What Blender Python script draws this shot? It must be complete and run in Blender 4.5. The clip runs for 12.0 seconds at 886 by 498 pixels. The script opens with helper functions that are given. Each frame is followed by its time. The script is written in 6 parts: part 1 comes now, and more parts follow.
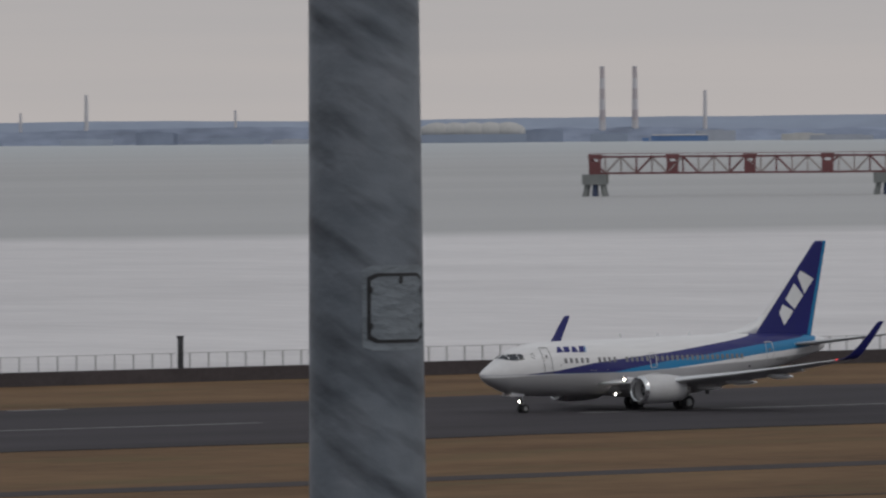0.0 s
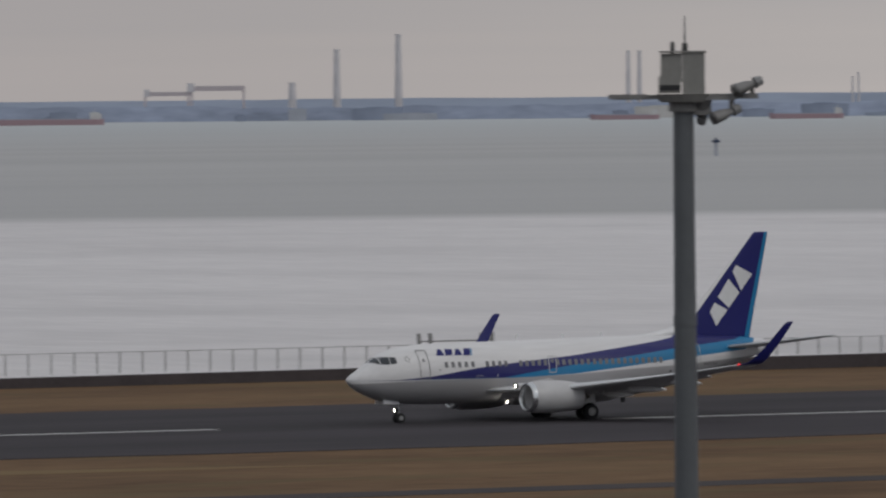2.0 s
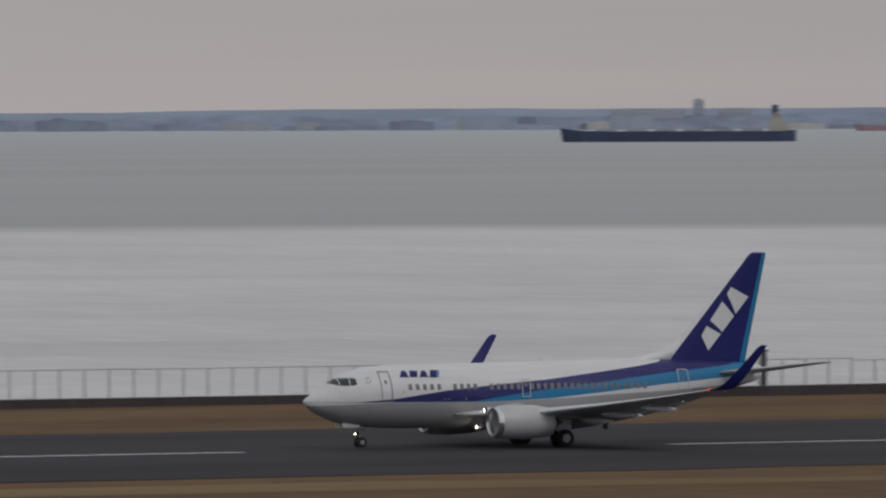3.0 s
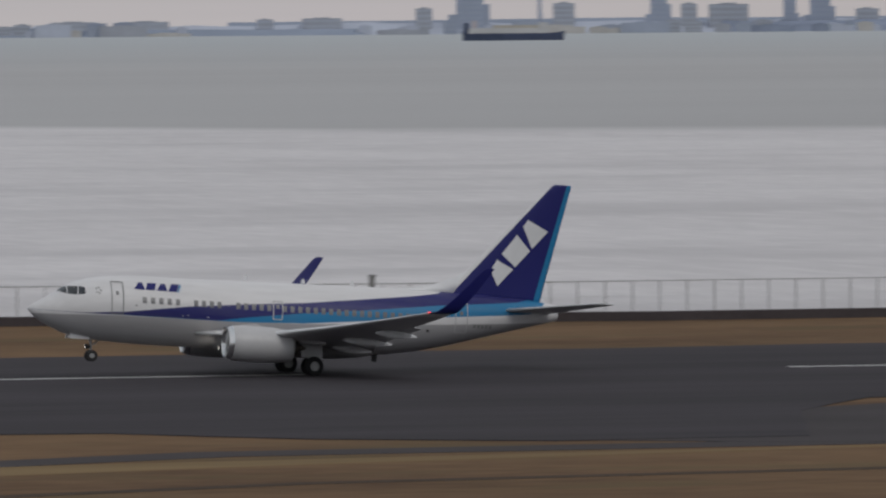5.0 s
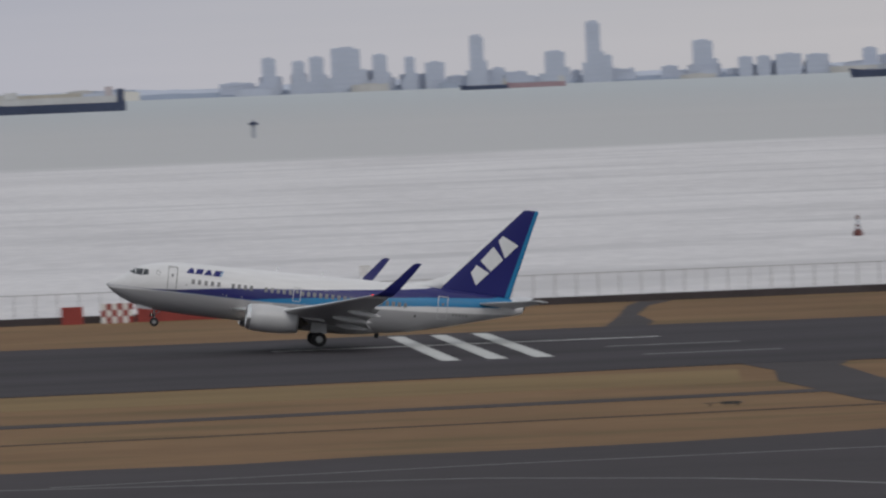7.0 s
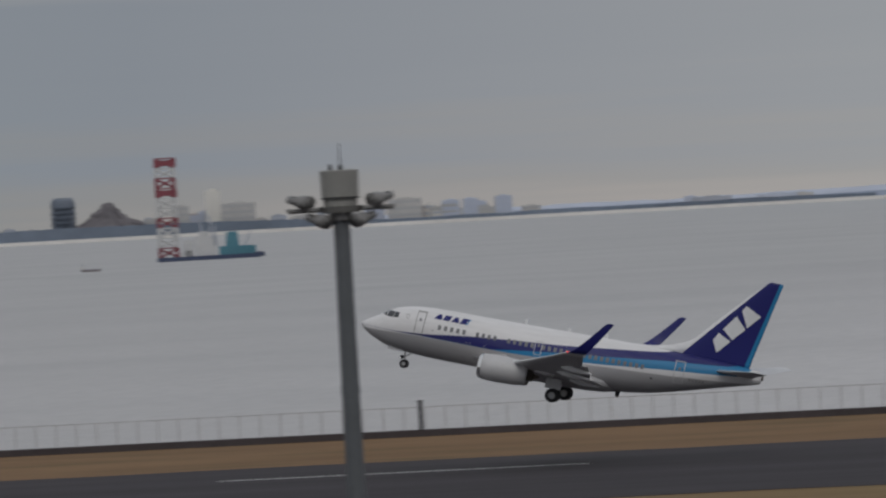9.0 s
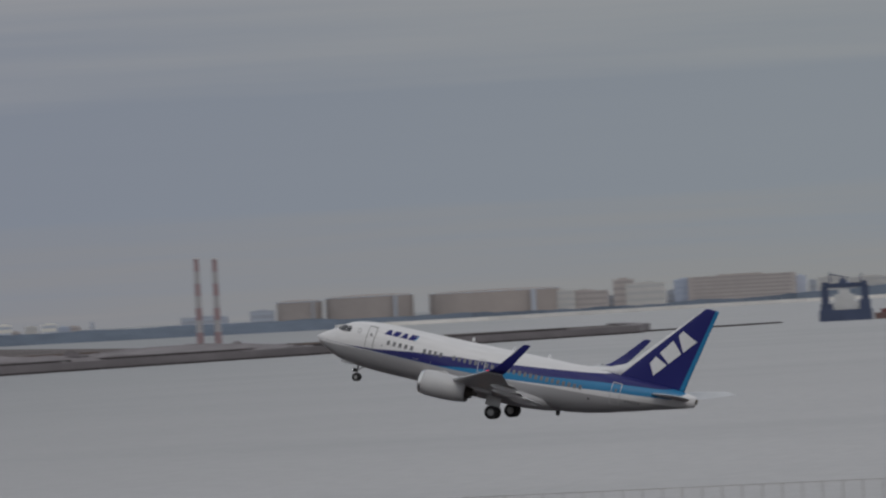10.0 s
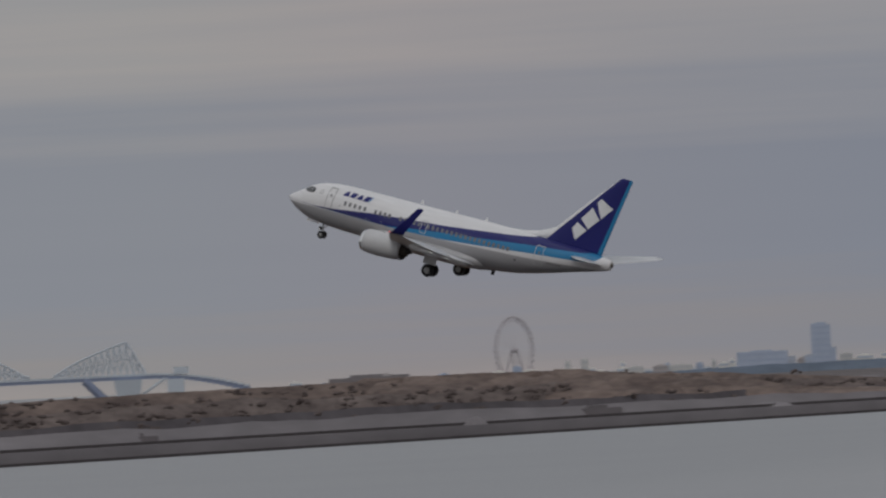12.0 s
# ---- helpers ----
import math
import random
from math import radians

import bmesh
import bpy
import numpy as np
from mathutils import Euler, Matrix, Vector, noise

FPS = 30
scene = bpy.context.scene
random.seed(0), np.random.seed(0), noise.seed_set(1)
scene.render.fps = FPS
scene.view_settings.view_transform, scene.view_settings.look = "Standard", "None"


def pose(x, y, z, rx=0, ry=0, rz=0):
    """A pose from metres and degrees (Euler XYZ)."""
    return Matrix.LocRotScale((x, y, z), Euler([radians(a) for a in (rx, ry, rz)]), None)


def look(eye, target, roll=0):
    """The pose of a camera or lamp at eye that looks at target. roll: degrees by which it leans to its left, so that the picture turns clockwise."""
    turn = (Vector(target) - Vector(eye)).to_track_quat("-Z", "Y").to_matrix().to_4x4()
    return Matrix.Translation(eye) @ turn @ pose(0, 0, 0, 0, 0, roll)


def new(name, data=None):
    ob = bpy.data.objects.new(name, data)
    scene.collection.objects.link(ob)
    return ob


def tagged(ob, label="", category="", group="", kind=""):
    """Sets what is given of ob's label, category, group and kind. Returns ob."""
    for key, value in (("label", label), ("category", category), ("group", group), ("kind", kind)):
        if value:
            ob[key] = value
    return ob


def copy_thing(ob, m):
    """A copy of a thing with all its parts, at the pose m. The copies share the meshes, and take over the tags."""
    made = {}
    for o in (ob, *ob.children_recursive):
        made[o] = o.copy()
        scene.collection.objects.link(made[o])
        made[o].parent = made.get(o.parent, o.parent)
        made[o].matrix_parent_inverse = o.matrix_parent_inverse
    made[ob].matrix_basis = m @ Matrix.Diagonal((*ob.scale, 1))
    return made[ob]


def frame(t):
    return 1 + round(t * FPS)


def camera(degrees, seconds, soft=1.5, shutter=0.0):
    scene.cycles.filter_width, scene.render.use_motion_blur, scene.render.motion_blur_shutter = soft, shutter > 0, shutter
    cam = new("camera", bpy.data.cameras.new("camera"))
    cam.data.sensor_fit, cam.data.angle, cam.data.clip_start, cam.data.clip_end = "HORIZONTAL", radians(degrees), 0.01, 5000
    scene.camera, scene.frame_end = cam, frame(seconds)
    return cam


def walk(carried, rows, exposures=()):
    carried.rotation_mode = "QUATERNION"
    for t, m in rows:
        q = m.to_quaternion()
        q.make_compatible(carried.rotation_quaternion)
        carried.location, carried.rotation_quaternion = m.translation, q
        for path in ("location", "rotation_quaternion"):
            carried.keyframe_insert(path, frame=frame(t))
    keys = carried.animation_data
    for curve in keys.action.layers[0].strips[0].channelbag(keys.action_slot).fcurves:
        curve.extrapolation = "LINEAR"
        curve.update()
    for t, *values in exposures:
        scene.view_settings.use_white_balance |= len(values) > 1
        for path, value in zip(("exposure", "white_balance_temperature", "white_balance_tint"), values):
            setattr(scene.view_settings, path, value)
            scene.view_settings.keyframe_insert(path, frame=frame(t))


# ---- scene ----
# The whole place is laid out in true metres (airliner 33 m, masts 21 m) and set down at one uniform scale,
# so that the far shore, 14 km away, stays inside the camera's reach.
S = 0.2
cam = camera(5.18, 12.0, soft=2.3, shutter=0.15)


def aim(x, y, z, pan, tilt, roll):
    a, b = radians(pan), radians(tilt)
    e = Vector((x, y, z)) * S
    return look(e, e + Vector((math.sin(a) * math.cos(b), math.cos(a) * math.cos(b), math.sin(b))), -roll)


NEAR_DECK = (19.3, 198.5, 20.98)
FAR_DECK = (0.0, 0.0, 21.24)
walk(cam, [
    (0.0, aim(*NEAR_DECK, 38.406, -0.732, 0.46)),
    (0.5, aim(*NEAR_DECK, 36.778, -0.730, 0.70)),
    (1.0, aim(*NEAR_DECK, 34.005, -0.747, 0.60)),
    (1.5, aim(*NEAR_DECK, 32.390, -0.847, 0.77)),
    (2.0, aim(*NEAR_DECK, 30.091, -0.868, 0.52)),
    (2.5, aim(*NEAR_DECK, 28.095, -0.785, 0.29)),
    (2.7, aim(*NEAR_DECK, 26.846, -0.787, 0.25)),
    (4.3, aim(*NEAR_DECK, 17.651, -1.075, 0.13)),
    (4.5, aim(*NEAR_DECK, 16.387, -1.157, 0.16)),
    (5.0, aim(18.8, 192.9, 20.99, 13.561, -1.367, 0.47)),
    (5.5, aim(13.6, 139.6, 21.06, 9.656, -1.413, 0.93)),
    (6.0, aim(6.2, 63.5, 21.16, 5.990, -1.342, 2.06)),
    (6.5, aim(*FAR_DECK, 3.622, -1.213, 2.14)),
    (7.0, aim(*FAR_DECK, 0.790, -1.050, 2.31)),
    (7.5, aim(*FAR_DECK, -2.217, -0.831, 2.54)),
    (7.7, aim(*FAR_DECK, -3.431, -0.767, 2.70)),
    (9.3, aim(*FAR_DECK, -13.844, -0.136, 3.10)),
    (9.5, aim(*FAR_DECK, -14.846, -0.025, 3.05)),
    (10.0, aim(*FAR_DECK, -17.551, 0.291, 3.00)),
    (10.5, aim(*FAR_DECK, -20.263, 0.461, 3.17)),
    (11.0, aim(*FAR_DECK, -22.849, 0.588, 3.01)),
    (11.5, aim(*FAR_DECK, -25.071, 0.678, 3.05)),
    (12.0, aim(*FAR_DECK, -27.093, 0.694, 2.83)),
], exposures=[(0.0, 0.0), (1.5, 0.0), (2.5, -0.08), (4.5, -0.04), (5.2, 0.1), (6.0, 0.25), (7.0, 0.22), (7.7, 0.08), (9.3, 0.0), (12.0, 0.0)])

# ---- sky and sun: a high overcast, brighter and warmer low down ----
world = bpy.data.worlds.new("overcast_sky")
scene.world = world
world.use_nodes = True
WN, WL = world.node_tree.nodes, world.node_tree.links
WN.clear()


def wn(kind, **kw):
    n = WN.new(kind)
    for k, v in kw.items():
        n.inputs[k].default_value = v
    return n


def ramp(n, stops):
    r = n.color_ramp
    while len(r.elements) < len(stops):
        r.elements.new(0.5)
    for e, (p, c) in zip(r.elements, stops):
        e.position = p
        e.color = (*c, 1) if len(c) == 3 else c
    return n


w_tc = WN.new("ShaderNodeTexCoord")
w_sep = WN.new("ShaderNodeSeparateXYZ")
WL.new(w_tc.outputs["Generated"], w_sep.inputs[0])
# streaks of cloud, long and nearly level
w_map = WN.new("ShaderNodeMapping")
w_map.inputs["Scale"].default_value = (7, 7, 190)
w_map.inputs["Rotation"].default_value = (0, radians(0.25), 0)
WL.new(w_tc.outputs["Generated"], w_map.inputs[0])
w_noise = wn("ShaderNodeTexNoise", Scale=1.0, Detail=4.0, Roughness=0.55)
WL.new(w_map.outputs[0], w_noise.inputs["Vector"])
# elevation, a little disturbed by the streaks
w_e = WN.new("ShaderNodeMath")
w_e.operation = "MULTIPLY_ADD"
w_e.inputs[1].default_value = 0.024
WL.new(w_noise.outputs[0], w_e.inputs[0])
w_sub = WN.new("ShaderNodeMath")
w_sub.operation = "SUBTRACT"
w_sub.inputs[1].default_value = 0.012
WL.new(w_sep.outputs[2], w_sub.inputs[0])
WL.new(w_sub.outputs[0], w_e.inputs[2])
w_el = WN.new("ShaderNodeMapRange")
w_el.inputs["From Min"].default_value = -0.005
w_el.inputs["From Max"].default_value = 0.075
WL.new(w_e.outputs[0], w_el.inputs[0])
south = ramp(WN.new("ShaderNodeValToRGB"), [(0.0, (.50, .462, .452)), (0.12, (.47, .44, .434)), (0.3, (.42, .405, .412)), (0.6, (.42, .42, .44)), (1.0, (.50, .51, .53))])
north = ramp(WN.new("ShaderNodeValToRGB"), [(0.0, (.345, .306, .292)), (0.08, (.275, .264, .268)), (0.17, (.240, .254, .290)), (0.34, (.232, .246, .284)), (0.5, (.325, .312, .314)), (0.62, (.27, .28, .30)), (1.0, (.50, .51, .53))])
WL.new(w_el.outputs[0], south.inputs[0])
WL.new(w_el.outputs[0], north.inputs[0])
w_az = WN.new("ShaderNodeMapRange")
w_az.inputs["From Min"].default_value = -0.03
w_az.inputs["From Max"].default_value = -0.24
WL.new(w_sep.outputs[0], w_az.inputs[0])
w_mix = WN.new("ShaderNodeMix")
w_mix.data_type = "RGBA"
WL.new(w_az.outputs[0], w_mix.inputs[0])
WL.new(south.outputs[0], w_mix.inputs[6])
WL.new(north.outputs[0], w_mix.inputs[7])
w_sky = WN.new("ShaderNodeTexSky")
w_sky.sky_type = "NISHITA"
w_sky.sun_disc = False
w_sky.sun_elevation, w_sky.sun_rotation = radians(38), radians(-150)
b_cloud = WN.new("ShaderNodeBackground")
b_cloud.inputs[1].default_value = 1.0
# broad patches of thinner and thicker cloud round the horizon
w_pos = WN.new("ShaderNodeMapRange")
w_pos.inputs["From Min"].default_value, w_pos.inputs["From Max"].default_value = -0.5, 0.7
WL.new(w_sep.outputs[0], w_pos.inputs[0])
w_thin = ramp(WN.new("ShaderNodeValToRGB"), [(0.0, (1.17, 1.06, 1.03)), (0.085, (.77, .835, .90)), (0.2, (.985, 1.04, 1.215)), (0.31, (.96, 1.03, 1.10)), (0.365, (.76, .83, .98)), (0.41, (.83, .89, 1.06)), (0.49, (.945, .975, 1.075)), (0.66, (.965, .955, .965)), (0.80, (.82, .81, .82)), (0.86, (.93, .93, .93)), (0.93, (1.10, 1.09, 1.07))])
w_thin.color_ramp.interpolation = "B_SPLINE"
WL.new(w_pos.outputs[0], w_thin.inputs[0])
w_patch = WN.new("ShaderNodeMix")
w_patch.data_type, w_patch.blend_type = "RGBA", "MULTIPLY"
w_patch.inputs[0].default_value = 1.0
WL.new(w_mix.outputs[2], w_patch.inputs[6])
WL.new(w_thin.outputs[0], w_patch.inputs[7])
WL.new(w_patch.outputs[2], b_cloud.inputs[0])
b_sky = WN.new("ShaderNodeBackground")
b_sky.inputs[1].default_value = 0.06
WL.new(w_sky.outputs[0], b_sky.inputs[0])
w_add = WN.new("ShaderNodeMixShader")
w_add.inputs[0].default_value = 0.94
WL.new(b_sky.outputs[0], w_add.inputs[1])
WL.new(b_cloud.outputs[0], w_add.inputs[2])
w_out = WN.new("ShaderNodeOutputWorld")
WL.new(w_add.outputs[0], w_out.inputs[0])

sun = new("sun", bpy.data.lights.new("sun", "SUN"))
sun.data.energy, sun.data.angle, sun.data.color = 0.6, radians(25), (1.0, 0.96, 0.9)
sun.matrix_basis = look((0, 0, 0), (-0.25, 0.75, -0.75))


# ---- materials ----
def mat(name, base, rough=0.6, metal=0.0, vary=0.12, scale=1.0, fine=12.0, bump=0.0, stretch=(1, 1, 1), second=None, spec=0.5, emit=0.0):
    """A surface with colour that varies at two scales, in metres of the thing itself."""
    m = bpy.data.materials.new(name)
    m.use_nodes = True
    n, l = m.node_tree.nodes, m.node_tree.links
    b = n["Principled BSDF"]
    b.inputs["Roughness"].default_value, b.inputs["Metallic"].default_value = rough, metal
    b.inputs["Specular IOR Level"].default_value = spec
    tc, mp = n.new("ShaderNodeTexCoord"), n.new("ShaderNodeMapping")
    mp.inputs["Scale"].default_value = stretch
    l.new(tc.outputs["Object"], mp.inputs[0])
    big, small = n.new("ShaderNodeTexNoise"), n.new("ShaderNodeTexNoise")
    big.inputs["Scale"].default_value, big.inputs["Detail"].default_value = scale, 3
    small.inputs["Scale"].default_value, small.inputs["Detail"].default_value = fine, 5
    for q in (big, small):
        l.new(mp.outputs[0], q.inputs["Vector"])
    add = n.new("ShaderNodeMath")
    add.operation = "MULTIPLY_ADD"
    add.inputs[1].default_value = 0.6
    l.new(small.outputs[0], add.inputs[0])
    l.new(big.outputs[0], add.inputs[2])
    r = n.new("ShaderNodeMapRange")
    r.inputs["From Min"].default_value, r.inputs["From Max"].default_value = 0.5, 1.1
    l.new(add.outputs[0], r.inputs[0])
    mx = n.new("ShaderNodeMix")
    mx.data_type = "RGBA"
    second = second or tuple(min(1, c * (1 + vary)) for c in base)
    mx.inputs[6].default_value = (*[c * (1 - vary) for c in base], 1)
    mx.inputs[7].default_value = (*second, 1)
    l.new(r.outputs[0], mx.inputs[0])
    l.new(mx.outputs[2], b.inputs["Base Color"])
    if bump:
        bp = n.new("ShaderNodeBump")
        bp.inputs["Strength"].default_value, bp.inputs["Distance"].default_value = bump, 0.02
        l.new(small.outputs[0], bp.inputs["Height"])
        l.new(bp.outputs[0], b.inputs["Normal"])
    if emit:
        b.inputs["Emission Color"].default_value = (*base, 1)
        b.inputs["Emission Strength"].default_value = emit
    return m


GRASS = mat("dry_grass", (.128, .074, .041), .95, vary=.34, scale=.09, fine=.9, stretch=(.35, .6, 1), second=(.195, .120, .064), bump=.4, spec=.1)
GRASS_PALE = mat("worn_grass", (.195, .135, .068), .95, vary=.2, scale=.08, fine=1.0, stretch=(.2, 1, 1), spec=.1)
ASPHALT = mat("runway_asphalt", (.0400, .0355, .0405), .9, vary=.36, scale=.06, fine=.6, stretch=(.12, 1, 1), bump=.2, spec=.15)
APRON = mat("apron_asphalt", (.0465, .0405, .0445), .9, vary=.2, scale=.06, fine=1.2, stretch=(.3, 1, 1), bump=.2, spec=.15)
PAVED = mat("old_paving", (.049, .043, .045), .9, vary=.2, scale=.1, fine=2, spec=.15)
PAINT = mat("road_paint", (.47, .47, .455), .7, vary=.15, scale=.5, fine=6)
PAINT_WORN = mat("worn_paint", (.13, .13, .13), .8, vary=.35, scale=.6, fine=6)
PAINT_PINK = mat("faded_orange_paint", (.24, .185, .16), .8, vary=.25, scale=.6, fine=6)
CONCRETE_DARK = mat("dark_seawall_concrete", (.068, .058, .060), .9, vary=.2, scale=.2, fine=3, bump=.3, spec=.2)
CONCRETE = mat("concrete", (.32, .32, .31), .85, vary=.15, scale=.3, fine=4, bump=.2)
FENCE = mat("galvanised_fence", (.47, .465, .47), .6, .1, vary=.1)
POST_DARK = mat("dark_post", (.035, .036, .04), .7, vary=.15)
POST_GREY = mat("grey_post", (.22, .22, .22), .7, vary=.15)
GALV = mat("galvanised_steel", (.20, .225, .25), .55, .25, vary=.22, scale=2.2, fine=9, stretch=(1, 1, 2.2), bump=.15)
MAST = mat("painted_mast_steel", (.105, .112, .12), .6, .1, vary=.12, scale=.8, fine=6)
BOX = mat("pale_lamp_housing", (.24, .235, .22), .6, vary=.1, scale=1, fine=8)
LAMP = mat("grey_floodlight_shell", (.20, .195, .19), .55, vary=.15, scale=2, fine=9)
DARK = mat("dark_fitting", (.02, .02, .022), .6)
YELLOW = mat("yellow_sign", (.42, .25, .03), .6)
ORANGE = mat("orange_marker", (.34, .09, .03), .7, vary=.2)
RED = mat("red_barrier", (.27, .04, .032), .6, vary=.2, scale=.6, fine=5)
WHITE = mat("white_painted_metal", (.68, .67, .65), .5, vary=.06)
RUST = mat("red_truss_paint", (.155, .055, .058), .7, vary=.2, scale=.3, fine=2)
PIER = mat("pier_concrete", (.20, .21, .205), .9, vary=.15, scale=.2, fine=2)
RUBBER = mat("tyre_rubber", (.018, .018, .02), .8)


def bleach_grass():
    """The turf round the taxiway link is drier and paler than farther down the runway, with greener tufts here and there."""
    n, l = GRASS.node_tree.nodes, GRASS.node_tree.links
    b = n["Principled BSDF"]
    old = b.inputs["Base Color"].links[0].from_socket
    tc, sep, run = n.new("ShaderNodeTexCoord"), n.new("ShaderNodeSeparateXYZ"), n.new("ShaderNodeMapRange")
    l.new(tc.outputs["Object"], sep.inputs[0])
    run.inputs[1].default_value, run.inputs[2].default_value, run.inputs[3].default_value, run.inputs[4].default_value = 110, 10, 0, .42
    l.new(sep.outputs[0], run.inputs[0])
    dry = n.new("ShaderNodeMix")
    dry.data_type = "RGBA"
    dry.inputs[7].default_value = (.265, .165, .090, 1)
    l.new(run.outputs[0], dry.inputs[0])
    l.new(old, dry.inputs[6])
    mp, nz, pick, green = n.new("ShaderNodeMapping"), n.new("ShaderNodeTexNoise"), n.new("ShaderNodeMapRange"), n.new("ShaderNodeMix")
    mp.inputs["Scale"].default_value = (.05, .12, 1)
    nz.inputs["Scale"].default_value, nz.inputs["Detail"].default_value = 1.0, 6
    l.new(tc.outputs["Object"], mp.inputs[0])
    l.new(mp.outputs[0], nz.inputs["Vector"])
    pick.inputs[1].default_value, pick.inputs[2].default_value, pick.inputs[4].default_value = .52, .66, .6
    l.new(nz.outputs[0], pick.inputs[0])
    green.data_type = "RGBA"
    green.inputs[7].default_value = (.115, .088, .044, 1)
    l.new(pick.outputs[0], green.inputs[0])
    l.new(dry.outputs[2], green.inputs[6])
    l.new(green.outputs[2], b.inputs["Base Color"])


bleach_grass()


# ---- mesh helpers ----
def obj(name, bm, material, parent=None, label="", smooth=False):
    me = bpy.data.meshes.new(name)
    bmesh.ops.recalc_face_normals(bm, faces=bm.faces)
    if smooth:
        for fc in bm.faces:
            fc.smooth = True
    bm.to_mesh(me)
    bm.free()
    for m in material if isinstance(material, (list, tuple)) else (material,):
        me.materials.append(m)
    ob = new(name, me)
    if parent:
        ob.parent = parent
    if label:
        tagged(ob, label)
    return ob


def part(name, bm, material, parent, label="", smooth=False):
    return obj(name, bm, material, parent, label, smooth)


def setting(name, bm, material, label, category, smooth=False):
    """A piece of the setting, laid out in true metres about the world's origin."""
    ob = obj(name, bm, material, None, "", smooth)
    ob.matrix_basis = Matrix.Diagonal((S, S, S, 1))
    return tagged(ob, label, category, kind="structure")


def at(x, y, z=0.0, turn=0.0):
    return pose(x * S, y * S, z * S, 0, 0, turn) @ Matrix.Diagonal((S, S, S, 1))


def thing(name, label, category, x, y, z=0.0, turn=0.0, group=""):
    ob = new(name)
    ob.empty_display_size = 0.2
    ob.matrix_basis = at(x, y, z, turn)
    return tagged(ob, label, category, group)


def copy_at(ob, x, y, z=0.0, turn=0.0):
    return copy_thing(ob, pose(x * S, y * S, z * S, 0, 0, turn))


def box(bm, x0, x1, y0, y1, z0, z1, taper=1.0):
    vs = []
    cx, cy = (x0 + x1) / 2, (y0 + y1) / 2
    for z, k in ((z0, 1), (z1, taper)):
        for x, y in ((x0, y0), (x1, y0), (x1, y1), (x0, y1)):
            vs.append(bm.verts.new((cx + (x - cx) * k, cy + (y - cy) * k, z)))
    for q in ((3, 2, 1, 0), (4, 5, 6, 7), (0, 1, 5, 4), (1, 2, 6, 5), (2, 3, 7, 6), (3, 0, 4, 7)):
        bm.faces.new([vs[i] for i in q])
    return bm


def boxes(*rows):
    bm = bmesh.new()
    for r in rows:
        box(bm, *r)
    return bm


def rod(bm, a, b, r0, r1=None, n=8):
    a, b = Vector(a), Vector(b)
    r1 = r0 if r1 is None else r1
    q = (b - a).to_track_quat("Z", "Y")
    rings = []
    for p, r in ((a, r0), (b, r1)):
        rings.append([bm.verts.new(p + q @ Vector((r * math.cos(2 * math.pi * i / n), r * math.sin(2 * math.pi * i / n), 0))) for i in range(n)])
    for i in range(n):
        j = (i + 1) % n
        bm.faces.new((rings[0][i], rings[0][j], rings[1][j], rings[1][i]))
    bm.faces.new(rings[0][::-1])
    bm.faces.new(rings[1])
    return bm


def rods(*rows):
    bm = bmesh.new()
    for r in rows:
        rod(bm, *r)
    return bm


def loft(bm, rings, cap=True):
    vs = [[bm.verts.new(p) for p in ring] for ring in rings]
    n = len(vs[0])
    for a, b in zip(vs, vs[1:]):
        for i in range(n):
            j = (i + 1) % n
            bm.faces.new((a[i], a[j], b[j], b[i]))
    if cap:
        bm.faces.new(vs[0][::-1])
        bm.faces.new(vs[-1])
    return bm


def slab(points, z0, z1):
    """A flat plate with the outline given, from z0 up to z1."""
    bm = bmesh.new()
    lo = [bm.verts.new((x, y, z0)) for x, y in points]
    hi = [bm.verts.new((x, y, z1)) for x, y in points]
    bm.faces.new(lo[::-1])
    bm.faces.new(hi)
    for i in range(len(points)):
        j = (i + 1) % len(points)
        bm.faces.new((lo[i], lo[j], hi[j], hi[i]))
    return bm


def strip(line, width, z0, z1):
    """A band of that width along a line of points."""
    left, right = [], []
    for i, p in enumerate(line):
        a, b = Vector(line[max(i - 1, 0)]), Vector(line[min(i + 1, len(line) - 1)])
        d = (b - a).normalized()
        nrm = Vector((-d.y, d.x)) * width / 2
        left.append((p[0] + nrm.x, p[1] + nrm.y))
        right.append((p[0] - nrm.x, p[1] - nrm.y))
    return slab(left + right[::-1], z0, z1)


def ragged(points, amount=1.6, step=7.0, reach=900):
    """The same outline with worn, uneven edges where the ground meets paving."""
    out = []
    for (x0, y0), (x1, y1) in zip(points, points[1:] + points[:1]):
        n = int(min(260, max(1, math.hypot(x1 - x0, y1 - y0) / step)))
        for i in range(n):
            x, y = x0 + (x1 - x0) * i / n, y0 + (y1 - y0) * i / n
            k = amount if abs(x) < reach and 500 < y < 830 else 0
            out.append((x, y + k * (noise.noise((x * .06, y * .05, 2.0)) + .6 * noise.noise((x * .21, y * .2, 5.0)))))
    return out


# ---- ground, runway, apron ----
def seawall_y(x):
    return 840 + 28 * min(1, max(0, (190 - x) / 130))


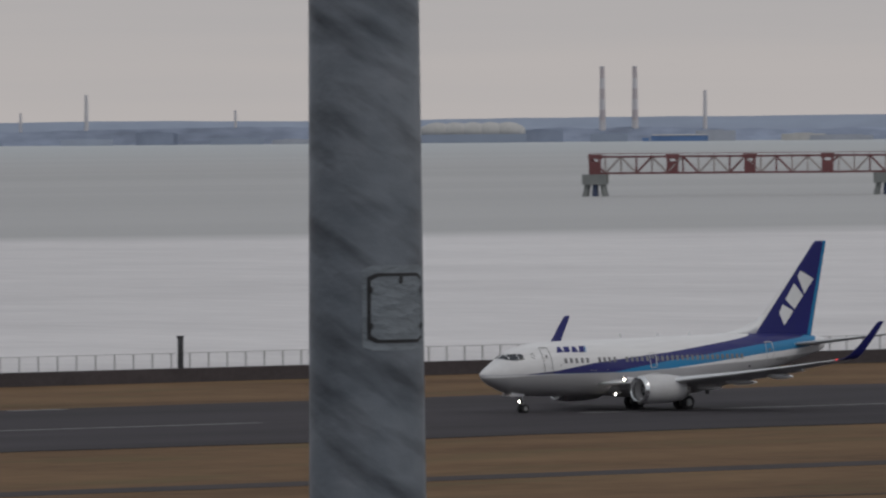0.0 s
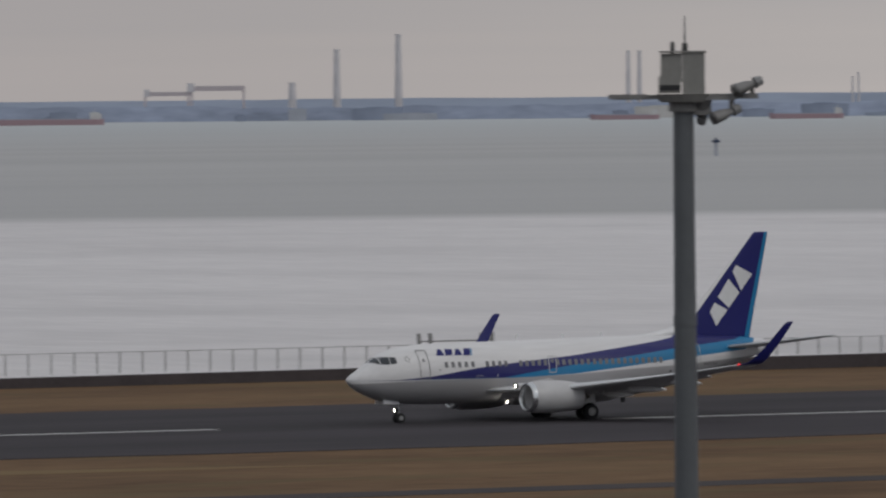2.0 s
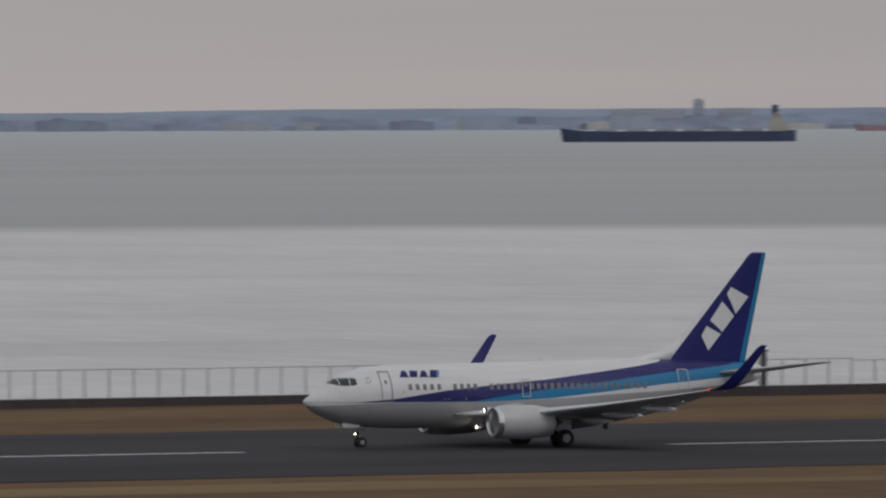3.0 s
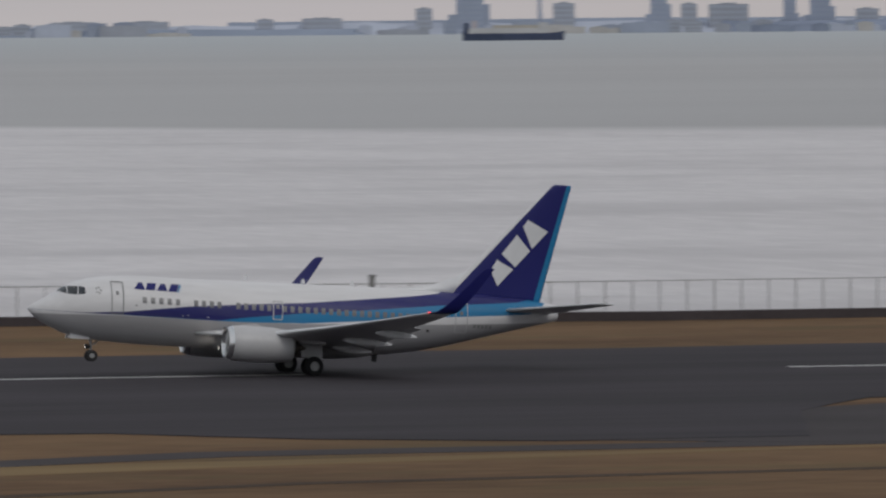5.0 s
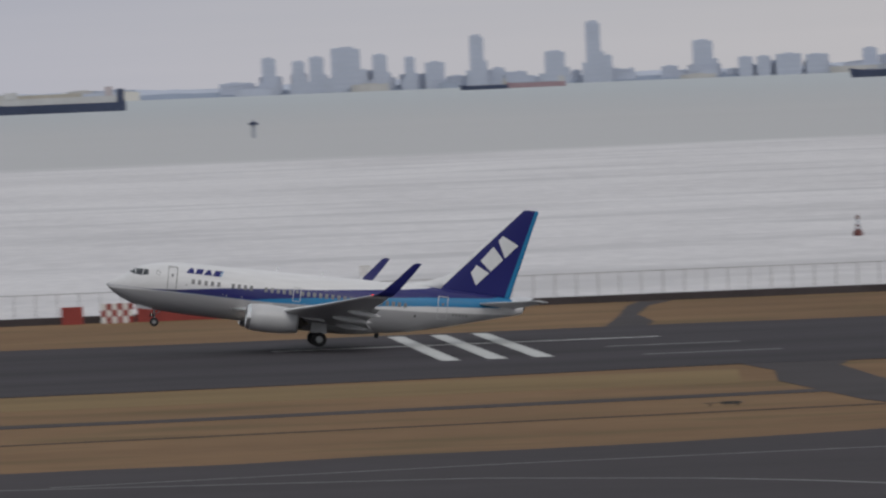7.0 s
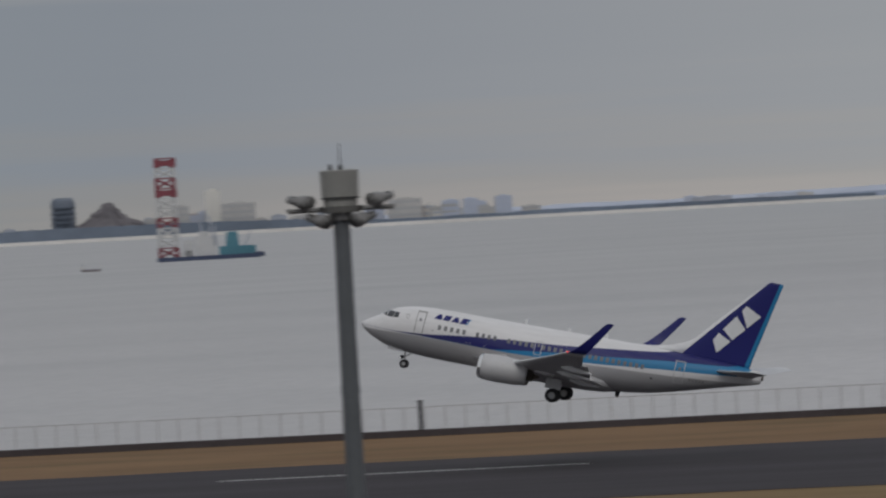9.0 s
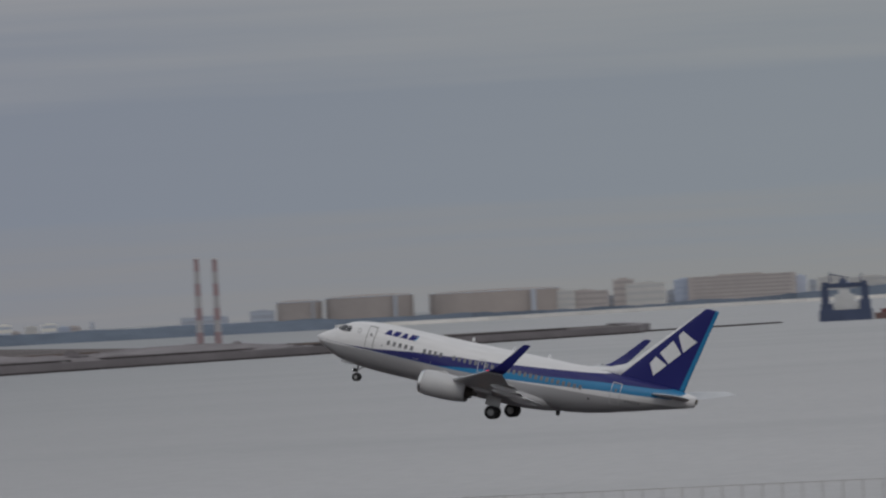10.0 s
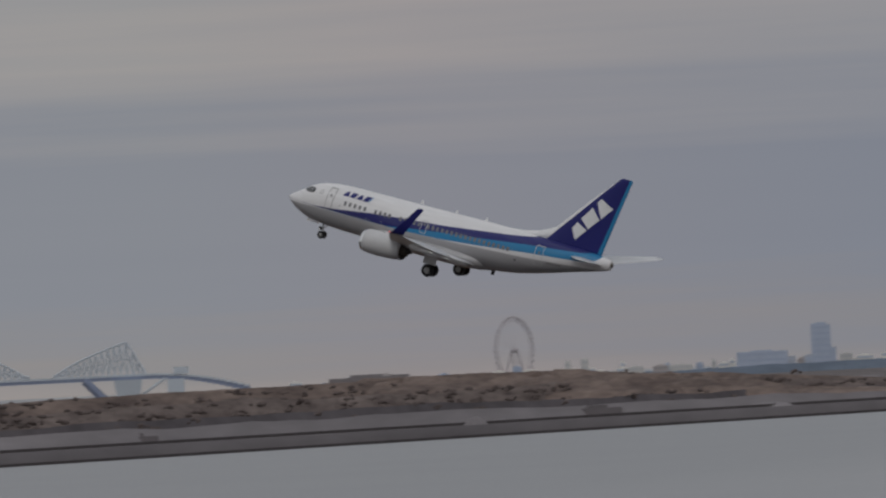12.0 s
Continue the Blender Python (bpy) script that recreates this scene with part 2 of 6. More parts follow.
SHORE = [(x, seawall_y(x)) for x in (3000, 800, 190, 150, 100, 60, -400, -3000)]
setting("ground", slab([(-3000, -600), (3000, -600)] + SHORE, -7.5, 0.0), GRASS, "flat airfield ground of dry brown winter grass", "ground")
setting("runway", slab(ragged([(2500, 711), (2500, 787), (700, 787), (-600, 787), (-2500, 787), (-2500, 667), (-600, 667), (-30, 668), (10, 673), (30, 678), (118, 677), (126, 668), (137, 659), (150, 660), (158, 690), (166, 704), (185, 709), (230, 711), (700, 711)], 2.0), 0.0, 0.05), ASPHALT, "dark grey asphalt runway with worn tyre marks", "runway")
setting("taxiway", slab(ragged([(132, 664), (160, 694), (166, 698), (186, 687), (225, 684), (240, 668), (225, 652), (180, 649), (150, 652)], 1.5), 0.0, 0.03), PAVED, "grey paved taxiway joining the runway", "taxiway")
setting("taxiway_link", slab([(29.5, 680), (37.5, 680), (36, 668), (37, 640), (39.3, 602), (41.0, 580), (45.5, 555), (58, 540), (30, 538), (39.6, 557), (36.6, 581), (33.6, 600), (30.4, 640), (31.2, 662)], 0.0, 0.03), PAVED, "narrow grey paved link between runway and apron", "taxiway")
setting("taxiway_stub", slab([(23.5, 786), (27, 786), (28, 800), (27.4, 822), (29.5, 852), (32, 866), (29, 866), (27.4, 850), (25.8, 820)], 0.0, 0.03), PAVED, "grey paved stub beside the runway", "taxiway")
setting("apron", slab(ragged([(3000, -600), (3000, 560), (420, 590), (110, 578), (90, 570), (75, 556), (57, 553), (45.5, 555), (38, 556), (30, 549), (20, 544), (-5, 538), (-40, 536), (-500, 536), (-3000, 536), (-3000, -600)], 2.0), 0.0, 0.04), APRON, "dark asphalt apron below the viewing deck", "apron")
setting("service_road", strip([(1500, 652), (420, 652), (160, 653), (118, 652), (84, 635), (56, 624), (20, 616), (-9, 611), (-41, 610), (-900, 610)], 5.5, 0.0, 0.022), PAVED, "narrow grey service road through the grass", "road")
setting("drain", strip([(1500, 610), (420, 612), (160, 628), (116, 622), (91, 611), (59, 596), (5, 584), (-19, 579.5), (-900, 574)], 2.0, 0.0, 0.016), mat("dark_drain_earth", (.062, .045, .034), .95, vary=.3, spec=.1), "thin dark drain channel in the grass", "drain")
# paler worn bands in the grass by the runway
for pts in ([(300, 690), (250, 703), (172, 702), (200, 693)], [(28, 640), (29, 668), (-60, 668), (-900, 660), (-900, 640)], [(38.5, 612), (39, 630), (80, 640), (160, 650), (120, 640)]):
    setting("grass_verge", slab(pts, 0.0, 0.010), GRASS_PALE, "paler worn dry grass beside the paving", "grass")

def centre_y(x):
    return 755.3 - .0120 * max(0, x)


def along(x):
    return 19.3 + (x - 19.3) * (centre_y(x) - 200.5 - .0045 * max(0, x)) / 557.6


for i in range(-9, 18):
    x0 = -3.15 + 59.71 * i
    y0, y1 = (centre_y(q) - 2.2 - .0045 * max(0, q) for q in (x0, x0 + 30))
    xa, xb = along(x0), along(x0 + 30)
    setting("centre_line", slab([(xa, y0), (xb, y1), (xb, y1 + 1.2), (xa, y0 + 1.2)], 0.05, 0.06), PAINT if x0 < 400 else PAINT_WORN, "white painted runway centre line stripe", "marking")
for x0, x1 in ((6.1, 9.4), (9.5, 12.8), (12.8, 16.2)):
    setting("runway_bar", slab([(x0, 782), (x1, 712), (x1 + 1.35, 712), (x0 + 1.2, 782)], 0.05, 0.065), PAINT, "broad white bar painted across the runway", "marking")
for x0, x1, y in ((443, 448, 784), (364, 373, 723), (106, 112, 719), (-50, -38, 700), (24, 34, 708), (22, 32, 731)):
    setting("runway_edge_mark", slab([(x0, y), (x1, y), (x1, y + 1.5), (x0, y + 1.5)], 0.05, 0.06), PAINT_WORN, "worn white runway edge mark", "marking")
curve = [(34.8, 440), (35.0, 449), (34.4, 458), (34.7, 463), (36.5, 474), (41.3, 492), (46.2, 502), (55, 512), (63, 519), (76, 525), (110, 532), (300, 540)]
setting("apron_line", strip(curve, 0.7, 0.04, 0.05), PAINT_PINK, "curving faded orange guide line", "marking")
setting("apron_line", strip([(34.4, 459), (33, 466), (30, 477), (25, 487), (19.7, 495), (8.6, 506), (-20, 516), (-300, 523)], 0.6, 0.04, 0.05), PAINT_WORN, "curving worn white guide line", "marking")
setting("apron_line", strip([(300, 546), (76.6, 540), (63, 532), (40, 527), (10, 523), (-14, 516)], 0.6, 0.04, 0.05), PAINT_WORN, "worn white apron edge line", "marking")

# ---- sea ----
WATER = bpy.data.materials.new("bay_water")
WATER.use_nodes = True


def water_nodes():
    n, l = WATER.node_tree.nodes, WATER.node_tree.links
    b = n["Principled BSDF"]
    tc = n.new("ShaderNodeTexCoord")
    sep = n.new("ShaderNodeSeparateXYZ")
    l.new(tc.outputs["Object"], sep.inputs[0])

    def noise_at(scale, sx, sy, detail=4.0):
        mp = n.new("ShaderNodeMapping")
        mp.inputs["Scale"].default_value = (sx, sy, 1)
        l.new(tc.outputs["Object"], mp.inputs[0])
        t = n.new("ShaderNodeTexNoise")
        t.inputs["Scale"].default_value, t.inputs["Detail"].default_value = scale, detail
        l.new(mp.outputs[0], t.inputs["Vector"])
        return t.outputs[0]

    def math_node(op, a, c, d=None):
        q = n.new("ShaderNodeMath")
        q.operation = op
        for i, v in enumerate((a, c, d)):
            if v is None:
                continue
            if isinstance(v, (int, float)):
                q.inputs[i].default_value = v
            else:
                l.new(v, q.inputs[i])
        return q.outputs[0]

    def span(v, a, c, lo=0.0, hi=1.0):
        q = n.new("ShaderNodeMapRange")
        for i, x in zip((1, 2, 3, 4), (a, c, lo, hi)):
            q.inputs[i].default_value = x
        l.new(v, q.inputs[0])
        return q.outputs[0]

    def mix(f, a, c):
        q = n.new("ShaderNodeMix")
        q.data_type = "RGBA"
        l.new(f, q.inputs[0])
        for i, v in ((6, a), (7, c)):
            if isinstance(v, tuple):
                q.inputs[i].default_value = (*v, 1)
            else:
                l.new(v, q.inputs[i])
        return q.outputs[2]

    # a wind line divides inshore water, pale sky reflection painted in, from the green-grey deep water
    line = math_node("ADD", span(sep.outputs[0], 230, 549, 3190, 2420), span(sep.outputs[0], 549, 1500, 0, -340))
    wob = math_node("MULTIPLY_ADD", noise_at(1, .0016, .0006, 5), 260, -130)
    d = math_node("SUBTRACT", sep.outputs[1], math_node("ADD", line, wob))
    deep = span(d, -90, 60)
    streak = span(noise_at(1, .014, .0045, 5), .36, .64)
    fine = span(noise_at(1, .17, .035, 5), .40, .64)
    ripple = span(noise_at(1, .42, .085, 4), .42, .62)
    seam = span(noise_at(1, .0075, .0135, 8), .50, .64)
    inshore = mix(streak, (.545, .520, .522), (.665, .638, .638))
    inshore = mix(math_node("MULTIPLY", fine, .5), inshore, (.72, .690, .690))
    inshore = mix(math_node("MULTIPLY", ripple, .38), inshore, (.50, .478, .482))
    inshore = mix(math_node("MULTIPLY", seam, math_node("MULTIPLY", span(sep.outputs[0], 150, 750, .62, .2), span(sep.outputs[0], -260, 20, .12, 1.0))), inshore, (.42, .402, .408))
    # fade to grey on the left paints in the darker sky mirrored there
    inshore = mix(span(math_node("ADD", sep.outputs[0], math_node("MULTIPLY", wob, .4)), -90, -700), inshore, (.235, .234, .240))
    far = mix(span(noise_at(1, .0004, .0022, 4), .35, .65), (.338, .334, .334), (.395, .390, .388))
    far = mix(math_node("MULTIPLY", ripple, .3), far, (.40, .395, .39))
    # reflected sky brightness is painted in by bearing and distance
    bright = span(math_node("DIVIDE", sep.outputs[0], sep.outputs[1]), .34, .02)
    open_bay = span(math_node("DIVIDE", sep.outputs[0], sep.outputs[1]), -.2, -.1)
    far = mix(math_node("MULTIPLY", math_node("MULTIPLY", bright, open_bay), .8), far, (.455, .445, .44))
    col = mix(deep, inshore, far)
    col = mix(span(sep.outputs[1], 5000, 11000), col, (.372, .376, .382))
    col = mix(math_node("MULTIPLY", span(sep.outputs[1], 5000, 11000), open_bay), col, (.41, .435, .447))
    # on left bearings one smoother tone replaces the inshore and deep colours
    left_tone = mix(span(sep.outputs[1], 1000, 4200), (.435, .422, .424), (.345, .342, .346))
    left_tone = mix(math_node("MULTIPLY", streak, .45), left_tone, (.46, .447, .448))
    left_tone = mix(math_node("MULTIPLY", fine, .3), left_tone, (.47, .455, .455))
    left_tone = mix(math_node("MULTIPLY", ripple, .4), left_tone, (.335, .33, .334))
    left_tone = mix(math_node("MULTIPLY", span(noise_at(1, .0035, .0042, 6), .5, .66), .4), left_tone, (.31, .308, .314))
    left_bearing = span(math_node("DIVIDE", sep.outputs[0], sep.outputs[1]), -.10, -.21)
    col = mix(math_node("MULTIPLY", left_bearing, .92), col, left_tone)
    # beyond this bearing the dark mirrored sky is painted into the colour
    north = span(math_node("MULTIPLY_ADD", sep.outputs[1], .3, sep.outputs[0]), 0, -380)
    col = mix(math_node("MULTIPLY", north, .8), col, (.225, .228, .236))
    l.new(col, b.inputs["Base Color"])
    b.inputs["Roughness"].default_value = 0.55
    b.inputs["Specular IOR Level"].default_value = 0.35
    bp = n.new("ShaderNodeBump")
    bp.inputs["Strength"].default_value, bp.inputs["Distance"].default_value = 0.35, 0.15
    l.new(noise_at(1, .12, .3, 6), bp.inputs["Height"])
    l.new(bp.outputs[0], b.inputs["Normal"])


water_nodes()
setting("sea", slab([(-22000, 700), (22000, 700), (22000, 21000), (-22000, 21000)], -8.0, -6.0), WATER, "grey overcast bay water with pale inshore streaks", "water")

# ---- seawall and fence ----
def wall_top(x):
    return 0.62 + 0.5 * min(1, max(0, (x - 320) / 140))


bm = bmesh.new()
loft(bm, [[(x, seawall_y(x) - .2, -7.4), (x, seawall_y(x) + 1.4, -7.4), (x, seawall_y(x) + 1.4, wall_top(x)), (x, seawall_y(x) - .2, wall_top(x))] for x in (3000, 800, 460, 420, 380, 350, 320, 250, 190, 150, 100, 60, -400, -3000)])
setting("seawall", bm, CONCRETE_DARK, "low dark concrete seawall along the grass", "wall")
post_mesh = bpy.data.meshes.new("post")
bm = boxes((-.055, .055, -.055, .055, 0, 2.15))
bm.to_mesh(post_mesh)
bm.free()
post_mesh.materials.append(FENCE)
WIRE = mat("fence_wire", (.62, .62, .62), .5, .3)
x = 640.0
while x > -420:
    step, count = 1.92, 30
    x1 = x - step * count
    turn = math.degrees(math.atan2(seawall_y(x) - seawall_y(x1), x - x1))
    fence = thing("fence", "pale galvanised mesh fence on the seawall", "fence", x, seawall_y(x) + 0.6, wall_top(x) - .02, turn, "perimeter fence")
    fence.matrix_basis = fence.matrix_basis @ Matrix.Diagonal((1, 1, (2.75 - .32 * min(1, max(0, (x - 340) / 120)) - wall_top(x)) / 2.15, 1))
    for i in range(count):
        p = new("post", post_mesh)
        p.parent = fence
        p.location = (-i * step, 0, 0)
    part("top_rail", rods(((0, 0, 2.1), (-step * count, 0, 2.1), .05, .05, 6)), FENCE, fence)
    wires = bmesh.new()
    for z in (.1, 1.05):
        rod(wires, (0, 0, z), (-step * count, 0, z), .010, .010, 3)
    for i in range(count * 6):
        rod(wires, (-i * step / 6, 0, .05), (-i * step / 6, 0, 2.08), .010, .010, 3)
    tagged(part("mesh", wires, WIRE, fence), kind="stuff")
    x = x1


def tall_post(x, dark=True, top=3.3, w=.34):
    t = thing("marker_post", "tall %s post standing on the seawall" % ("black" if dark else "grey"), "post", x, seawall_y(x) + 0.6, wall_top(x) - .02, 0, "marker posts")
    m = POST_DARK if dark else POST_GREY
    part("shaft", boxes((-w / 2, w / 2, -w / 2, w / 2, 0, top - .75)), m, t)
    part("cap", boxes((-w / 2 - .05, w / 2 + .05, -w / 2 - .05, w / 2 + .05, top - .75, top - .6)), m, t)


for px, dk in ((500.8, 1), (416.2, 1), (344.7, 1), (171.0, 0), (83.4, 0), (-3.9, 0), (-189.8, 1), (260.0, 1), (-96.0, 0)):
    tall_post(px, dk)

gate = thing("gate_frame", "grey steel gate frame with double posts on the seawall", "gate", 392.5, 840.6, wall_top(390))
for gx in (-3.3, -2.3, 2.2, 3.1):
    part("upright", boxes((gx - .11, gx + .11, -.11, .11, 0, 2.5)), POST_GREY, gate)
for gz in (.9, 1.9):
    part("crossbar", rods(((-3.3, 0, gz), (3.1, 0, gz), .06, .06, 6)), POST_GREY, gate)


def instrument_stand(x, y):
    t = thing("instrument_stand", "red and white instrument stand with a dark sensor mast", "instrument", x, y)
    part("base", boxes((-.7, .7, -.5, .5, 0, .9), (-.55, .55, -.4, .4, .9, 1.15)), RED, t)
    part("side_box", boxes((-1.5, -.75, -.4, .4, 0, 1.2)), CONCRETE, t)
    part("mast", rods(((0, 0, 1.1), (0, 0, 2.75), .09, .07, 8)), POST_GREY, t)
    part("sensor", boxes((-.2, .2, -.2, .2, 2.3, 2.75), (-.22, .22, -.22, .22, 1.55, 1.95)), DARK, t)


instrument_stand(430.5, 836)


def runway_sign(x, y, w, h, material, label, name="taxiway_sign"):
    t = thing(name, label, "sign", x, y)
    part("panel", boxes((-w / 2, w / 2, -.15, .15, .18, h)), material, t)
    part("face", boxes((-w * .05, w * .42, -.19, -.15, .28, h - .12)), RED if material is YELLOW else material, t)
    for s in (-.35, .35):
        part("leg", boxes((s * w - .05, s * w + .05, -.06, .06, 0, .18)), DARK, t)


runway_sign(371.0, 704, .95, .95, YELLOW, "small yellow and red taxiway sign on the grass")
runway_sign(155.6, 628, 1.4, .85, ORANGE, "orange marker box on the grass", "marker_box")
runway_sign(-18.6, 552, .95, 1.0, ORANGE, "orange marker box on the grass", "marker_box")
runway_sign(25.0, 598, 2.4, .22, POST_DARK, "low dark drain cover set in the grass", "drain_box")

barrier = thing("blast_barrier", "red barrier panels with a red and white chequered section", "barrier", -22, 866)
bx = 0.0
for w, kind_ in ((1.9, 0), (1.6, 2), (2.9, 1), (.3, 2), (11.7, 0), (.5, 2), (2.7, 0)):
    if kind_ == 0:
        part("panel", boxes((bx, bx + w, -.3, .3, 0, 1.55)), RED, barrier)
        for q in range(int(w / 1.3)):
            part("rib", boxes((bx + .6 + q * 1.3, bx + .72 + q * 1.3, -.36, -.3, 0, 1.5)), RED, barrier)
    elif kind_ == 1:
        for i in range(6):
            for j in range(3):
                part("chequer", boxes((bx + i * .48, bx + i * .48 + .48, -.3, .3, j * .58, j * .58 + .58)), RED if (i + j) % 2 else WHITE, barrier)
    bx += w
tower = thing("localiser_mast", "short red and white lattice mast beside the runway", "mast", 5.0, 866)
for i in range(4):
    seg = bmesh.new()
    for sx in (-.35, .35):
        for sy in (-.35, .35):
            rod(seg, (sx, sy, i * 1.05), (sx, sy, i * 1.05 + 1.05), .09, .09, 6)
    for sy in (-.35, .35):
        rod(seg, (-.35, sy, i * 1.05), (.35, sy, i * 1.05 + 1.05), .05, .05, 5)
        rod(seg, (.35, sy, i * 1.05), (-.35, sy, i * 1.05 + 1.05), .05, .05, 5)
    box(seg, -.42, .42, -.42, .42, i * 1.05 + .92, i * 1.05 + 1.05)
    part("section", seg, RED if i % 2 == 0 else WHITE, tower)


# ---- apron lighting masts ----
def floodlight(parent, x, y, z, az, tilt, r=.42):
    """A wide shallow floodlight that hangs on an arm."""
    m = pose(x, y, z, tilt, 0, az)
    bm = bmesh.new()
    rings = []
    for d, k in ((0, .35), (.12, .62), (.32, .9), (.55, 1.0), (.6, 1.02)):
        rings.append([m @ Vector((r * k * math.cos(a * math.pi / 6) * 1.15, -d, r * k * .7 * math.sin(a * math.pi / 6))) for a in range(12)])
    loft(bm, rings)
    shell = part("floodlight", bm, LAMP, parent, smooth=True)
    bm = bmesh.new()
    rod(bm, m @ Vector((0, 0, 0)), m @ Vector((0, .22, .0)), .16, .12, 8)
    part("gear_box", bm, POST_GREY, shell)


def light_mast(x, y, z_neck, turn, variant, r0=.36, r1=.27):
    t = thing("lighting_mast", "tall grey steel lighting mast with pale box and floodlights", "lighting mast", x, y, 0, turn, "apron lighting masts")
    bm = bmesh.new()
    loft(bm, [[(r * math.cos(a * math.pi / 9), r * math.sin(a * math.pi / 9), z) for a in range(18)] for r, z in ((r0 * 1.5, 0), (r0 * 1.5, .4), (r0 * 1.05, .45), (r0, 1.0), (r1, z_neck))])
    part("shaft", bm, MAST, t, smooth=False)
    for q in (.42, .71):
        part("joint_collar", rods(((0, 0, z_neck * q), (0, 0, z_neck * q + .3), r0 - (r0 - r1) * q + .02, r0 - (r0 - r1) * q + .015, 18)), MAST, t)
    part("neck_ring", rods(((0, 0, z_neck - .35), (0, 0, z_neck - .1), r1 + .12, r1 + .12, 16)), LAMP, t)
    part("hub", rods(((0, 0, z_neck - .1), (0, 0, z_neck + .12), .62, .75, 16)), BOX, t)
    if variant == 0:
        part("cabinet", boxes((-.02, .58, -.5, .5, z_neck + .12, z_neck + 1.22)), BOX, t)
        side = part("side_cabinet", boxes((-.60, -.03, -.45, .45, z_neck + .45, z_neck + 1.20), (-.66, -.06, -.5, .45, z_neck + .14, z_neck + .6)), BOX, t)
        part("vent_slot", boxes((-.64, -.08, -.53, -.5, z_neck + .22, z_neck + .36)), DARK, side)
        part("lid", boxes((-.63, .62, -.54, .54, z_neck + 1.22, z_neck + 1.27)), BOX, t)
    else:
        bm = bmesh.new()
        loft(bm, [[(r * math.cos(a * math.pi / 10), r * math.sin(a * math.pi / 10), z_neck + z) for a in range(20)] for r, z in ((.56, .1), (.57, .4), (.62, .42), (.64, 1.28), (.61, 1.32))])
        part("cabinet", bm, BOX, t)
        part("band", rods(((0, 0, z_neck + .36), (0, 0, z_neck + .42), .64, .64, 20)), DARK, t)
    part("lightning_rod", rods(((.05, 0, z_neck + 1.2), (.05, 0, z_neck + 2.2), .035, .012, 6)), MAST, t)
    part("beacon", rods(((-.28, 0, z_neck + 1.2), (-.28, 0, z_neck + 1.52), .07, .05, 8)), DARK, t)
    part("rod_socket", rods(((.05, 0, z_neck + 1.2), (.05, 0, z_neck + 1.48), .09, .07, 8)), DARK, t)
    if variant == 0:
        part("arm", boxes((-1.9, 0, -.16, .16, z_neck - .02, z_neck + .10), (-2.0, -1.0, -.3, .3, z_neck + .0, z_neck + .12)), LAMP, t)
        part("arm", boxes((0, 2.0, -.16, .16, z_neck - .02, z_neck + .12), (.6, 1.4, -.3, .3, z_neck - .05, z_neck + .04)), LAMP, t)
        part("junction_box", boxes((1.42, 1.62, -.12, .12, z_neck + .12, z_neck + .3)), DARK, t)
        floodlight(t, 1.90, -.1, z_neck + .40, -70, 20, .25)
        part("lamp_stem", boxes((1.78, 1.9, -.08, .08, z_neck + .1, z_neck + .42)), LAMP, t)
        floodlight(t, 1.32, -.2, z_neck - .34, -70, 20, .25)
        part("lamp_stem", boxes((1.22, 1.36, -.2, .0, z_neck - .36, z_neck)), LAMP, t)
        floodlight(t, .50, .1, z_neck - .48, 10, -60, .2)
        part("bracket", boxes((.1, .75, -.12, .12, z_neck - .45, z_neck - .2)), LAMP, t)
    elif variant == 2:
        part("arm", boxes((-1.8, 0, -.14, .14, z_neck - .04, z_neck + .1), (-1.85, -.7, -.3, .3, z_neck + .0, z_neck + .1)), LAMP, t)
        part("arm", boxes((0, 1.9, -.1, .1, z_neck - .02, z_neck + .08), (1.55, 2.0, -.14, .14, z_neck + .06, z_neck + .2)), LAMP, t)
        part("junction_box", boxes((1.0, 1.35, -.14, .14, z_neck + .06, z_neck + .32)), DARK, t)
        floodlight(t, -1.25, -.1, z_neck + .42, 55, 12, .45)
        floodlight(t, -.55, -.25, z_neck - .42, 55, 12, .45)
        part("bracket", boxes((-.8, .1, -.1, .1, z_neck - .3, z_neck - .18)), LAMP, t)
        part("front_cover", boxes((-.5, .35, -.78, -.6, z_neck + .25, z_neck + .62)), BOX, t)
    elif variant == 3:
        for sgn in (-1, 1):
            part("arm", boxes((min(0, sgn * 1.5), max(0, sgn * 1.5), -.14, .14, z_neck - .06, z_neck + .06)), LAMP, t)
            bm = bmesh.new()
            loft(bm, [[(sgn * 1.6 + .62 * k * math.cos(a * math.pi / 8), .45 * k * math.sin(a * math.pi / 8), z_neck - .02 + dz) for a in range(16)] for dz, k in ((-.10, .7), (-.05, 1.0), (.02, 1.0), (.10, .6), (.13, .25))])
            part("flat_floodlight", bm, LAMP, t, "wide flat floodlight", True)
            part("bracket", boxes((sgn * .95 - .07, sgn * .95 + .07, -.1, .1, z_neck + .0, z_neck + .3)), LAMP, t)
            part("gear_box", boxes((sgn * 1.0 - .42, sgn * 1.0 + .42, -.3, .3, z_neck + .22, z_neck + .5, .85)), DARK, t)
        part("lamp_ring", rods(((0, 0, z_neck - .5), (0, 0, z_neck - .28), .42, .46, 16)), BOX, t)
    else:
        for sgn in (-1, 1):
            part("arm", boxes((min(0, sgn * 1.75), max(0, sgn * 1.75), -.14, .14, z_neck - .06, z_neck + .08)), LAMP, t)
            part("arm_plate", boxes((sgn * 1.25 - .55, sgn * 1.25 + .55, -.35, .35, z_neck + .0, z_neck + .10)), LAMP, t)
            floodlight(t, sgn * 1.55, -.1, z_neck + .38, -sgn * 60, 12, .36)
            floodlight(t, sgn * .95, -.25, z_neck - .25, -sgn * 55, 14, .34)


light_mast(156.2, 421.86, 20.98, -31.5, 0)
light_mast(-14.2, 339.7, 21.18, 2.4, 2)
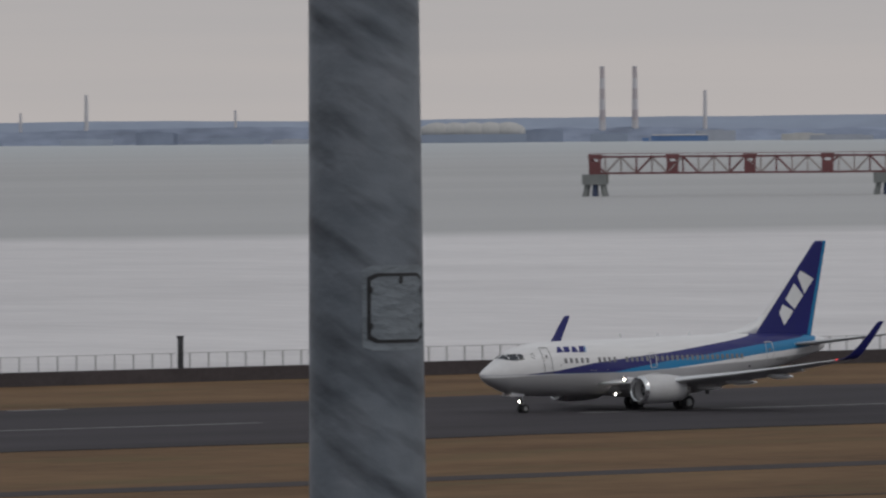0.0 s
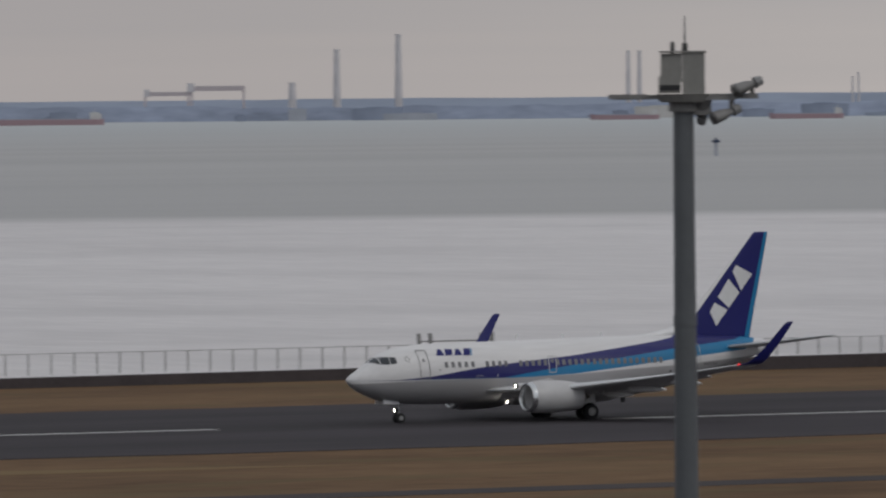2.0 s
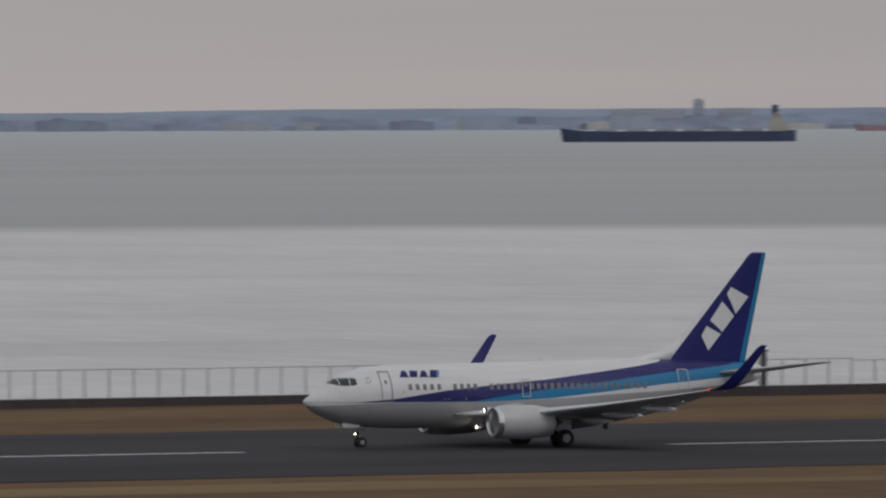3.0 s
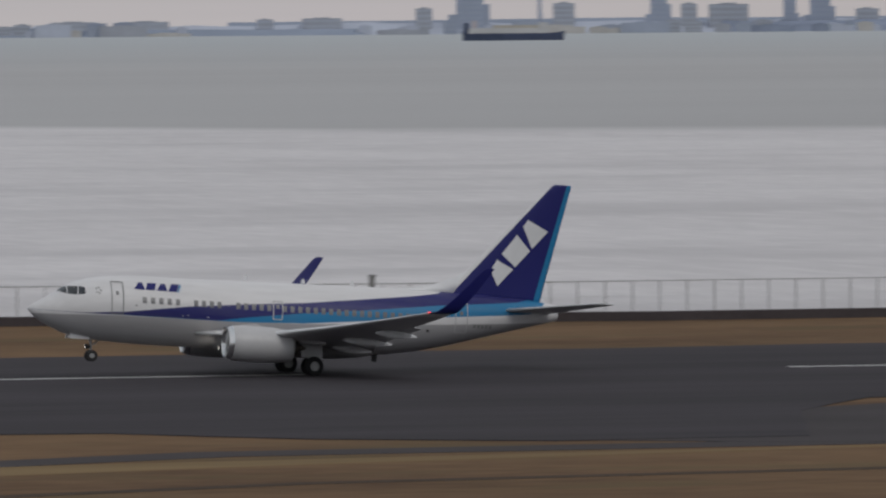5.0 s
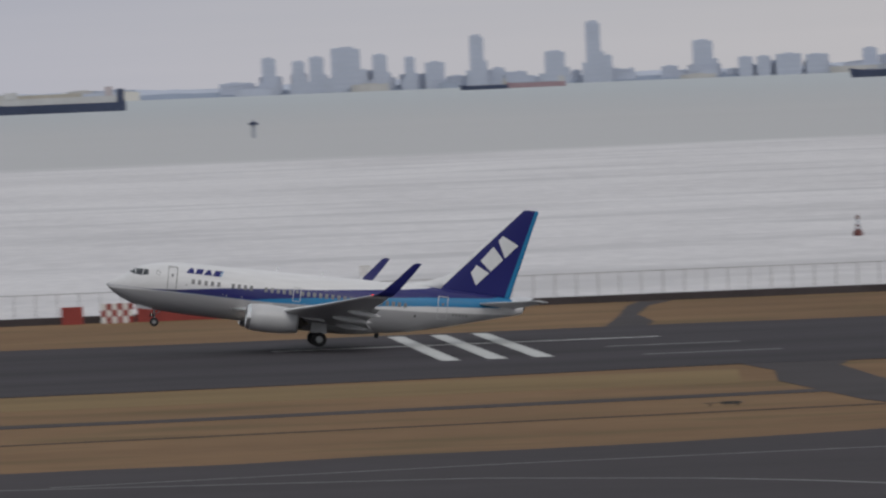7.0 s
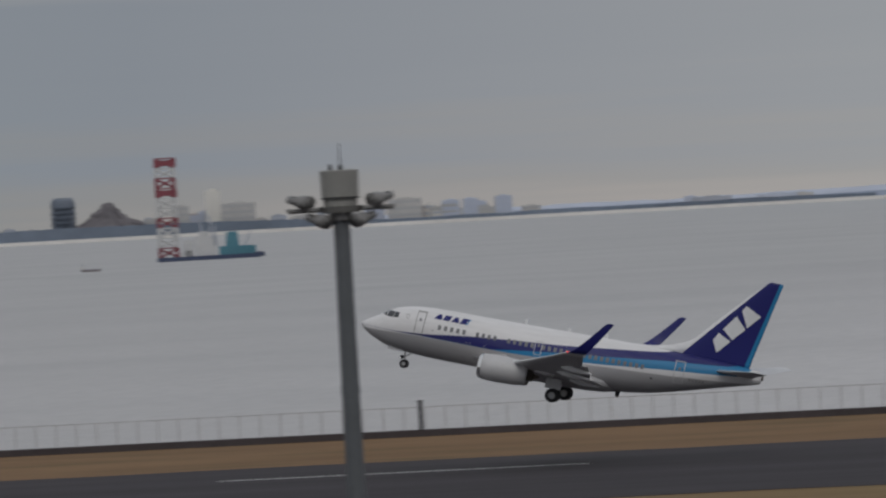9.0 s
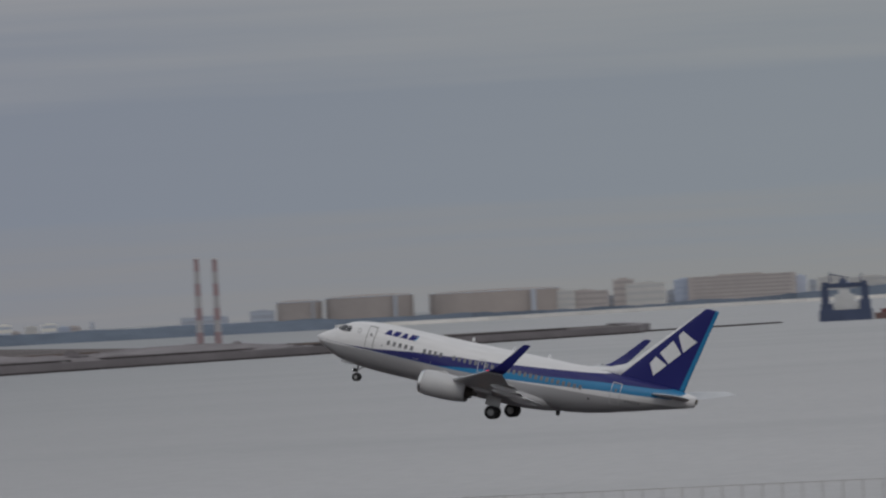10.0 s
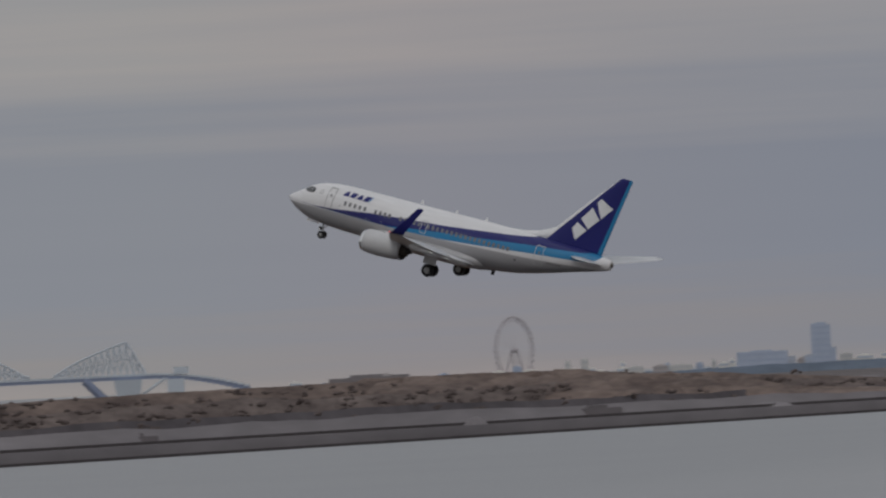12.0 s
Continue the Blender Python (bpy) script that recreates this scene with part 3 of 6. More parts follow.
light_mast(-71.6, 317.03, 21.14, 12.7, 1)
light_mast(-132.83, 313.07, 20.7, 23.0, 3)

# the close mast with its access hatch
close_mast = thing("steel_mast", "galvanised steel mast with dark stains and bolted access hatch", "mast", 42.7, 228.5)


def mast_r(z):
    return (.70 - .0126 * z) / 2


bm = bmesh.new()
loft(bm, [[(mast_r(z) * math.cos(a * math.pi / 24), mast_r(z) * math.sin(a * math.pi / 24), z) for a in range(48)] for z in (0, 5, 10, 15, 18, 20, 22, 26, 30)])
STAIN = mat("stained_galvanised_steel", (.150, .176, .208), .42, .2, vary=.16, scale=1.3, fine=3.5, bump=.08, stretch=(2, 2, 2.6), second=(.215, .235, .265))
part("shaft", bm, STAIN, close_mast, smooth=True)
part("foot_plate", boxes((-.6, .6, -.6, .6, 0, .05)), GALV, close_mast)
sn = STAIN.node_tree.nodes
sl = STAIN.node_tree.links
tc2, mp2, nz2, rp2, mx2 = sn.new("ShaderNodeTexCoord"), sn.new("ShaderNodeMapping"), sn.new("ShaderNodeTexNoise"), sn.new("ShaderNodeMapRange"), sn.new("ShaderNodeMix")
turn2, lean2 = sn.new("ShaderNodeMapping"), sn.new("ShaderNodeMapping")
turn2.inputs["Rotation"].default_value = (0, 0, radians(38))
lean2.inputs["Rotation"].default_value = (0, radians(-34), 0)
sl.new(turn2.outputs[0], lean2.inputs[0])
sl.new(lean2.outputs[0], mp2.inputs[0])
mp2.inputs["Scale"].default_value = (1.5, 1.5, 6.5)
nz2.inputs["Scale"].default_value, nz2.inputs["Detail"].default_value = 1.4, 5
rp2.inputs["From Min"].default_value, rp2.inputs["From Max"].default_value = .46, .72
sl.new(tc2.outputs["Object"], turn2.inputs[0])
sl.new(mp2.outputs[0], nz2.inputs["Vector"])
sl.new(nz2.outputs[0], rp2.inputs[0])
mx2.data_type = "RGBA"
sb = sn["Principled BSDF"]
old = sb.inputs["Base Color"].links[0].from_socket
sl.new(rp2.outputs[0], mx2.inputs[0])
sl.new(old, mx2.inputs[6])
mx2.inputs[7].default_value = (.060, .068, .082, 1)
sl.new(mx2.outputs[2], sb.inputs["Base Color"])


def curved_plate(a0, a1, z0, z1, lift, n=8, corner=.016):
    """A plate bent round the close mast between two angles (0 faces the deck, positive to its right)."""
    bm = bmesh.new()
    grid = []
    base = radians(-90 - 38)
    for i in range(n + 1):
        row = []
        for j in range(5):
            u, w = i / n, j / 4
            a = base + radians(a0 + (a1 - a0) * u)
            z = z0 + (z1 - z0) * w
            if i in (0, n):
                z = min(max(z, z0 + corner), z1 - corner)
            r = mast_r(z) + lift
            row.append(bm.verts.new((r * math.cos(a), r * math.sin(a), z)))
        grid.append(row)
    for i in range(n):
        for j in range(4):
            bm.faces.new((grid[i][j], grid[i + 1][j], grid[i + 1][j + 1], grid[i][j + 1]))
    return bm


hatch = part("hatch_frame", curved_plate(-4, 76, 20.105, 20.435, .002), GALV, close_mast, "raised steel rim round the hatch", True)
part("hatch_seal", curved_plate(1, 70, 20.135, 20.405, .004), DARK, close_mast, "dark rubber seal of the hatch", True)
door = part("hatch_door", curved_plate(4.5, 67, 20.148, 20.392, .007), GALV, close_mast, "plain grey hatch cover", True)
for a in (4.5, 66):
    for z in (20.2, 20.34):
        part("hatch_bolt", curved_plate(a - 2, a + 2, z - .012, z + .012, .010, 3, .002), DARK, door)
part("hatch_bolt", curved_plate(34, 38, 20.365, 20.392, .010, 3, .002), DARK, door)


# ---- the airliner: its own space has x running aft from the main wheels, y to starboard, z up from the wheels' foot ----
GEAR = 16.6
BODY = [  # distance from the nose, top, bottom, half width
    (0.0, 2.90, 2.84, .03), (.12, 3.03, 2.69, .17), (.4, 3.23, 2.43, .42), (.9, 3.53, 2.11, .77), (1.5, 3.90, 1.85, 1.09), (2.1, 4.30, 1.60, 1.33),
    (2.7, 4.62, 1.46, 1.50), (3.4, 4.84, 1.36, 1.63), (4.4, 5.02, 1.26, 1.76), (5.6, 5.12, 1.20, 1.85), (7.0, 5.16, 1.17, 1.88), (11.0, 5.20, 1.18, 1.88),
    (16.0, 5.29, 1.25, 1.88), (20.0, 5.37, 1.36, 1.88), (21.8, 5.37, 1.46, 1.86), (23.6, 5.37, 1.75, 1.78), (25.4, 5.36, 2.18, 1.60), (27.2, 5.34, 2.68, 1.33),
    (29.0, 5.28, 3.19, 1.00), (30.5, 5.18, 3.60, .70), (31.6, 5.06, 3.90, .46), (32.15, 4.98, 4.08, .32), (32.2, 4.92, 4.14, .26)]


def body_at(s):
    for a, b in zip(BODY, BODY[1:]):
        if s <= b[0]:
            k = (s - a[0]) / (b[0] - a[0])
            return [a[i] + (b[i] - a[i]) * k for i in (1, 2, 3)]
    return list(BODY[-1][1:])


def skin(s, z, side=-1, lift=0.012):
    """The point of the fuselage's skin at that distance from the nose and height."""
    top, bot, hw = body_at(s)
    c, h = (top + bot) / 2, (top - bot) / 2
    q = max(-.999, min(.999, (z - c) / h))
    k = math.sqrt(1 - q * q)
    return Vector((s - GEAR, side * (hw + lift) * k, c + (h + lift) * q))


def patch(corners, side=-1, lift=0.012, n=4):
    """A piece laid on the skin between four corners (distance, height)."""
    bm = bmesh.new()
    (a, b, c, d) = corners
    grid = []
    for i in range(n + 1):
        row = []
        for j in range(n + 1):
            u, w = i / n, j / n
            s = (a[0] * (1 - u) + b[0] * u) * (1 - w) + (d[0] * (1 - u) + c[0] * u) * w
            z = (a[1] * (1 - u) + b[1] * u) * (1 - w) + (d[1] * (1 - u) + c[1] * u) * w
            s -= min(.55, max(0, (s - 3) * .2))
            row.append(bm.verts.new(skin(s, z, side, lift)))
        grid.append(row)
    for i in range(n):
        for j in range(n):
            bm.faces.new((grid[i][j], grid[i + 1][j], grid[i + 1][j + 1], grid[i][j + 1]))
    return bm


def rect(s0, s1, z0, z1, **kw):
    return patch(((s0, z0), (s1, z0), (s1, z1), (s0, z1)), **kw)


LIVERY = bpy.data.materials.new("airliner_livery")
LIVERY.use_nodes = True
NAVY, SKY, SHELL, BELLY = (.014, .016, .132), (.017, .186, .38), (.71, .70, .705), (.37, .365, .375)


def livery_nodes():
    n, l = LIVERY.node_tree.nodes, LIVERY.node_tree.links
    b = n["Principled BSDF"]
    b.inputs["Roughness"].default_value = 0.42
    b.inputs["Specular IOR Level"].default_value = 0.3
    tc, sep = n.new("ShaderNodeTexCoord"), n.new("ShaderNodeSeparateXYZ")
    l.new(tc.outputs["Object"], sep.inputs[0])
    run = n.new("ShaderNodeMapRange")
    run.inputs[1].default_value, run.inputs[2].default_value = -GEAR, 33 - GEAR
    l.new(sep.outputs[0], run.inputs[0])

    def line(points):
        c = n.new("ShaderNodeFloatCurve")
        cv = c.mapping.curves[0]
        c.mapping.clip_max_y = 1.0
        pts = [(s / 33, z / 8) for s, z in points]
        cv.points[0].location, cv.points[1].location = pts[0], pts[-1]
        for p in pts[1:-1]:
            cv.points.new(*p)
        for p in cv.points:
            p.handle_type = "VECTOR"
        c.mapping.update()
        l.new(run.outputs[0], c.inputs["Value"])
        d = n.new("ShaderNodeMath")
        d.operation = "MULTIPLY_ADD"
        d.inputs[1].default_value = -8
        l.new(c.outputs[0], d.inputs[0])
        l.new(sep.outputs[2], d.inputs[2])
        e = n.new("ShaderNodeMapRange")
        e.inputs[1].default_value, e.inputs[2].default_value = -.012, .012
        l.new(d.outputs[0], e.inputs[0])
        return e.outputs[0]

    def mix(f, a, c):
        q = n.new("ShaderNodeMix")
        q.data_type = "RGBA"
        l.new(f, q.inputs[0])
        for i, v in ((6, a), (7, c)):
            if isinstance(v, tuple):
                q.inputs[i].default_value = (*v, 1)
            else:
                l.new(v, q.inputs[i])
        return q.outputs[2]

    grey_top = line([(0, 2.60), (4, 2.78), (11, 2.86), (16, 2.96), (20, 3.2), (25, 3.45), (33, 4.0)])
    sky_low = line([(0, 2.84), (11, 2.84), (12.6, 2.86), (16.2, 3.0), (20, 3.37), (24.6, 3.86), (28.8, 4.2), (30.3, 4.36), (31.0, 4.7), (31.6, 5.4), (33, 5.8)])
    navy_low = line([(0, 2.85), (3, 2.82), (5.5, 2.86), (11, 2.86), (12.6, 3.12), (16.2, 3.6), (20, 4.0), (24.6, 4.55), (28, 4.85), (29.5, 5.0), (30.3, 5.2), (33, 6.5)])
    navy_top = line([(0, 2.85), (3, 2.85), (5.5, 3.05), (9, 3.55), (12.6, 3.9), (16.2, 4.2), (20, 4.64), (23, 5.0), (24.6, 5.24), (25.3, 5.5), (27, 7), (33, 7.9)])
    col = mix(grey_top, BELLY, SHELL)
    col = mix(sky_low, col, SKY)
    col = mix(navy_low, col, NAVY)
    col = mix(navy_top, col, SHELL)
    # faint dirt and panel streaks
    mp, nz = n.new("ShaderNodeMapping"), n.new("ShaderNodeTexNoise")
    mp.inputs["Scale"].default_value = (.25, 2, 1.6)
    nz.inputs["Scale"].default_value, nz.inputs["Detail"].default_value = 1.5, 5
    l.new(tc.outputs["Object"], mp.inputs[0])
    l.new(mp.outputs[0], nz.inputs["Vector"])
    dr = n.new("ShaderNodeMapRange")
    dr.inputs[1].default_value, dr.inputs[2].default_value, dr.inputs[3].default_value, dr.inputs[4].default_value = .35, .7, 0.0, .14
    l.new(nz.outputs[0], dr.inputs[0])
    col = mix(dr.outputs[0], col, (.22, .21, .20))
    l.new(col, b.inputs["Base Color"])


livery_nodes()
FIN = bpy.data.materials.new("fin_livery")
FIN.use_nodes = True


def fin_nodes():
    n, l = FIN.node_tree.nodes, FIN.node_tree.links
    b = n["Principled BSDF"]
    b.inputs["Roughness"].default_value = 0.42
    b.inputs["Specular IOR Level"].default_value = 0.3
    tc, sep = n.new("ShaderNodeTexCoord"), n.new("ShaderNodeSeparateXYZ")
    l.new(tc.outputs["Object"], sep.inputs[0])

    def side(a, c, off):
        # x + a * z compared with c
        m = n.new("ShaderNodeMath")
        m.operation = "MULTIPLY_ADD"
        m.inputs[1].default_value = a
        l.new(sep.outputs[2], m.inputs[0])
        l.new(sep.outputs[0], m.inputs[2])
        e = n.new("ShaderNodeMapRange")
        e.inputs[1].default_value, e.inputs[2].default_value = c - off, c + off
        l.new(m.outputs[0], e.inputs[0])
        return e.outputs[0]

    lead = side(-.865, 31.37 - GEAR - .865 * 12.05 + .06, .015)
    trail = side(-.235, 32.6 - GEAR - .235 * 12.05 - .30, .015)
    col = None
    for f, a, c in ((lead, (*SHELL, 1), (*NAVY, 1)), (trail, None, (*SKY, 1))):
        q = n.new("ShaderNodeMix")
        q.data_type = "RGBA"
        l.new(f, q.inputs[0])
        if a:
            q.inputs[6].default_value = a
        else:
            l.new(col, q.inputs[6])
        q.inputs[7].default_value = c
        col = q.outputs[2]
    l.new(col, b.inputs["Base Color"])


fin_nodes()
GLOSS_WHITE = mat("white_aircraft_paint", (.70, .70, .71), .32, vary=.05, scale=.5, fine=3)
NAVY_PAINT = mat("navy_aircraft_paint", NAVY, .42, vary=.05, spec=.3)
SKY_PAINT = mat("light_blue_aircraft_paint", SKY, .35, vary=.05)
WING = mat("grey_wing_paint", (.55, .55, .56), .42, .05, vary=.08, scale=.4, fine=2, stretch=(1, .4, 1))
WING_EDGE = mat("bare_metal_leading_edge", (.72, .72, .73), .35, .5, vary=.05)
NACELLE = mat("nacelle_paint", (.50, .495, .50), .38, vary=.06, scale=.7, fine=4)
LIP = mat("polished_intake_lip", (.72, .72, .72), .25, .9, vary=.04)
EXHAUST = mat("heat_stained_exhaust_metal", (.13, .115, .10), .5, .8, vary=.25)
GLASS = mat("dark_cabin_glass", (.045, .048, .054), .12, vary=.1)
WINDOW = mat("cabin_window_pane", (.16, .16, .17), .3, vary=.15)
STEEL = mat("gear_leg_steel", (.35, .35, .36), .45, .4, vary=.1)
HUB = mat("wheel_hub", (.32, .32, .32), .5, .5, vary=.1)
LANDING = mat("lit_landing_lamp", (1.0, .93, .82), .3, emit=22.0)
NAV_RED = mat("lit_red_navigation_lamp", (1.0, .05, .05), .3, emit=.7)

plane = thing("airliner", "white jet airliner with navy and light blue stripes, wheels down", "airplane", 481.8, 756.1)

bm = bmesh.new()
rings = []
stations = []
for a, b in zip(BODY, BODY[1:]):
    m = max(1, int((b[0] - a[0]) / .8))
    stations += [a[0] + (b[0] - a[0]) * i / m for i in range(m)]
stations.append(32.2)
for s in stations:
    top, bot, hw = body_at(s)
    c, h = (top + bot) / 2, (top - bot) / 2
    rings.append([(s - GEAR, hw * math.cos(t * math.pi / 24), c + h * math.sin(t * math.pi / 24)) for t in range(48)])
loft(bm, rings)
fuselage = part("fuselage", bm, LIVERY, plane, "white fuselage with a rising navy and light blue band and grey belly", True)
# keel fairing under the wing
bm = bmesh.new()
rings = []
for s, w, d in ((10.2, .3, 1.50), (11.2, 1.55, 1.16), (13, 2.0, .98), (16, 2.1, .95), (18.5, 2.0, 1.0), (20, 1.6, 1.15), (21.3, .4, 1.42)):
    rings.append([(s - GEAR, w * math.cos(t * math.pi / 12), 1.9 + (1.9 - d) * math.sin(t * math.pi / 12)) for t in range(24)])
loft(bm, rings)
part("wing_fairing", bm, mat("grey_belly_paint", BELLY, .4, vary=.1, scale=.6, fine=4), plane, "", True)
# tail cone outlet
part("tail_outlet", rods(((32.18 - GEAR, 0, 4.57), (32.32 - GEAR, 0, 4.58), .22, .19, 16)), EXHAUST, plane)

# windows, doors, cockpit panes on both sides
pane_rows = [7.1 + .50 * i for i in range(5)] + [10.2 + .47 * i for i in range(4)] + [12.75 + .47 * i for i in range(24)]
for side in (-1, 1):
    for s in pane_rows:
        if abs(s - 15.15) < .2:
            continue
        part("cabin_window", rect(s - .125, s + .125, 3.60, 3.96, side=side, n=2), WINDOW, fuselage)
    for nm, s0, s1, z0, z1 in (("front_door", 4.98, 5.86, 2.86, 4.74), ("rear_door", 26.05, 26.85, 3.02, 4.75), ("overwing_exit", 14.85, 15.45, 3.12, 4.2)):
        w = .055
        rim = bmesh.new()
        for c in (((s0, z0), (s1, z0), (s1, z0 + w), (s0, z0 + w)), ((s0, z1 - w), (s1, z1 - w), (s1, z1), (s0, z1)), ((s0, z0), (s0 + w, z0), (s0 + w, z1), (s0, z1)), ((s1 - w, z0), (s1, z0), (s1, z1), (s1 - w, z1))):
            q = patch(c, side, .04, 8)
            me = bpy.data.meshes.new("tmp")
            q.to_mesh(me)
            q.free()
            rim.from_mesh(me)
            bpy.data.meshes.remove(me)
        d = part(nm, rim, POST_GREY if nm == "front_door" else FENCE, fuselage, "outlined cabin door" if "door" in nm else "outlined emergency exit")
        part("door_window", rect((s0 + s1) / 2 - .1, (s0 + s1) / 2 + .1, z0 + (z1 - z0) * .6, z0 + (z1 - z0) * .6 + .22, side=side, n=2, lift=.018), WINDOW, d)
    for c in (((1.62, 4.02), (2.05, 3.86), (2.12, 4.30), (1.98, 4.30)), ((2.10, 3.87), (2.62, 3.86), (2.70, 4.34), (2.17, 4.31)), ((2.67, 3.87), (3.12, 3.94), (3.10, 4.32), (2.75, 4.34))):
        part("cockpit_window", patch(c, side, .014, 4), GLASS, fuselage)
    # small dark bars where the registration stands, static ports and crest
    for i in range(5):
        part("registration_bar", rect(27.25 + .26 * i, 27.25 + .26 * i + .17, 3.36, 3.58, side=side, n=2), POST_GREY, fuselage)
    for i in range(5):
        a = i * 2 * math.pi / 5
        part("crest_dot", rect(4.05 + .17 * math.cos(a) - .05, 4.05 + .17 * math.cos(a) + .05, 4.18 + .17 * math.sin(a) - .05, 4.18 + .17 * math.sin(a) + .05, side=side, n=1), POST_GREY, fuselage)
    part("static_port", rect(6.55, 6.66, 3.42, 3.50, side=side, n=1), POST_GREY, fuselage)
    part("outflow_port", rect(24.3, 24.45, 2.95, 3.1, side=side, n=1), DARK, fuselage)
    for s in (9.4, 9.72, 10.9):
        part("skin_light", rect(s, s + .06, 3.0, 3.06, side=side, n=1), GLOSS_WHITE, fuselage)
    # the airline's mark: plain slanted navy shapes
    for s0, s1, top in ((6.5, 7.15, .5), (7.2, 7.82, .0), (7.86, 8.5, .5)):
        mid = (s0 + s1) / 2
        if top:
            part("brand_shape", patch(((s0, 4.38), (s1, 4.38), (mid + .22, 4.78), (mid - .02, 4.78)), side, .014, 3), NAVY_PAINT, fuselage)
        else:
            part("brand_shape", patch(((s0, 4.38), (s1 - .1, 4.38), (s1 + .06, 4.78), (s0 + .14, 4.78)), side, .014, 3), NAVY_PAINT, fuselage)
    part("brand_block", patch(((8.55, 4.36), (9.05, 4.36), (9.27, 4.80), (8.78, 4.80)), side, .014, 3), NAVY_PAINT, fuselage)
    part("brand_block", patch(((9.08, 4.36), (9.18, 4.36), (9.40, 4.80), (9.30, 4.80)), side, .014, 3), SKY_PAINT, fuselage)
# small aerials and beacon on the roof and belly
for s, z, h in ((13.0, 5.36, .28), (16.5, 5.36, .22), (19.5, 5.36, .3)):
    part("aerial", boxes((s - GEAR - .14, s - GEAR + .16, -.02, .02, z - .03, z + h, .5)), GLOSS_WHITE, plane)
part("belly_aerial", boxes((21.0 - GEAR, 21.3 - GEAR, -.02, .02, 1.0, 1.5, 1.3)), DARK, plane)


def wing_section(s_le, chord, y, z, thick, twist=0.0, n=10):
    """An aerofoil ring across the span at y."""
    pts = []
    for i in range(2 * n):
        a = i / n * math.pi
        u = .5 + .5 * math.cos(a)
        th = thick * (1.48 * math.sqrt(max(u, 0)) - .63 * u - 1.76 * u * u + 1.42 * u ** 3 - .51 * u ** 4) * 1.05
        zz = (th if a < math.pi else -th * .75) + .015 * math.sin(math.pi * u)
        pts.append((s_le - GEAR + u * chord, y, z + (zz - twist * u) * chord))
    return pts


def wing_line(y):
    """Leading edge, chord and height of the wing at a distance y from the middle."""
    le = 11.5 + (y - 1.6) * .512
    te = 19.45 - .12 * (y - 1.6) if y < 5.6 else 18.97 + (y - 5.6) * .150
    z = 1.80 + (y - 1.6) * .105 + max(0, y - 4) ** 2 * .0021
    return le, te - le, z


def lamp_in_tube(parent, s, y, z, r):
    """A lit lamp at the bottom of a short forward-facing tube, seen from ahead only."""
    lamp = part("landing_lamp", rods(((s - .03 - GEAR, y, z), (s - .002 - GEAR, y, z), r, r, 14)), LANDING, parent, "bright landing lamp")
    d = r * .8
    bm = bmesh.new()
    loft(bm, [[(s + k - GEAR, y + q * math.cos(t * math.pi / 8), z + q * math.sin(t * math.pi / 8)) for t in range(16)] for k, q in ((0, r + .04), (-.03 - d, r + .03), (-.03 - d, r + .005), (0, r + .005))], cap=False)
    part("lamp_tube", bm, DARK, lamp)


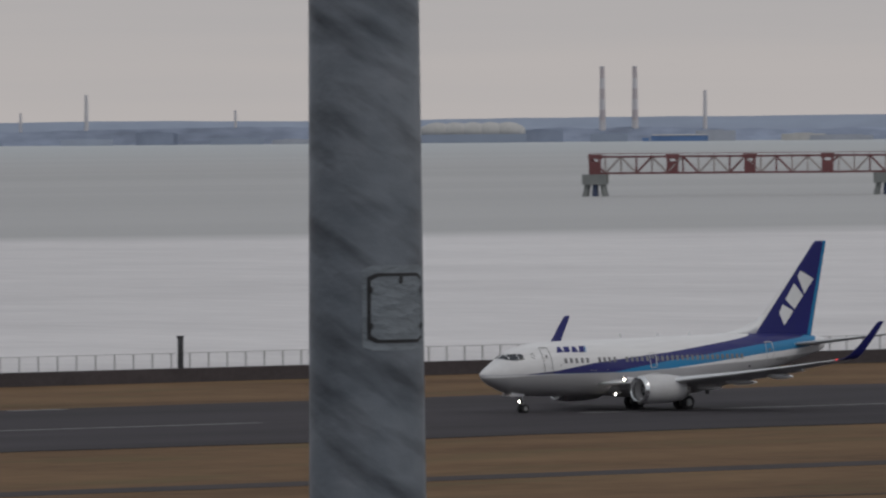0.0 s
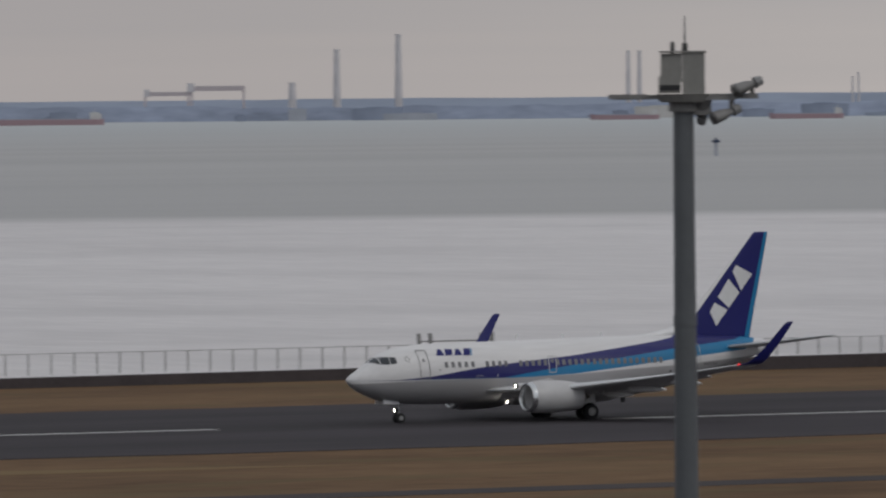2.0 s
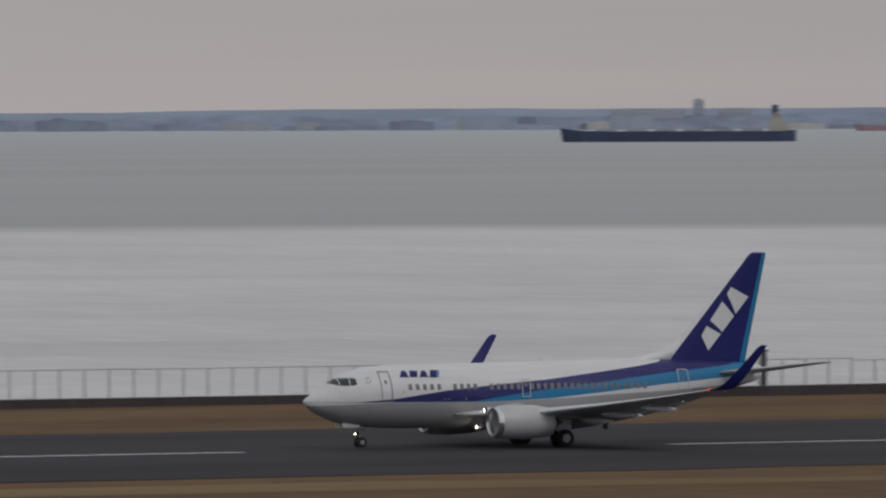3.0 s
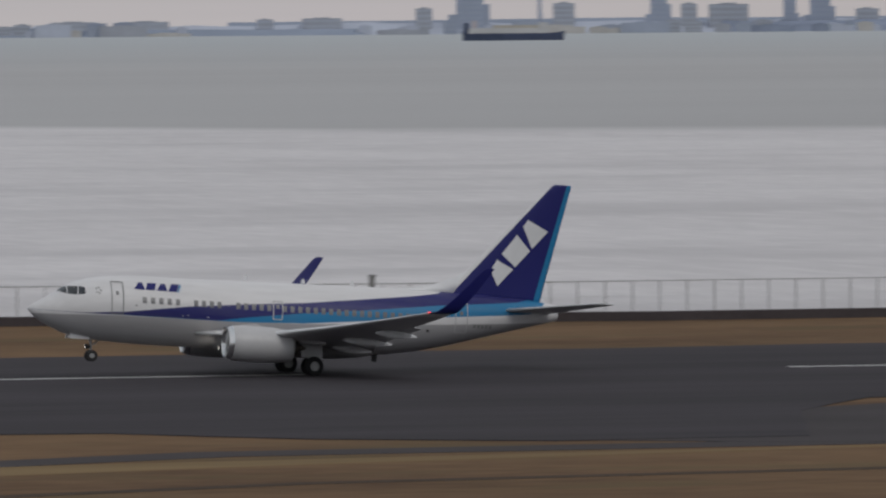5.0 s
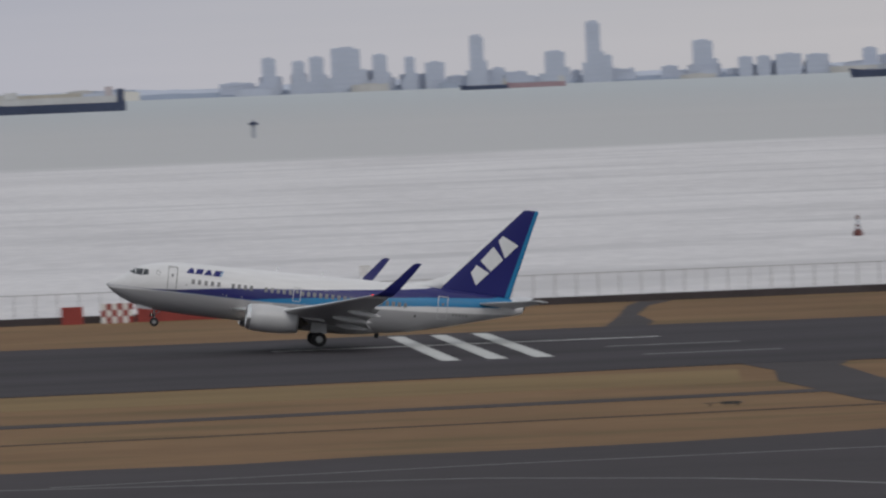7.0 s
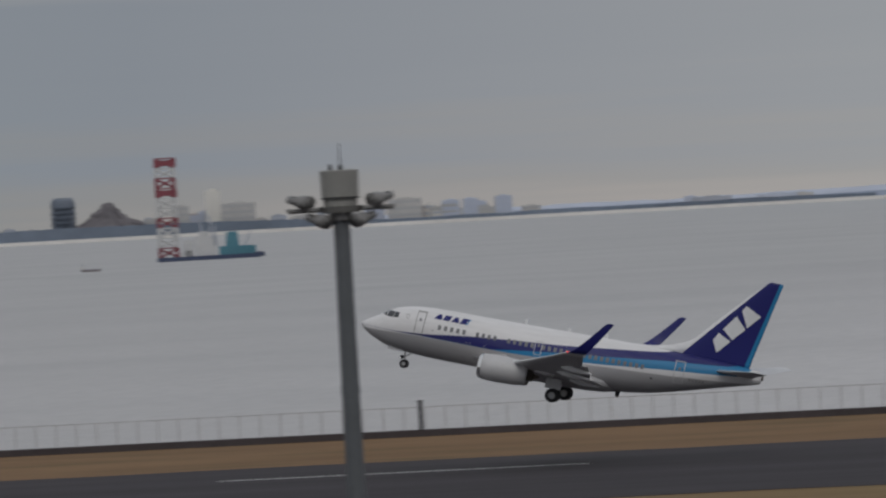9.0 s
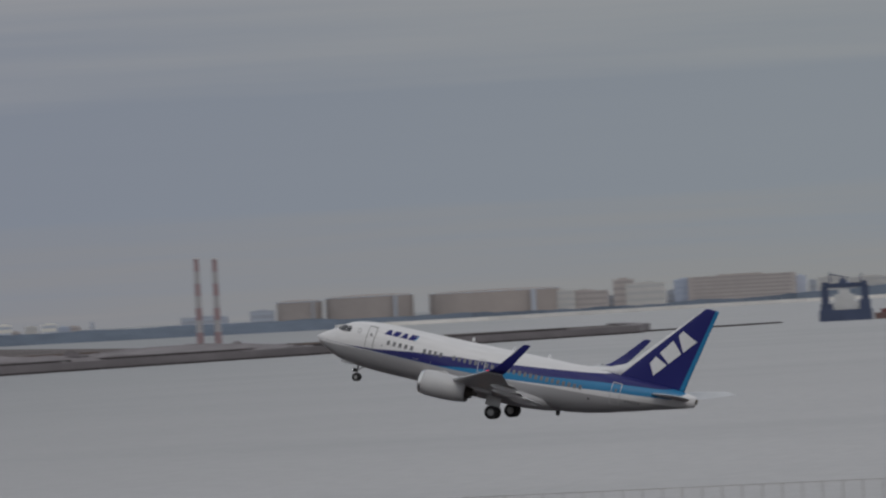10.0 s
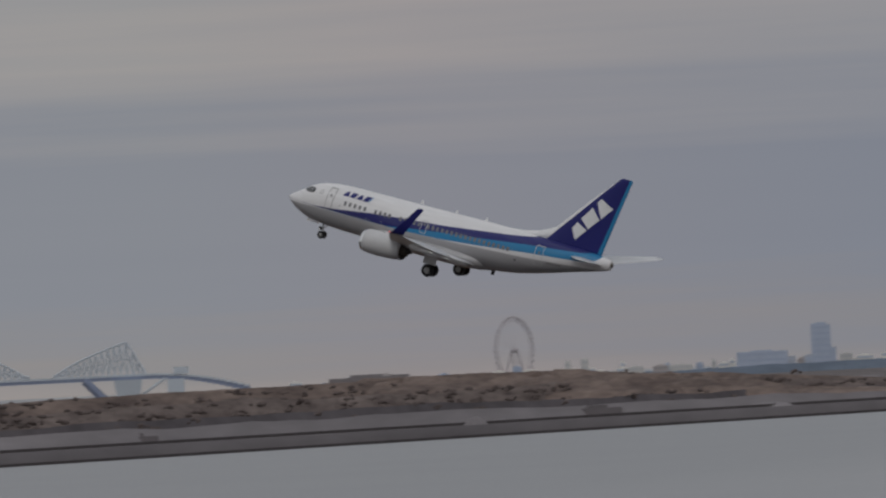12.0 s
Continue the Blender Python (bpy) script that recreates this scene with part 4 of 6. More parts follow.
wings, gears = {}, {}
for side in (-1, 1):
    bm = bmesh.new()
    rings = []
    for y in (1.2, 2.5, 4, 5.6, 7.5, 9.5, 11.5, 13.5, 15.5, 17.0):
        le, ch, z = wing_line(y)
        rings.append(wing_section(le, ch, side * y, z, .125 - .0022 * y, .02))
    loft(bm, rings)
    wing = part("wing", bm, WING, plane, "grey swept wing", True)
    wings[side] = wing
    # bright leading edge
    bm = bmesh.new()
    rings = []
    for y in (2.2, 5.6, 9.5, 13.5, 16.8):
        le, ch, z = wing_line(y)
        rings.append([(x + -.03, yy, zz) for x, yy, zz in wing_section(le, ch * .13 + .15, side * y, z + .01, .42 - .01 * y)])
    loft(bm, rings)
    part("leading_edge", bm, WING_EDGE, wing, "bare metal leading edge", True)
    # winglet, blended upward
    bm = bmesh.new()
    rings = []
    le, ch, z = wing_line(17.0)
    for y, z1, l1, c1 in ((17.0, z, le, ch), (17.35, z + .10, le + .32, ch * .95), (17.6, z + .40, le + .72, ch * .84), (17.85, z + 1.1, le + 1.40, ch * .70), (18.05, z + 1.9, le + 2.10, ch * .58), (18.2, z + 2.62, le + 2.72, ch * .46), (18.22, z + 2.74, le + 2.95, ch * .32)):
        rings.append(wing_section(l1, c1, side * y, z1, .09))
    loft(bm, rings)
    part("winglet", bm, NAVY_PAINT, wing, "navy blended winglet", True)
    part("navigation_lamp", rods(((le - .05 - GEAR, side * 16.9, z + .02), (le + .12 - GEAR, side * 17.0, z + .03), .06, .05, 8)), NAV_RED if side < 0 else GLASS, wing)
    # flaps set for take-off, and their fairings
    for y0, y1 in ((2.2, 5.4), (5.9, 12.2)):
        bm = bmesh.new()
        rings = []
        for y in (y0, (y0 + y1) / 2, y1):
            le, ch, z = wing_line(y)
            rings.append(wing_section(le + ch - .12, .13 * ch + .2, side * y, z - .05, .15, .16))
        loft(bm, rings)
        part("flap", bm, WING, wing, "flap lowered for take-off", True)
    for y, ln in ((3.0, 2.4), (6.9, 3.0), (10.6, 2.5)):
        le, ch, z = wing_line(y)
        s1 = le + ch
        bm = bmesh.new()
        rings = []
        for u, r in ((0, .04), (.15, .17), (.4, .24), (.7, .19), (.9, .1), (1, .03)):
            rings.append([(s1 - ln * .65 + ln * u - GEAR, side * (y + r * .7 * math.cos(t * math.pi / 6)), z - .26 - .12 * u + r * math.sin(t * math.pi / 6)) for t in range(12)])
        loft(bm, rings)
        part("flap_fairing", bm, GLOSS_WHITE, wing, "", True)
    # root strake with its landing lamp, and the retractable lamp under it
    bm = bmesh.new()
    loft(bm, [wing_section(l1, c1, side * y, z1, t1) for y, l1, c1, z1, t1 in ((1.5, 9.6, 6.0, 2.02, .075), (2.2, 10.6, 5.2, 2.06, .085), (2.9, 11.5, 4.4, 2.08, .09), (3.7, 12.4, 3.5, 2.10, .10))])
    part("wing_root_strake", bm, WING, wing, "", True)
    part("landing_lamp_housing", rods(((11.38 - GEAR, side * 2.62, 2.33), (12.0 - GEAR, side * 2.62, 2.3), .19, .19, 14)), WING, wing)
    lamp_in_tube(wing, 11.375, side * 2.62, 2.33, .15)
    part("landing_lamp_housing", rods(((11.4 - GEAR, side * 1.55, 1.26), (11.75 - GEAR, side * 1.5, 1.36), .15, .12, 12)), WING, wing)
    if side < 0:
        lamp_in_tube(wing, 11.395, side * 1.55, 1.26, .15)

    # engine
    ey, ez, es = side * 4.83, 1.62, 10.75
    outer = [(0, .86), (.06, .94), (.3, 1.03), (.9, 1.10), (1.8, 1.11), (2.9, 1.06), (3.8, .93), (3.98, .88)]
    inner = [(3.95, .84), (2.2, .80), (.9, .77), (.25, .79), (.04, .84)]
    bm = bmesh.new()
    loft(bm, [[(es + d - GEAR, ey + r * math.cos(t * math.pi / 16), ez + r * math.sin(t * math.pi / 16) * (1.0 if math.sin(t * math.pi / 16) > 0 else .93)) for t in range(32)] for d, r in outer[1:] + inner], cap=False)
    nac = part("engine", bm, NACELLE, plane, "pale grey engine nacelle under the wing", True)
    bm = bmesh.new()
    loft(bm, [[(es + d - GEAR, ey + r * math.cos(t * math.pi / 16), ez + r * math.sin(t * math.pi / 16) * (1.0 if math.sin(t * math.pi / 16) > 0 else .93)) for t in range(32)] for d, r in ((.35, .775), (.1, .81), (.0, .86), (-.02, .89), (.02, .935), (.14, .985), (.30, 1.04))], cap=False)
    part("intake_lip", bm, LIP, nac, "polished metal intake lip", True)
    part("fan_face", rods(((es + .95 - GEAR, ey, ez), (es + 1.05 - GEAR, ey, ez), .785, .785, 32)), DARK, nac, "dark fan disc")
    part("spinner", rods(((es + .5 - GEAR, ey, ez), (es + .95 - GEAR, ey, ez), .03, .24, 16)), STEEL, nac)
    for bl in range(12):
        a = bl * math.pi / 6
        part("fan_blade", rods(((es + .93 - GEAR, ey + .22 * math.cos(a), ez + .22 * math.sin(a)), (es + .93 - GEAR, ey + .76 * math.cos(a + .25), ez + .76 * math.sin(a + .25)), .035, .06, 4)), STEEL, nac)
    part("core_nozzle", rods(((es + 2.9 - GEAR, ey, ez - .02), (es + 4.35 - GEAR, ey, ez - .02), .66, .42, 24)), EXHAUST, nac, "heat-stained core nozzle", True)
    part("plug", rods(((es + 4.3 - GEAR, ey, ez - .02), (es + 4.85 - GEAR, ey, ez - .02), .28, .06, 16)), EXHAUST, nac, "", True)
    bm = bmesh.new()
    rings = []
    for s, w, z0, z1 in ((es + .95, .10, ez + 1.0, ez + 1.12), (es + 1.8, .20, ez + .85, ez + 1.22), (es + 3.2, .22, ez + .6, wing_line(4.83)[2] + .15), (es + 4.6, .2, ez + .32, wing_line(4.83)[2] + .1), (es + 6.0, .1, ez + .25, wing_line(4.83)[2] - .1)):
        rings.append([(s - GEAR, ey - w, z0), (s - GEAR, ey + w, z0), (s - GEAR, ey + w, z1), (s - GEAR, ey - w, z1)])
    loft(bm, rings)
    part("pylon", bm, NACELLE, nac)
    part("strake", boxes((es + .9 - GEAR, es + 1.7 - GEAR, ey - side * .85 - .015, ey - side * .85 + .015, ez + .72, ez + 1.0, .8)), NACELLE, nac)

    # tailplane
    bm = bmesh.new()
    loft(bm, [wing_section(28.3 + (y - .3) * .60, 3.2 - (y - .3) * .30, side * y, 4.42 + (y - .3) * .125, .10) for y in (.3, 2.5, 4.7, 6.6, 7.15)])
    part("tailplane", bm, WING, plane, "grey tailplane", True)

    # main gear
    gy = side * 2.86
    gear = part("main_gear_leg", rods(((16.1 - GEAR, side * 2.75, 2.0), (0, gy, .55), .16, .11, 12), ((0, gy - .62, .54), (0, gy + .62, .54), .08, .08, 10), ((-.9, side * 1.6, 1.6), (-.05, gy, 1.0), .06, .05, 8)), STEEL, plane)
    gears[side] = gear
    part("gear_door", boxes((-.75, .55, gy + side * .18 - .03, gy + side * .18 + .03, 1.05, 1.85, .9)), WING, gear)
    for o in (-.43, .43):
        bm = bmesh.new()
        prof = [(-.19, .30), (-.2, .46), (-.15, .545), (-.06, .565), (.06, .565), (.15, .545), (.2, .46), (.19, .30)]
        loft(bm, [[(r * math.cos(t * math.pi / 14), gy + o + d, .56 + r * math.sin(t * math.pi / 14)) for t in range(28)] for d, r in prof])
        tyre = part("tyre", bm, RUBBER, gear, "", True)
    part("hub", rods(((0, gy - .66, .56), (0, gy + .66, .56), .27, .27, 18)), HUB, gear)
    part("hub_cap", rods(((0, gy - .69, .56), (0, gy + .69, .56), .12, .12, 12)), STEEL, gear)

# fin with its dorsal fillet
FZ = [(4.9, 24.7, 31.05), (5.35, 25.2, 31.15), (6.0, 25.8, 31.27), (8.0, 27.6, 31.71), (10.0, 29.45, 32.14), (11.6, 30.98, 32.49), (12.0, 31.37, 32.58), (12.1, 31.62, 32.5)]
bm = bmesh.new()
rings = []
for z, le, te in FZ:
    ch = te - le
    ring = []
    for i in range(20):
        a = i / 10 * math.pi
        u = .5 + .5 * math.cos(a)
        th = .095 * (1.48 * math.sqrt(max(u, 0)) - .63 * u - 1.76 * u * u + 1.42 * u ** 3 - .51 * u ** 4) * ch * .9
        ring.append((le - GEAR + u * ch, th if a < math.pi else -th, z))
    rings.append(ring)
loft(bm, rings)
fin = part("fin", bm, FIN, plane, "navy fin with white leading and light blue trailing edge", True)
bm = bmesh.new()
loft(bm, [[(s - GEAR, w, 5.25), (s - GEAR, w * .4, zt), (s - GEAR, -w * .4, zt), (s - GEAR, -w, 5.25)] for s, zt, w in ((21.6, 5.37, .05), (23.2, 5.50, .12), (24.6, 5.80, .17), (25.8, 6.28, .2), (27.0, 7.0, .16))])
part("dorsal_fillet", bm, GLOSS_WHITE, fin, "white dorsal fillet", True)


def fin_y(s, z):
    le = 25.65 + (z - 5.35) * .865
    te = 31.15 + (z - 5.35) * .217
    u = (s - le) / (te - le)
    return .095 * (1.48 * math.sqrt(max(u, .01)) - .63 * u - 1.76 * u * u + 1.42 * u ** 3 - .51 * u ** 4) * (te - le) * .9


def fin_shape(corners, side, material):
    """A flat shape on the fin; u runs up along the leading edge, w aft from it."""
    bm = bmesh.new()
    n = 4
    grid = []
    for i in range(n + 1):
        row = []
        for j in range(n + 1):
            u, w = i / n, j / n
            a, b, c, d = corners
            p = [(a[k] * (1 - u) + b[k] * u) * (1 - w) + (d[k] * (1 - u) + c[k] * u) * w for k in (0, 1)]
            s, z = 27.0 + p[0] * .655 + p[1] * .755, 7.0 + p[0] * .755 - p[1] * .655
            row.append(bm.verts.new((s - GEAR, side * (fin_y(s, z) + .02), z)))
        grid.append(row)
    for i in range(n):
        for j in range(n):
            bm.faces.new((grid[i][j], grid[i + 1][j], grid[i + 1][j + 1], grid[i][j + 1]))
    part("brand_shape", bm, material, fin)


for side in (-1, 1):
    # the airline's mark as three plain white blocks along the leading edge
    fin_shape(((.05, 1.75), (1.45, 1.75), (1.05, .25), (.65, .25)), side, GLOSS_WHITE)
    fin_shape(((1.62, 1.75), (2.95, 1.75), (3.1, .25), (1.6, .25)), side, GLOSS_WHITE)
    fin_shape(((3.12, 1.75), (4.55, 1.75), (4.15, .25), (3.75, .25)), side, GLOSS_WHITE)

# nose gear
ng = part("nose_gear_leg", rods(((3.85 - GEAR, 0, 1.7), (3.98 - GEAR, 0, .36), .085, .07, 12), ((3.98 - GEAR, -.3, .35), (3.98 - GEAR, .3, .35), .05, .05, 8), ((4.75 - GEAR, 0, 1.55), (4.0 - GEAR, 0, .95), .04, .04, 8)), STEEL, plane)
for o in (-.21, .21):
    bm = bmesh.new()
    prof = [(-.09, .18), (-.1, .29), (-.06, .34), (.06, .34), (.1, .29), (.09, .18)]
    loft(bm, [[(3.98 - GEAR + r * math.cos(t * math.pi / 12), o + d, .345 + r * math.sin(t * math.pi / 12)) for t in range(24)] for d, r in prof])
    part("tyre", bm, RUBBER, ng, "", True)
part("hub", rods(((3.98 - GEAR, -.33, .345), (3.98 - GEAR, .33, .345), .15, .15, 16)), HUB, ng)
for o in (-.5, .5):
    part("nose_gear_door", boxes((2.5 - GEAR, 3.7 - GEAR, o - .02, o + .02, 1.28, 1.66, .95)), GLOSS_WHITE, ng)
part("taxi_lamp_housing", rods(((3.72 - GEAR, 0, .86), (3.9 - GEAR, 0, .86), .13, .1, 12)), DARK, ng)
lamp_in_tube(ng, 3.715, 0, .86, .12)


# ---- far shores: the haze of kilometres of damp air is painted into blue-grey surface colours ----
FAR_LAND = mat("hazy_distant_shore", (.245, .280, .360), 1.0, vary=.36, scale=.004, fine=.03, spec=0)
FAR_LAND2 = mat("haze_paled_land", (.285, .325, .405), 1.0, vary=.1, scale=.004, fine=.02, spec=0)
FAR_DARK = mat("haze_tinted_dark", (.135, .16, .20), 1.0, vary=.2, scale=.006, fine=.05, spec=0)
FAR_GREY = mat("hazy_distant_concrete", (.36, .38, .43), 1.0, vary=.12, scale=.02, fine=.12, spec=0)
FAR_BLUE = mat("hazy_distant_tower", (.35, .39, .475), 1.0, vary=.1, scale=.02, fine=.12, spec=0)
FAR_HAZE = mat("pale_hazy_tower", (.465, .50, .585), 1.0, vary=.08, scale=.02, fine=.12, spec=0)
FAR_WHITE = mat("haze_paled_white", (.47, .46, .45), 1.0, vary=.15, scale=.02, fine=.12, spec=0)
FAR_TAN = mat("haze_paled_tan", (.39, .355, .345), 1.0, vary=.12, scale=.02, fine=.1, spec=0)
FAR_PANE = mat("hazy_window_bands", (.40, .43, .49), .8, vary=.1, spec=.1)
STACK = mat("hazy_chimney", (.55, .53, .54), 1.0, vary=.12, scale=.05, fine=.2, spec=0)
STACK_RED = mat("haze_paled_red", (.47, .42, .43), 1.0, vary=.1, spec=0)
NEAR_STACK = mat("white_chimney_band", (.36, .35, .36), 1.0, vary=.1, spec=0)
NEAR_STACK_RED = mat("dull_red_chimney_band", (.29, .215, .225), 1.0, vary=.1, spec=0)
# window bands lie close to their wall tones, contrast painted out as haze
PANES = {"haze_paled_tan": mat("tan_shaded_window_bands", (.315, .295, .295), .8, vary=.1, spec=.1), "haze_paled_white": mat("grey_window_bands", (.41, .41, .415), .8, vary=.1, spec=.1),
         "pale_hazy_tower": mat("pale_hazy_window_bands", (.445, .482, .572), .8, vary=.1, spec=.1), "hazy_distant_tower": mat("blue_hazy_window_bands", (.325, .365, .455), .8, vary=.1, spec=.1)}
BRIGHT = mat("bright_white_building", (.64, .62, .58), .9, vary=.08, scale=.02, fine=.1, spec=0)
# lattice red is dulled, distance haze painted into it
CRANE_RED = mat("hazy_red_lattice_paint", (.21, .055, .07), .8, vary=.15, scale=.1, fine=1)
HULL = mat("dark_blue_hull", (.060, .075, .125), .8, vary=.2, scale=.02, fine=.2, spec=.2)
# tanker red is paled towards pink grey to paint in the haze
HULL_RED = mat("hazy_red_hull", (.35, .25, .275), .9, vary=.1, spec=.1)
DECKHOUSE = mat("cream_deckhouse", (.42, .39, .34), .8, vary=.12, scale=.05, fine=.3)
SHIP_WHITE = mat("white_ship_paint", (.50, .50, .50), .8, vary=.12, scale=.05, fine=.3)
TEAL = mat("teal_ship_paint", (.07, .19, .24), .8, vary=.15, scale=.05, fine=.3)
ROCK = mat("brown_rock", (.150, .136, .142), 1.0, vary=.2, scale=.02, fine=.1, spec=.05)
SCRUB = mat("brown_scrub_and_earth", (.135, .105, .100), 1.0, vary=.45, scale=.045, fine=.22, stretch=(1, .5, 2.6), second=(.245, .190, .165), spec=.05)
QUAY = mat("grey_quay_stone", (.215, .198, .205), .95, vary=.25, scale=.02, fine=.15, stretch=(1, .2, 1), spec=.1)
SAND = mat("pale_beach_strip", (.70, .68, .65), .95, vary=.12, scale=.01, fine=.08)
SEA_Z = -6.0
FILL = mat("grey_brown_fill", (.135, .118, .119), 1.0, vary=.42, scale=.025, fine=.14, stretch=(1, .35, 1), second=(.215, .192, .188), spec=.05)
PALE_ROAD = mat("pale_gravel_road", (.235, .220, .225), .95, vary=.25, scale=.02, fine=.15, stretch=(1, .2, 1), spec=.1)


def ridge(name, line, heights, depth, material, label, seed, rough=3.0, steps=14):
    """Land with an uneven skyline along a line of points on the water."""
    rng = random.Random(seed)
    bm = bmesh.new()
    front, top, back = [], [], []
    for i in range(len(line) - 1):
        for k in range(steps):
            u = k / steps
            x, y = (line[i][q] * (1 - u) + line[i + 1][q] * u for q in (0, 1))
            h = heights[i] * (1 - u) + heights[i + 1] * u + rough * (noise.noise((x * .004, y * .004, seed)) + .5 * noise.noise((x * .017, y * .017, seed + 7))) + rng.uniform(-.12, .12) * rough
            d = Vector((x, y)).normalized() * depth
            front.append(bm.verts.new((x, y, SEA_Z - 1)))
            top.append(bm.verts.new((x + d.x * .3, y + d.y * .3, max(h, SEA_Z + 1.2))))
            back.append(bm.verts.new((x + d.x, y + d.y, SEA_Z - 1)))
    for i in range(len(front) - 1):
        bm.faces.new((front[i], front[i + 1], top[i + 1], top[i]))
        bm.faces.new((top[i], top[i + 1], back[i + 1], back[i]))
        bm.faces.new((back[i], back[i + 1], front[i + 1], front[i]))
    bm.faces.new((front[0], top[0], back[0]))
    bm.faces.new((front[-1], back[-1], top[-1]))
    return setting(name, bm, material, label, "land")


def arc(a0, a1, r, n=12):
    return [(r * math.sin(radians(a0 + (a1 - a0) * i / n)), r * math.cos(radians(a0 + (a1 - a0) * i / n))) for i in range(n + 1)]


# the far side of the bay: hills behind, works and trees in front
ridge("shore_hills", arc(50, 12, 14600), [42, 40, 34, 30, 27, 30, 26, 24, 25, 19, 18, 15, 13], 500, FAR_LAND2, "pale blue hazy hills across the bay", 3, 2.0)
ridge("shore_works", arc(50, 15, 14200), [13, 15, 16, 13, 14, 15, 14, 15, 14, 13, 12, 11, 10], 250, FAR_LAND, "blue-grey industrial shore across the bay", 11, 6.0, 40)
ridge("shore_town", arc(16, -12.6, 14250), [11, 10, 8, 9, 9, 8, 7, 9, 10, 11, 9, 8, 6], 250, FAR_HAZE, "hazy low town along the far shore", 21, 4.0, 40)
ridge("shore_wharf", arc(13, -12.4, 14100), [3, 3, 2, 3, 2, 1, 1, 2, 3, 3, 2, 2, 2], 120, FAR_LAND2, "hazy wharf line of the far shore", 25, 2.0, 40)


def face_deck(x, y):
    return -math.degrees(math.atan2(x, y))


def chimney(x, y, w, top, banded=False):
    h = top - SEA_Z
    t = thing("chimney", "slender hazy %schimney on the far shore" % ("red and white " if banded else "grey "), "chimney", x, y, SEA_Z, 0, "far chimneys")
    # farther stacks take the paler pair, their haze painted into the colour
    pale, red = (NEAR_STACK, NEAR_STACK_RED) if y < 9000 else (STACK, STACK_RED)
    n = 7
    for i in range(n):
        z0, z1 = h * i / n, h * (i + 1) / n
        k0, k1 = 1.25 - .45 * i / n, 1.25 - .45 * (i + 1) / n
        part("stack_section", rods(((0, 0, z0), (0, 0, z1), w / 2 * k0, w / 2 * k1, 10)), red if banded and i % 2 == 0 else pale, t)
    part("rim", rods(((0, 0, h), (0, 0, h + w * .25), w / 2 * .9, w / 2 * .9, 10)), STACK, t)


for x, y, w, top in [(8372, 11558, 5.7, 65), (8544, 11430, 4.1, 42), (8959, 11103, 8.1, 100), (8995, 11073, 8.1, 100), (9072, 11008, 5.7, 65),
                     (8026, 11805, 4.9, 48), (8102, 11752, 4.1, 51), (7752, 11989, 4.9, 69), (7862, 11916, 4.9, 60), (7854, 11922, 7.3, 46), (7874, 11908, 7.3, 47),
                     (7944, 11861, 4.9, 65), (7958, 11851, 4.9, 41)]:
    chimney(x, y, w, top, top > 90 and x > 8900)
for x, y, w, top in [(7836, 11934, 4.1, 73), (7601, 12086, 3.3, 56), (7594, 12091, 3.3, 50), (7320, 12261, 6.5, 89), (7334, 12253, 6.5, 89),
                     (6958, 12473, 9.8, 94), (7035, 12429, 9.8, 115), (6902, 12505, 11.4, 46), (7673, 12041, 8.1, 36), (8300, 11620, 4, 40), (8700, 11330, 6, 38)]:
    chimney(x, y, w, top)
for x, y, w, top in [(-2604, 7564, 5.0, 64), (-2590, 7569, 5.0, 63)]:
    chimney(x, y, w, top, True)


def tower_block(x, y, w, top, material, label, deep=.6, floors=None, name="tower_block", base=SEA_Z):
    """A building with its bands of windows, plinth and roof house."""
    h = top - base
    t = thing(name, label, "building", x, y, base, face_deck(x, y), "far buildings")
    d = w * deep
    wall = part("wall", boxes((-w / 2, w / 2, -d / 2, d / 2, 0, h)), material, t)
    if h > 14 and name not in ("shed", "white_tower"):
        nf = floors or max(3, int(h / 7))
        for i in range(nf):
            z = h * (i + .35) / nf
            part("window_band", boxes((-w * .46, w * .46, -d / 2 - .3, -d / 2, z, z + h / nf * .42)), PANES.get(material.name, FAR_PANE), wall)
    if h > 45 and name in ("tower_block", "city_block"):
        part("crown", boxes((-w * .46, w * .3, -d * .4, d * .4, h, h * 1.03), (-w * .2, w * .26, -d * .3, d * .3, h * 1.03, h * 1.05)), material, t)
        part("podium", boxes((-w * .8, -w * .5, -d * .4, d * .4, 0, h * .34), (w * .5, w * .74, -d * .3, d * .3, 0, h * .52)), material, t)
        return t
    part("roof_house", boxes((-w * .22, w * .2, -d * .25, d * .25, h, h + max(1.2, h * .045))), material, t)
    return t


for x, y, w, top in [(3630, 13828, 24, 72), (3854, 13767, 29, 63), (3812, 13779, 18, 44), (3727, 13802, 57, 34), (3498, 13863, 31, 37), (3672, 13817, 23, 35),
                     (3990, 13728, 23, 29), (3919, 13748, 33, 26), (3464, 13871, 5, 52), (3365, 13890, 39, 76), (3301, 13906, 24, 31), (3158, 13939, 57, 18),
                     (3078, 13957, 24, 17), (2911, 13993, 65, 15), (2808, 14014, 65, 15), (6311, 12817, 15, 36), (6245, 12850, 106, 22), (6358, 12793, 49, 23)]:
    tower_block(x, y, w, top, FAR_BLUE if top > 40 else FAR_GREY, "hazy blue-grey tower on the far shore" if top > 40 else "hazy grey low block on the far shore")
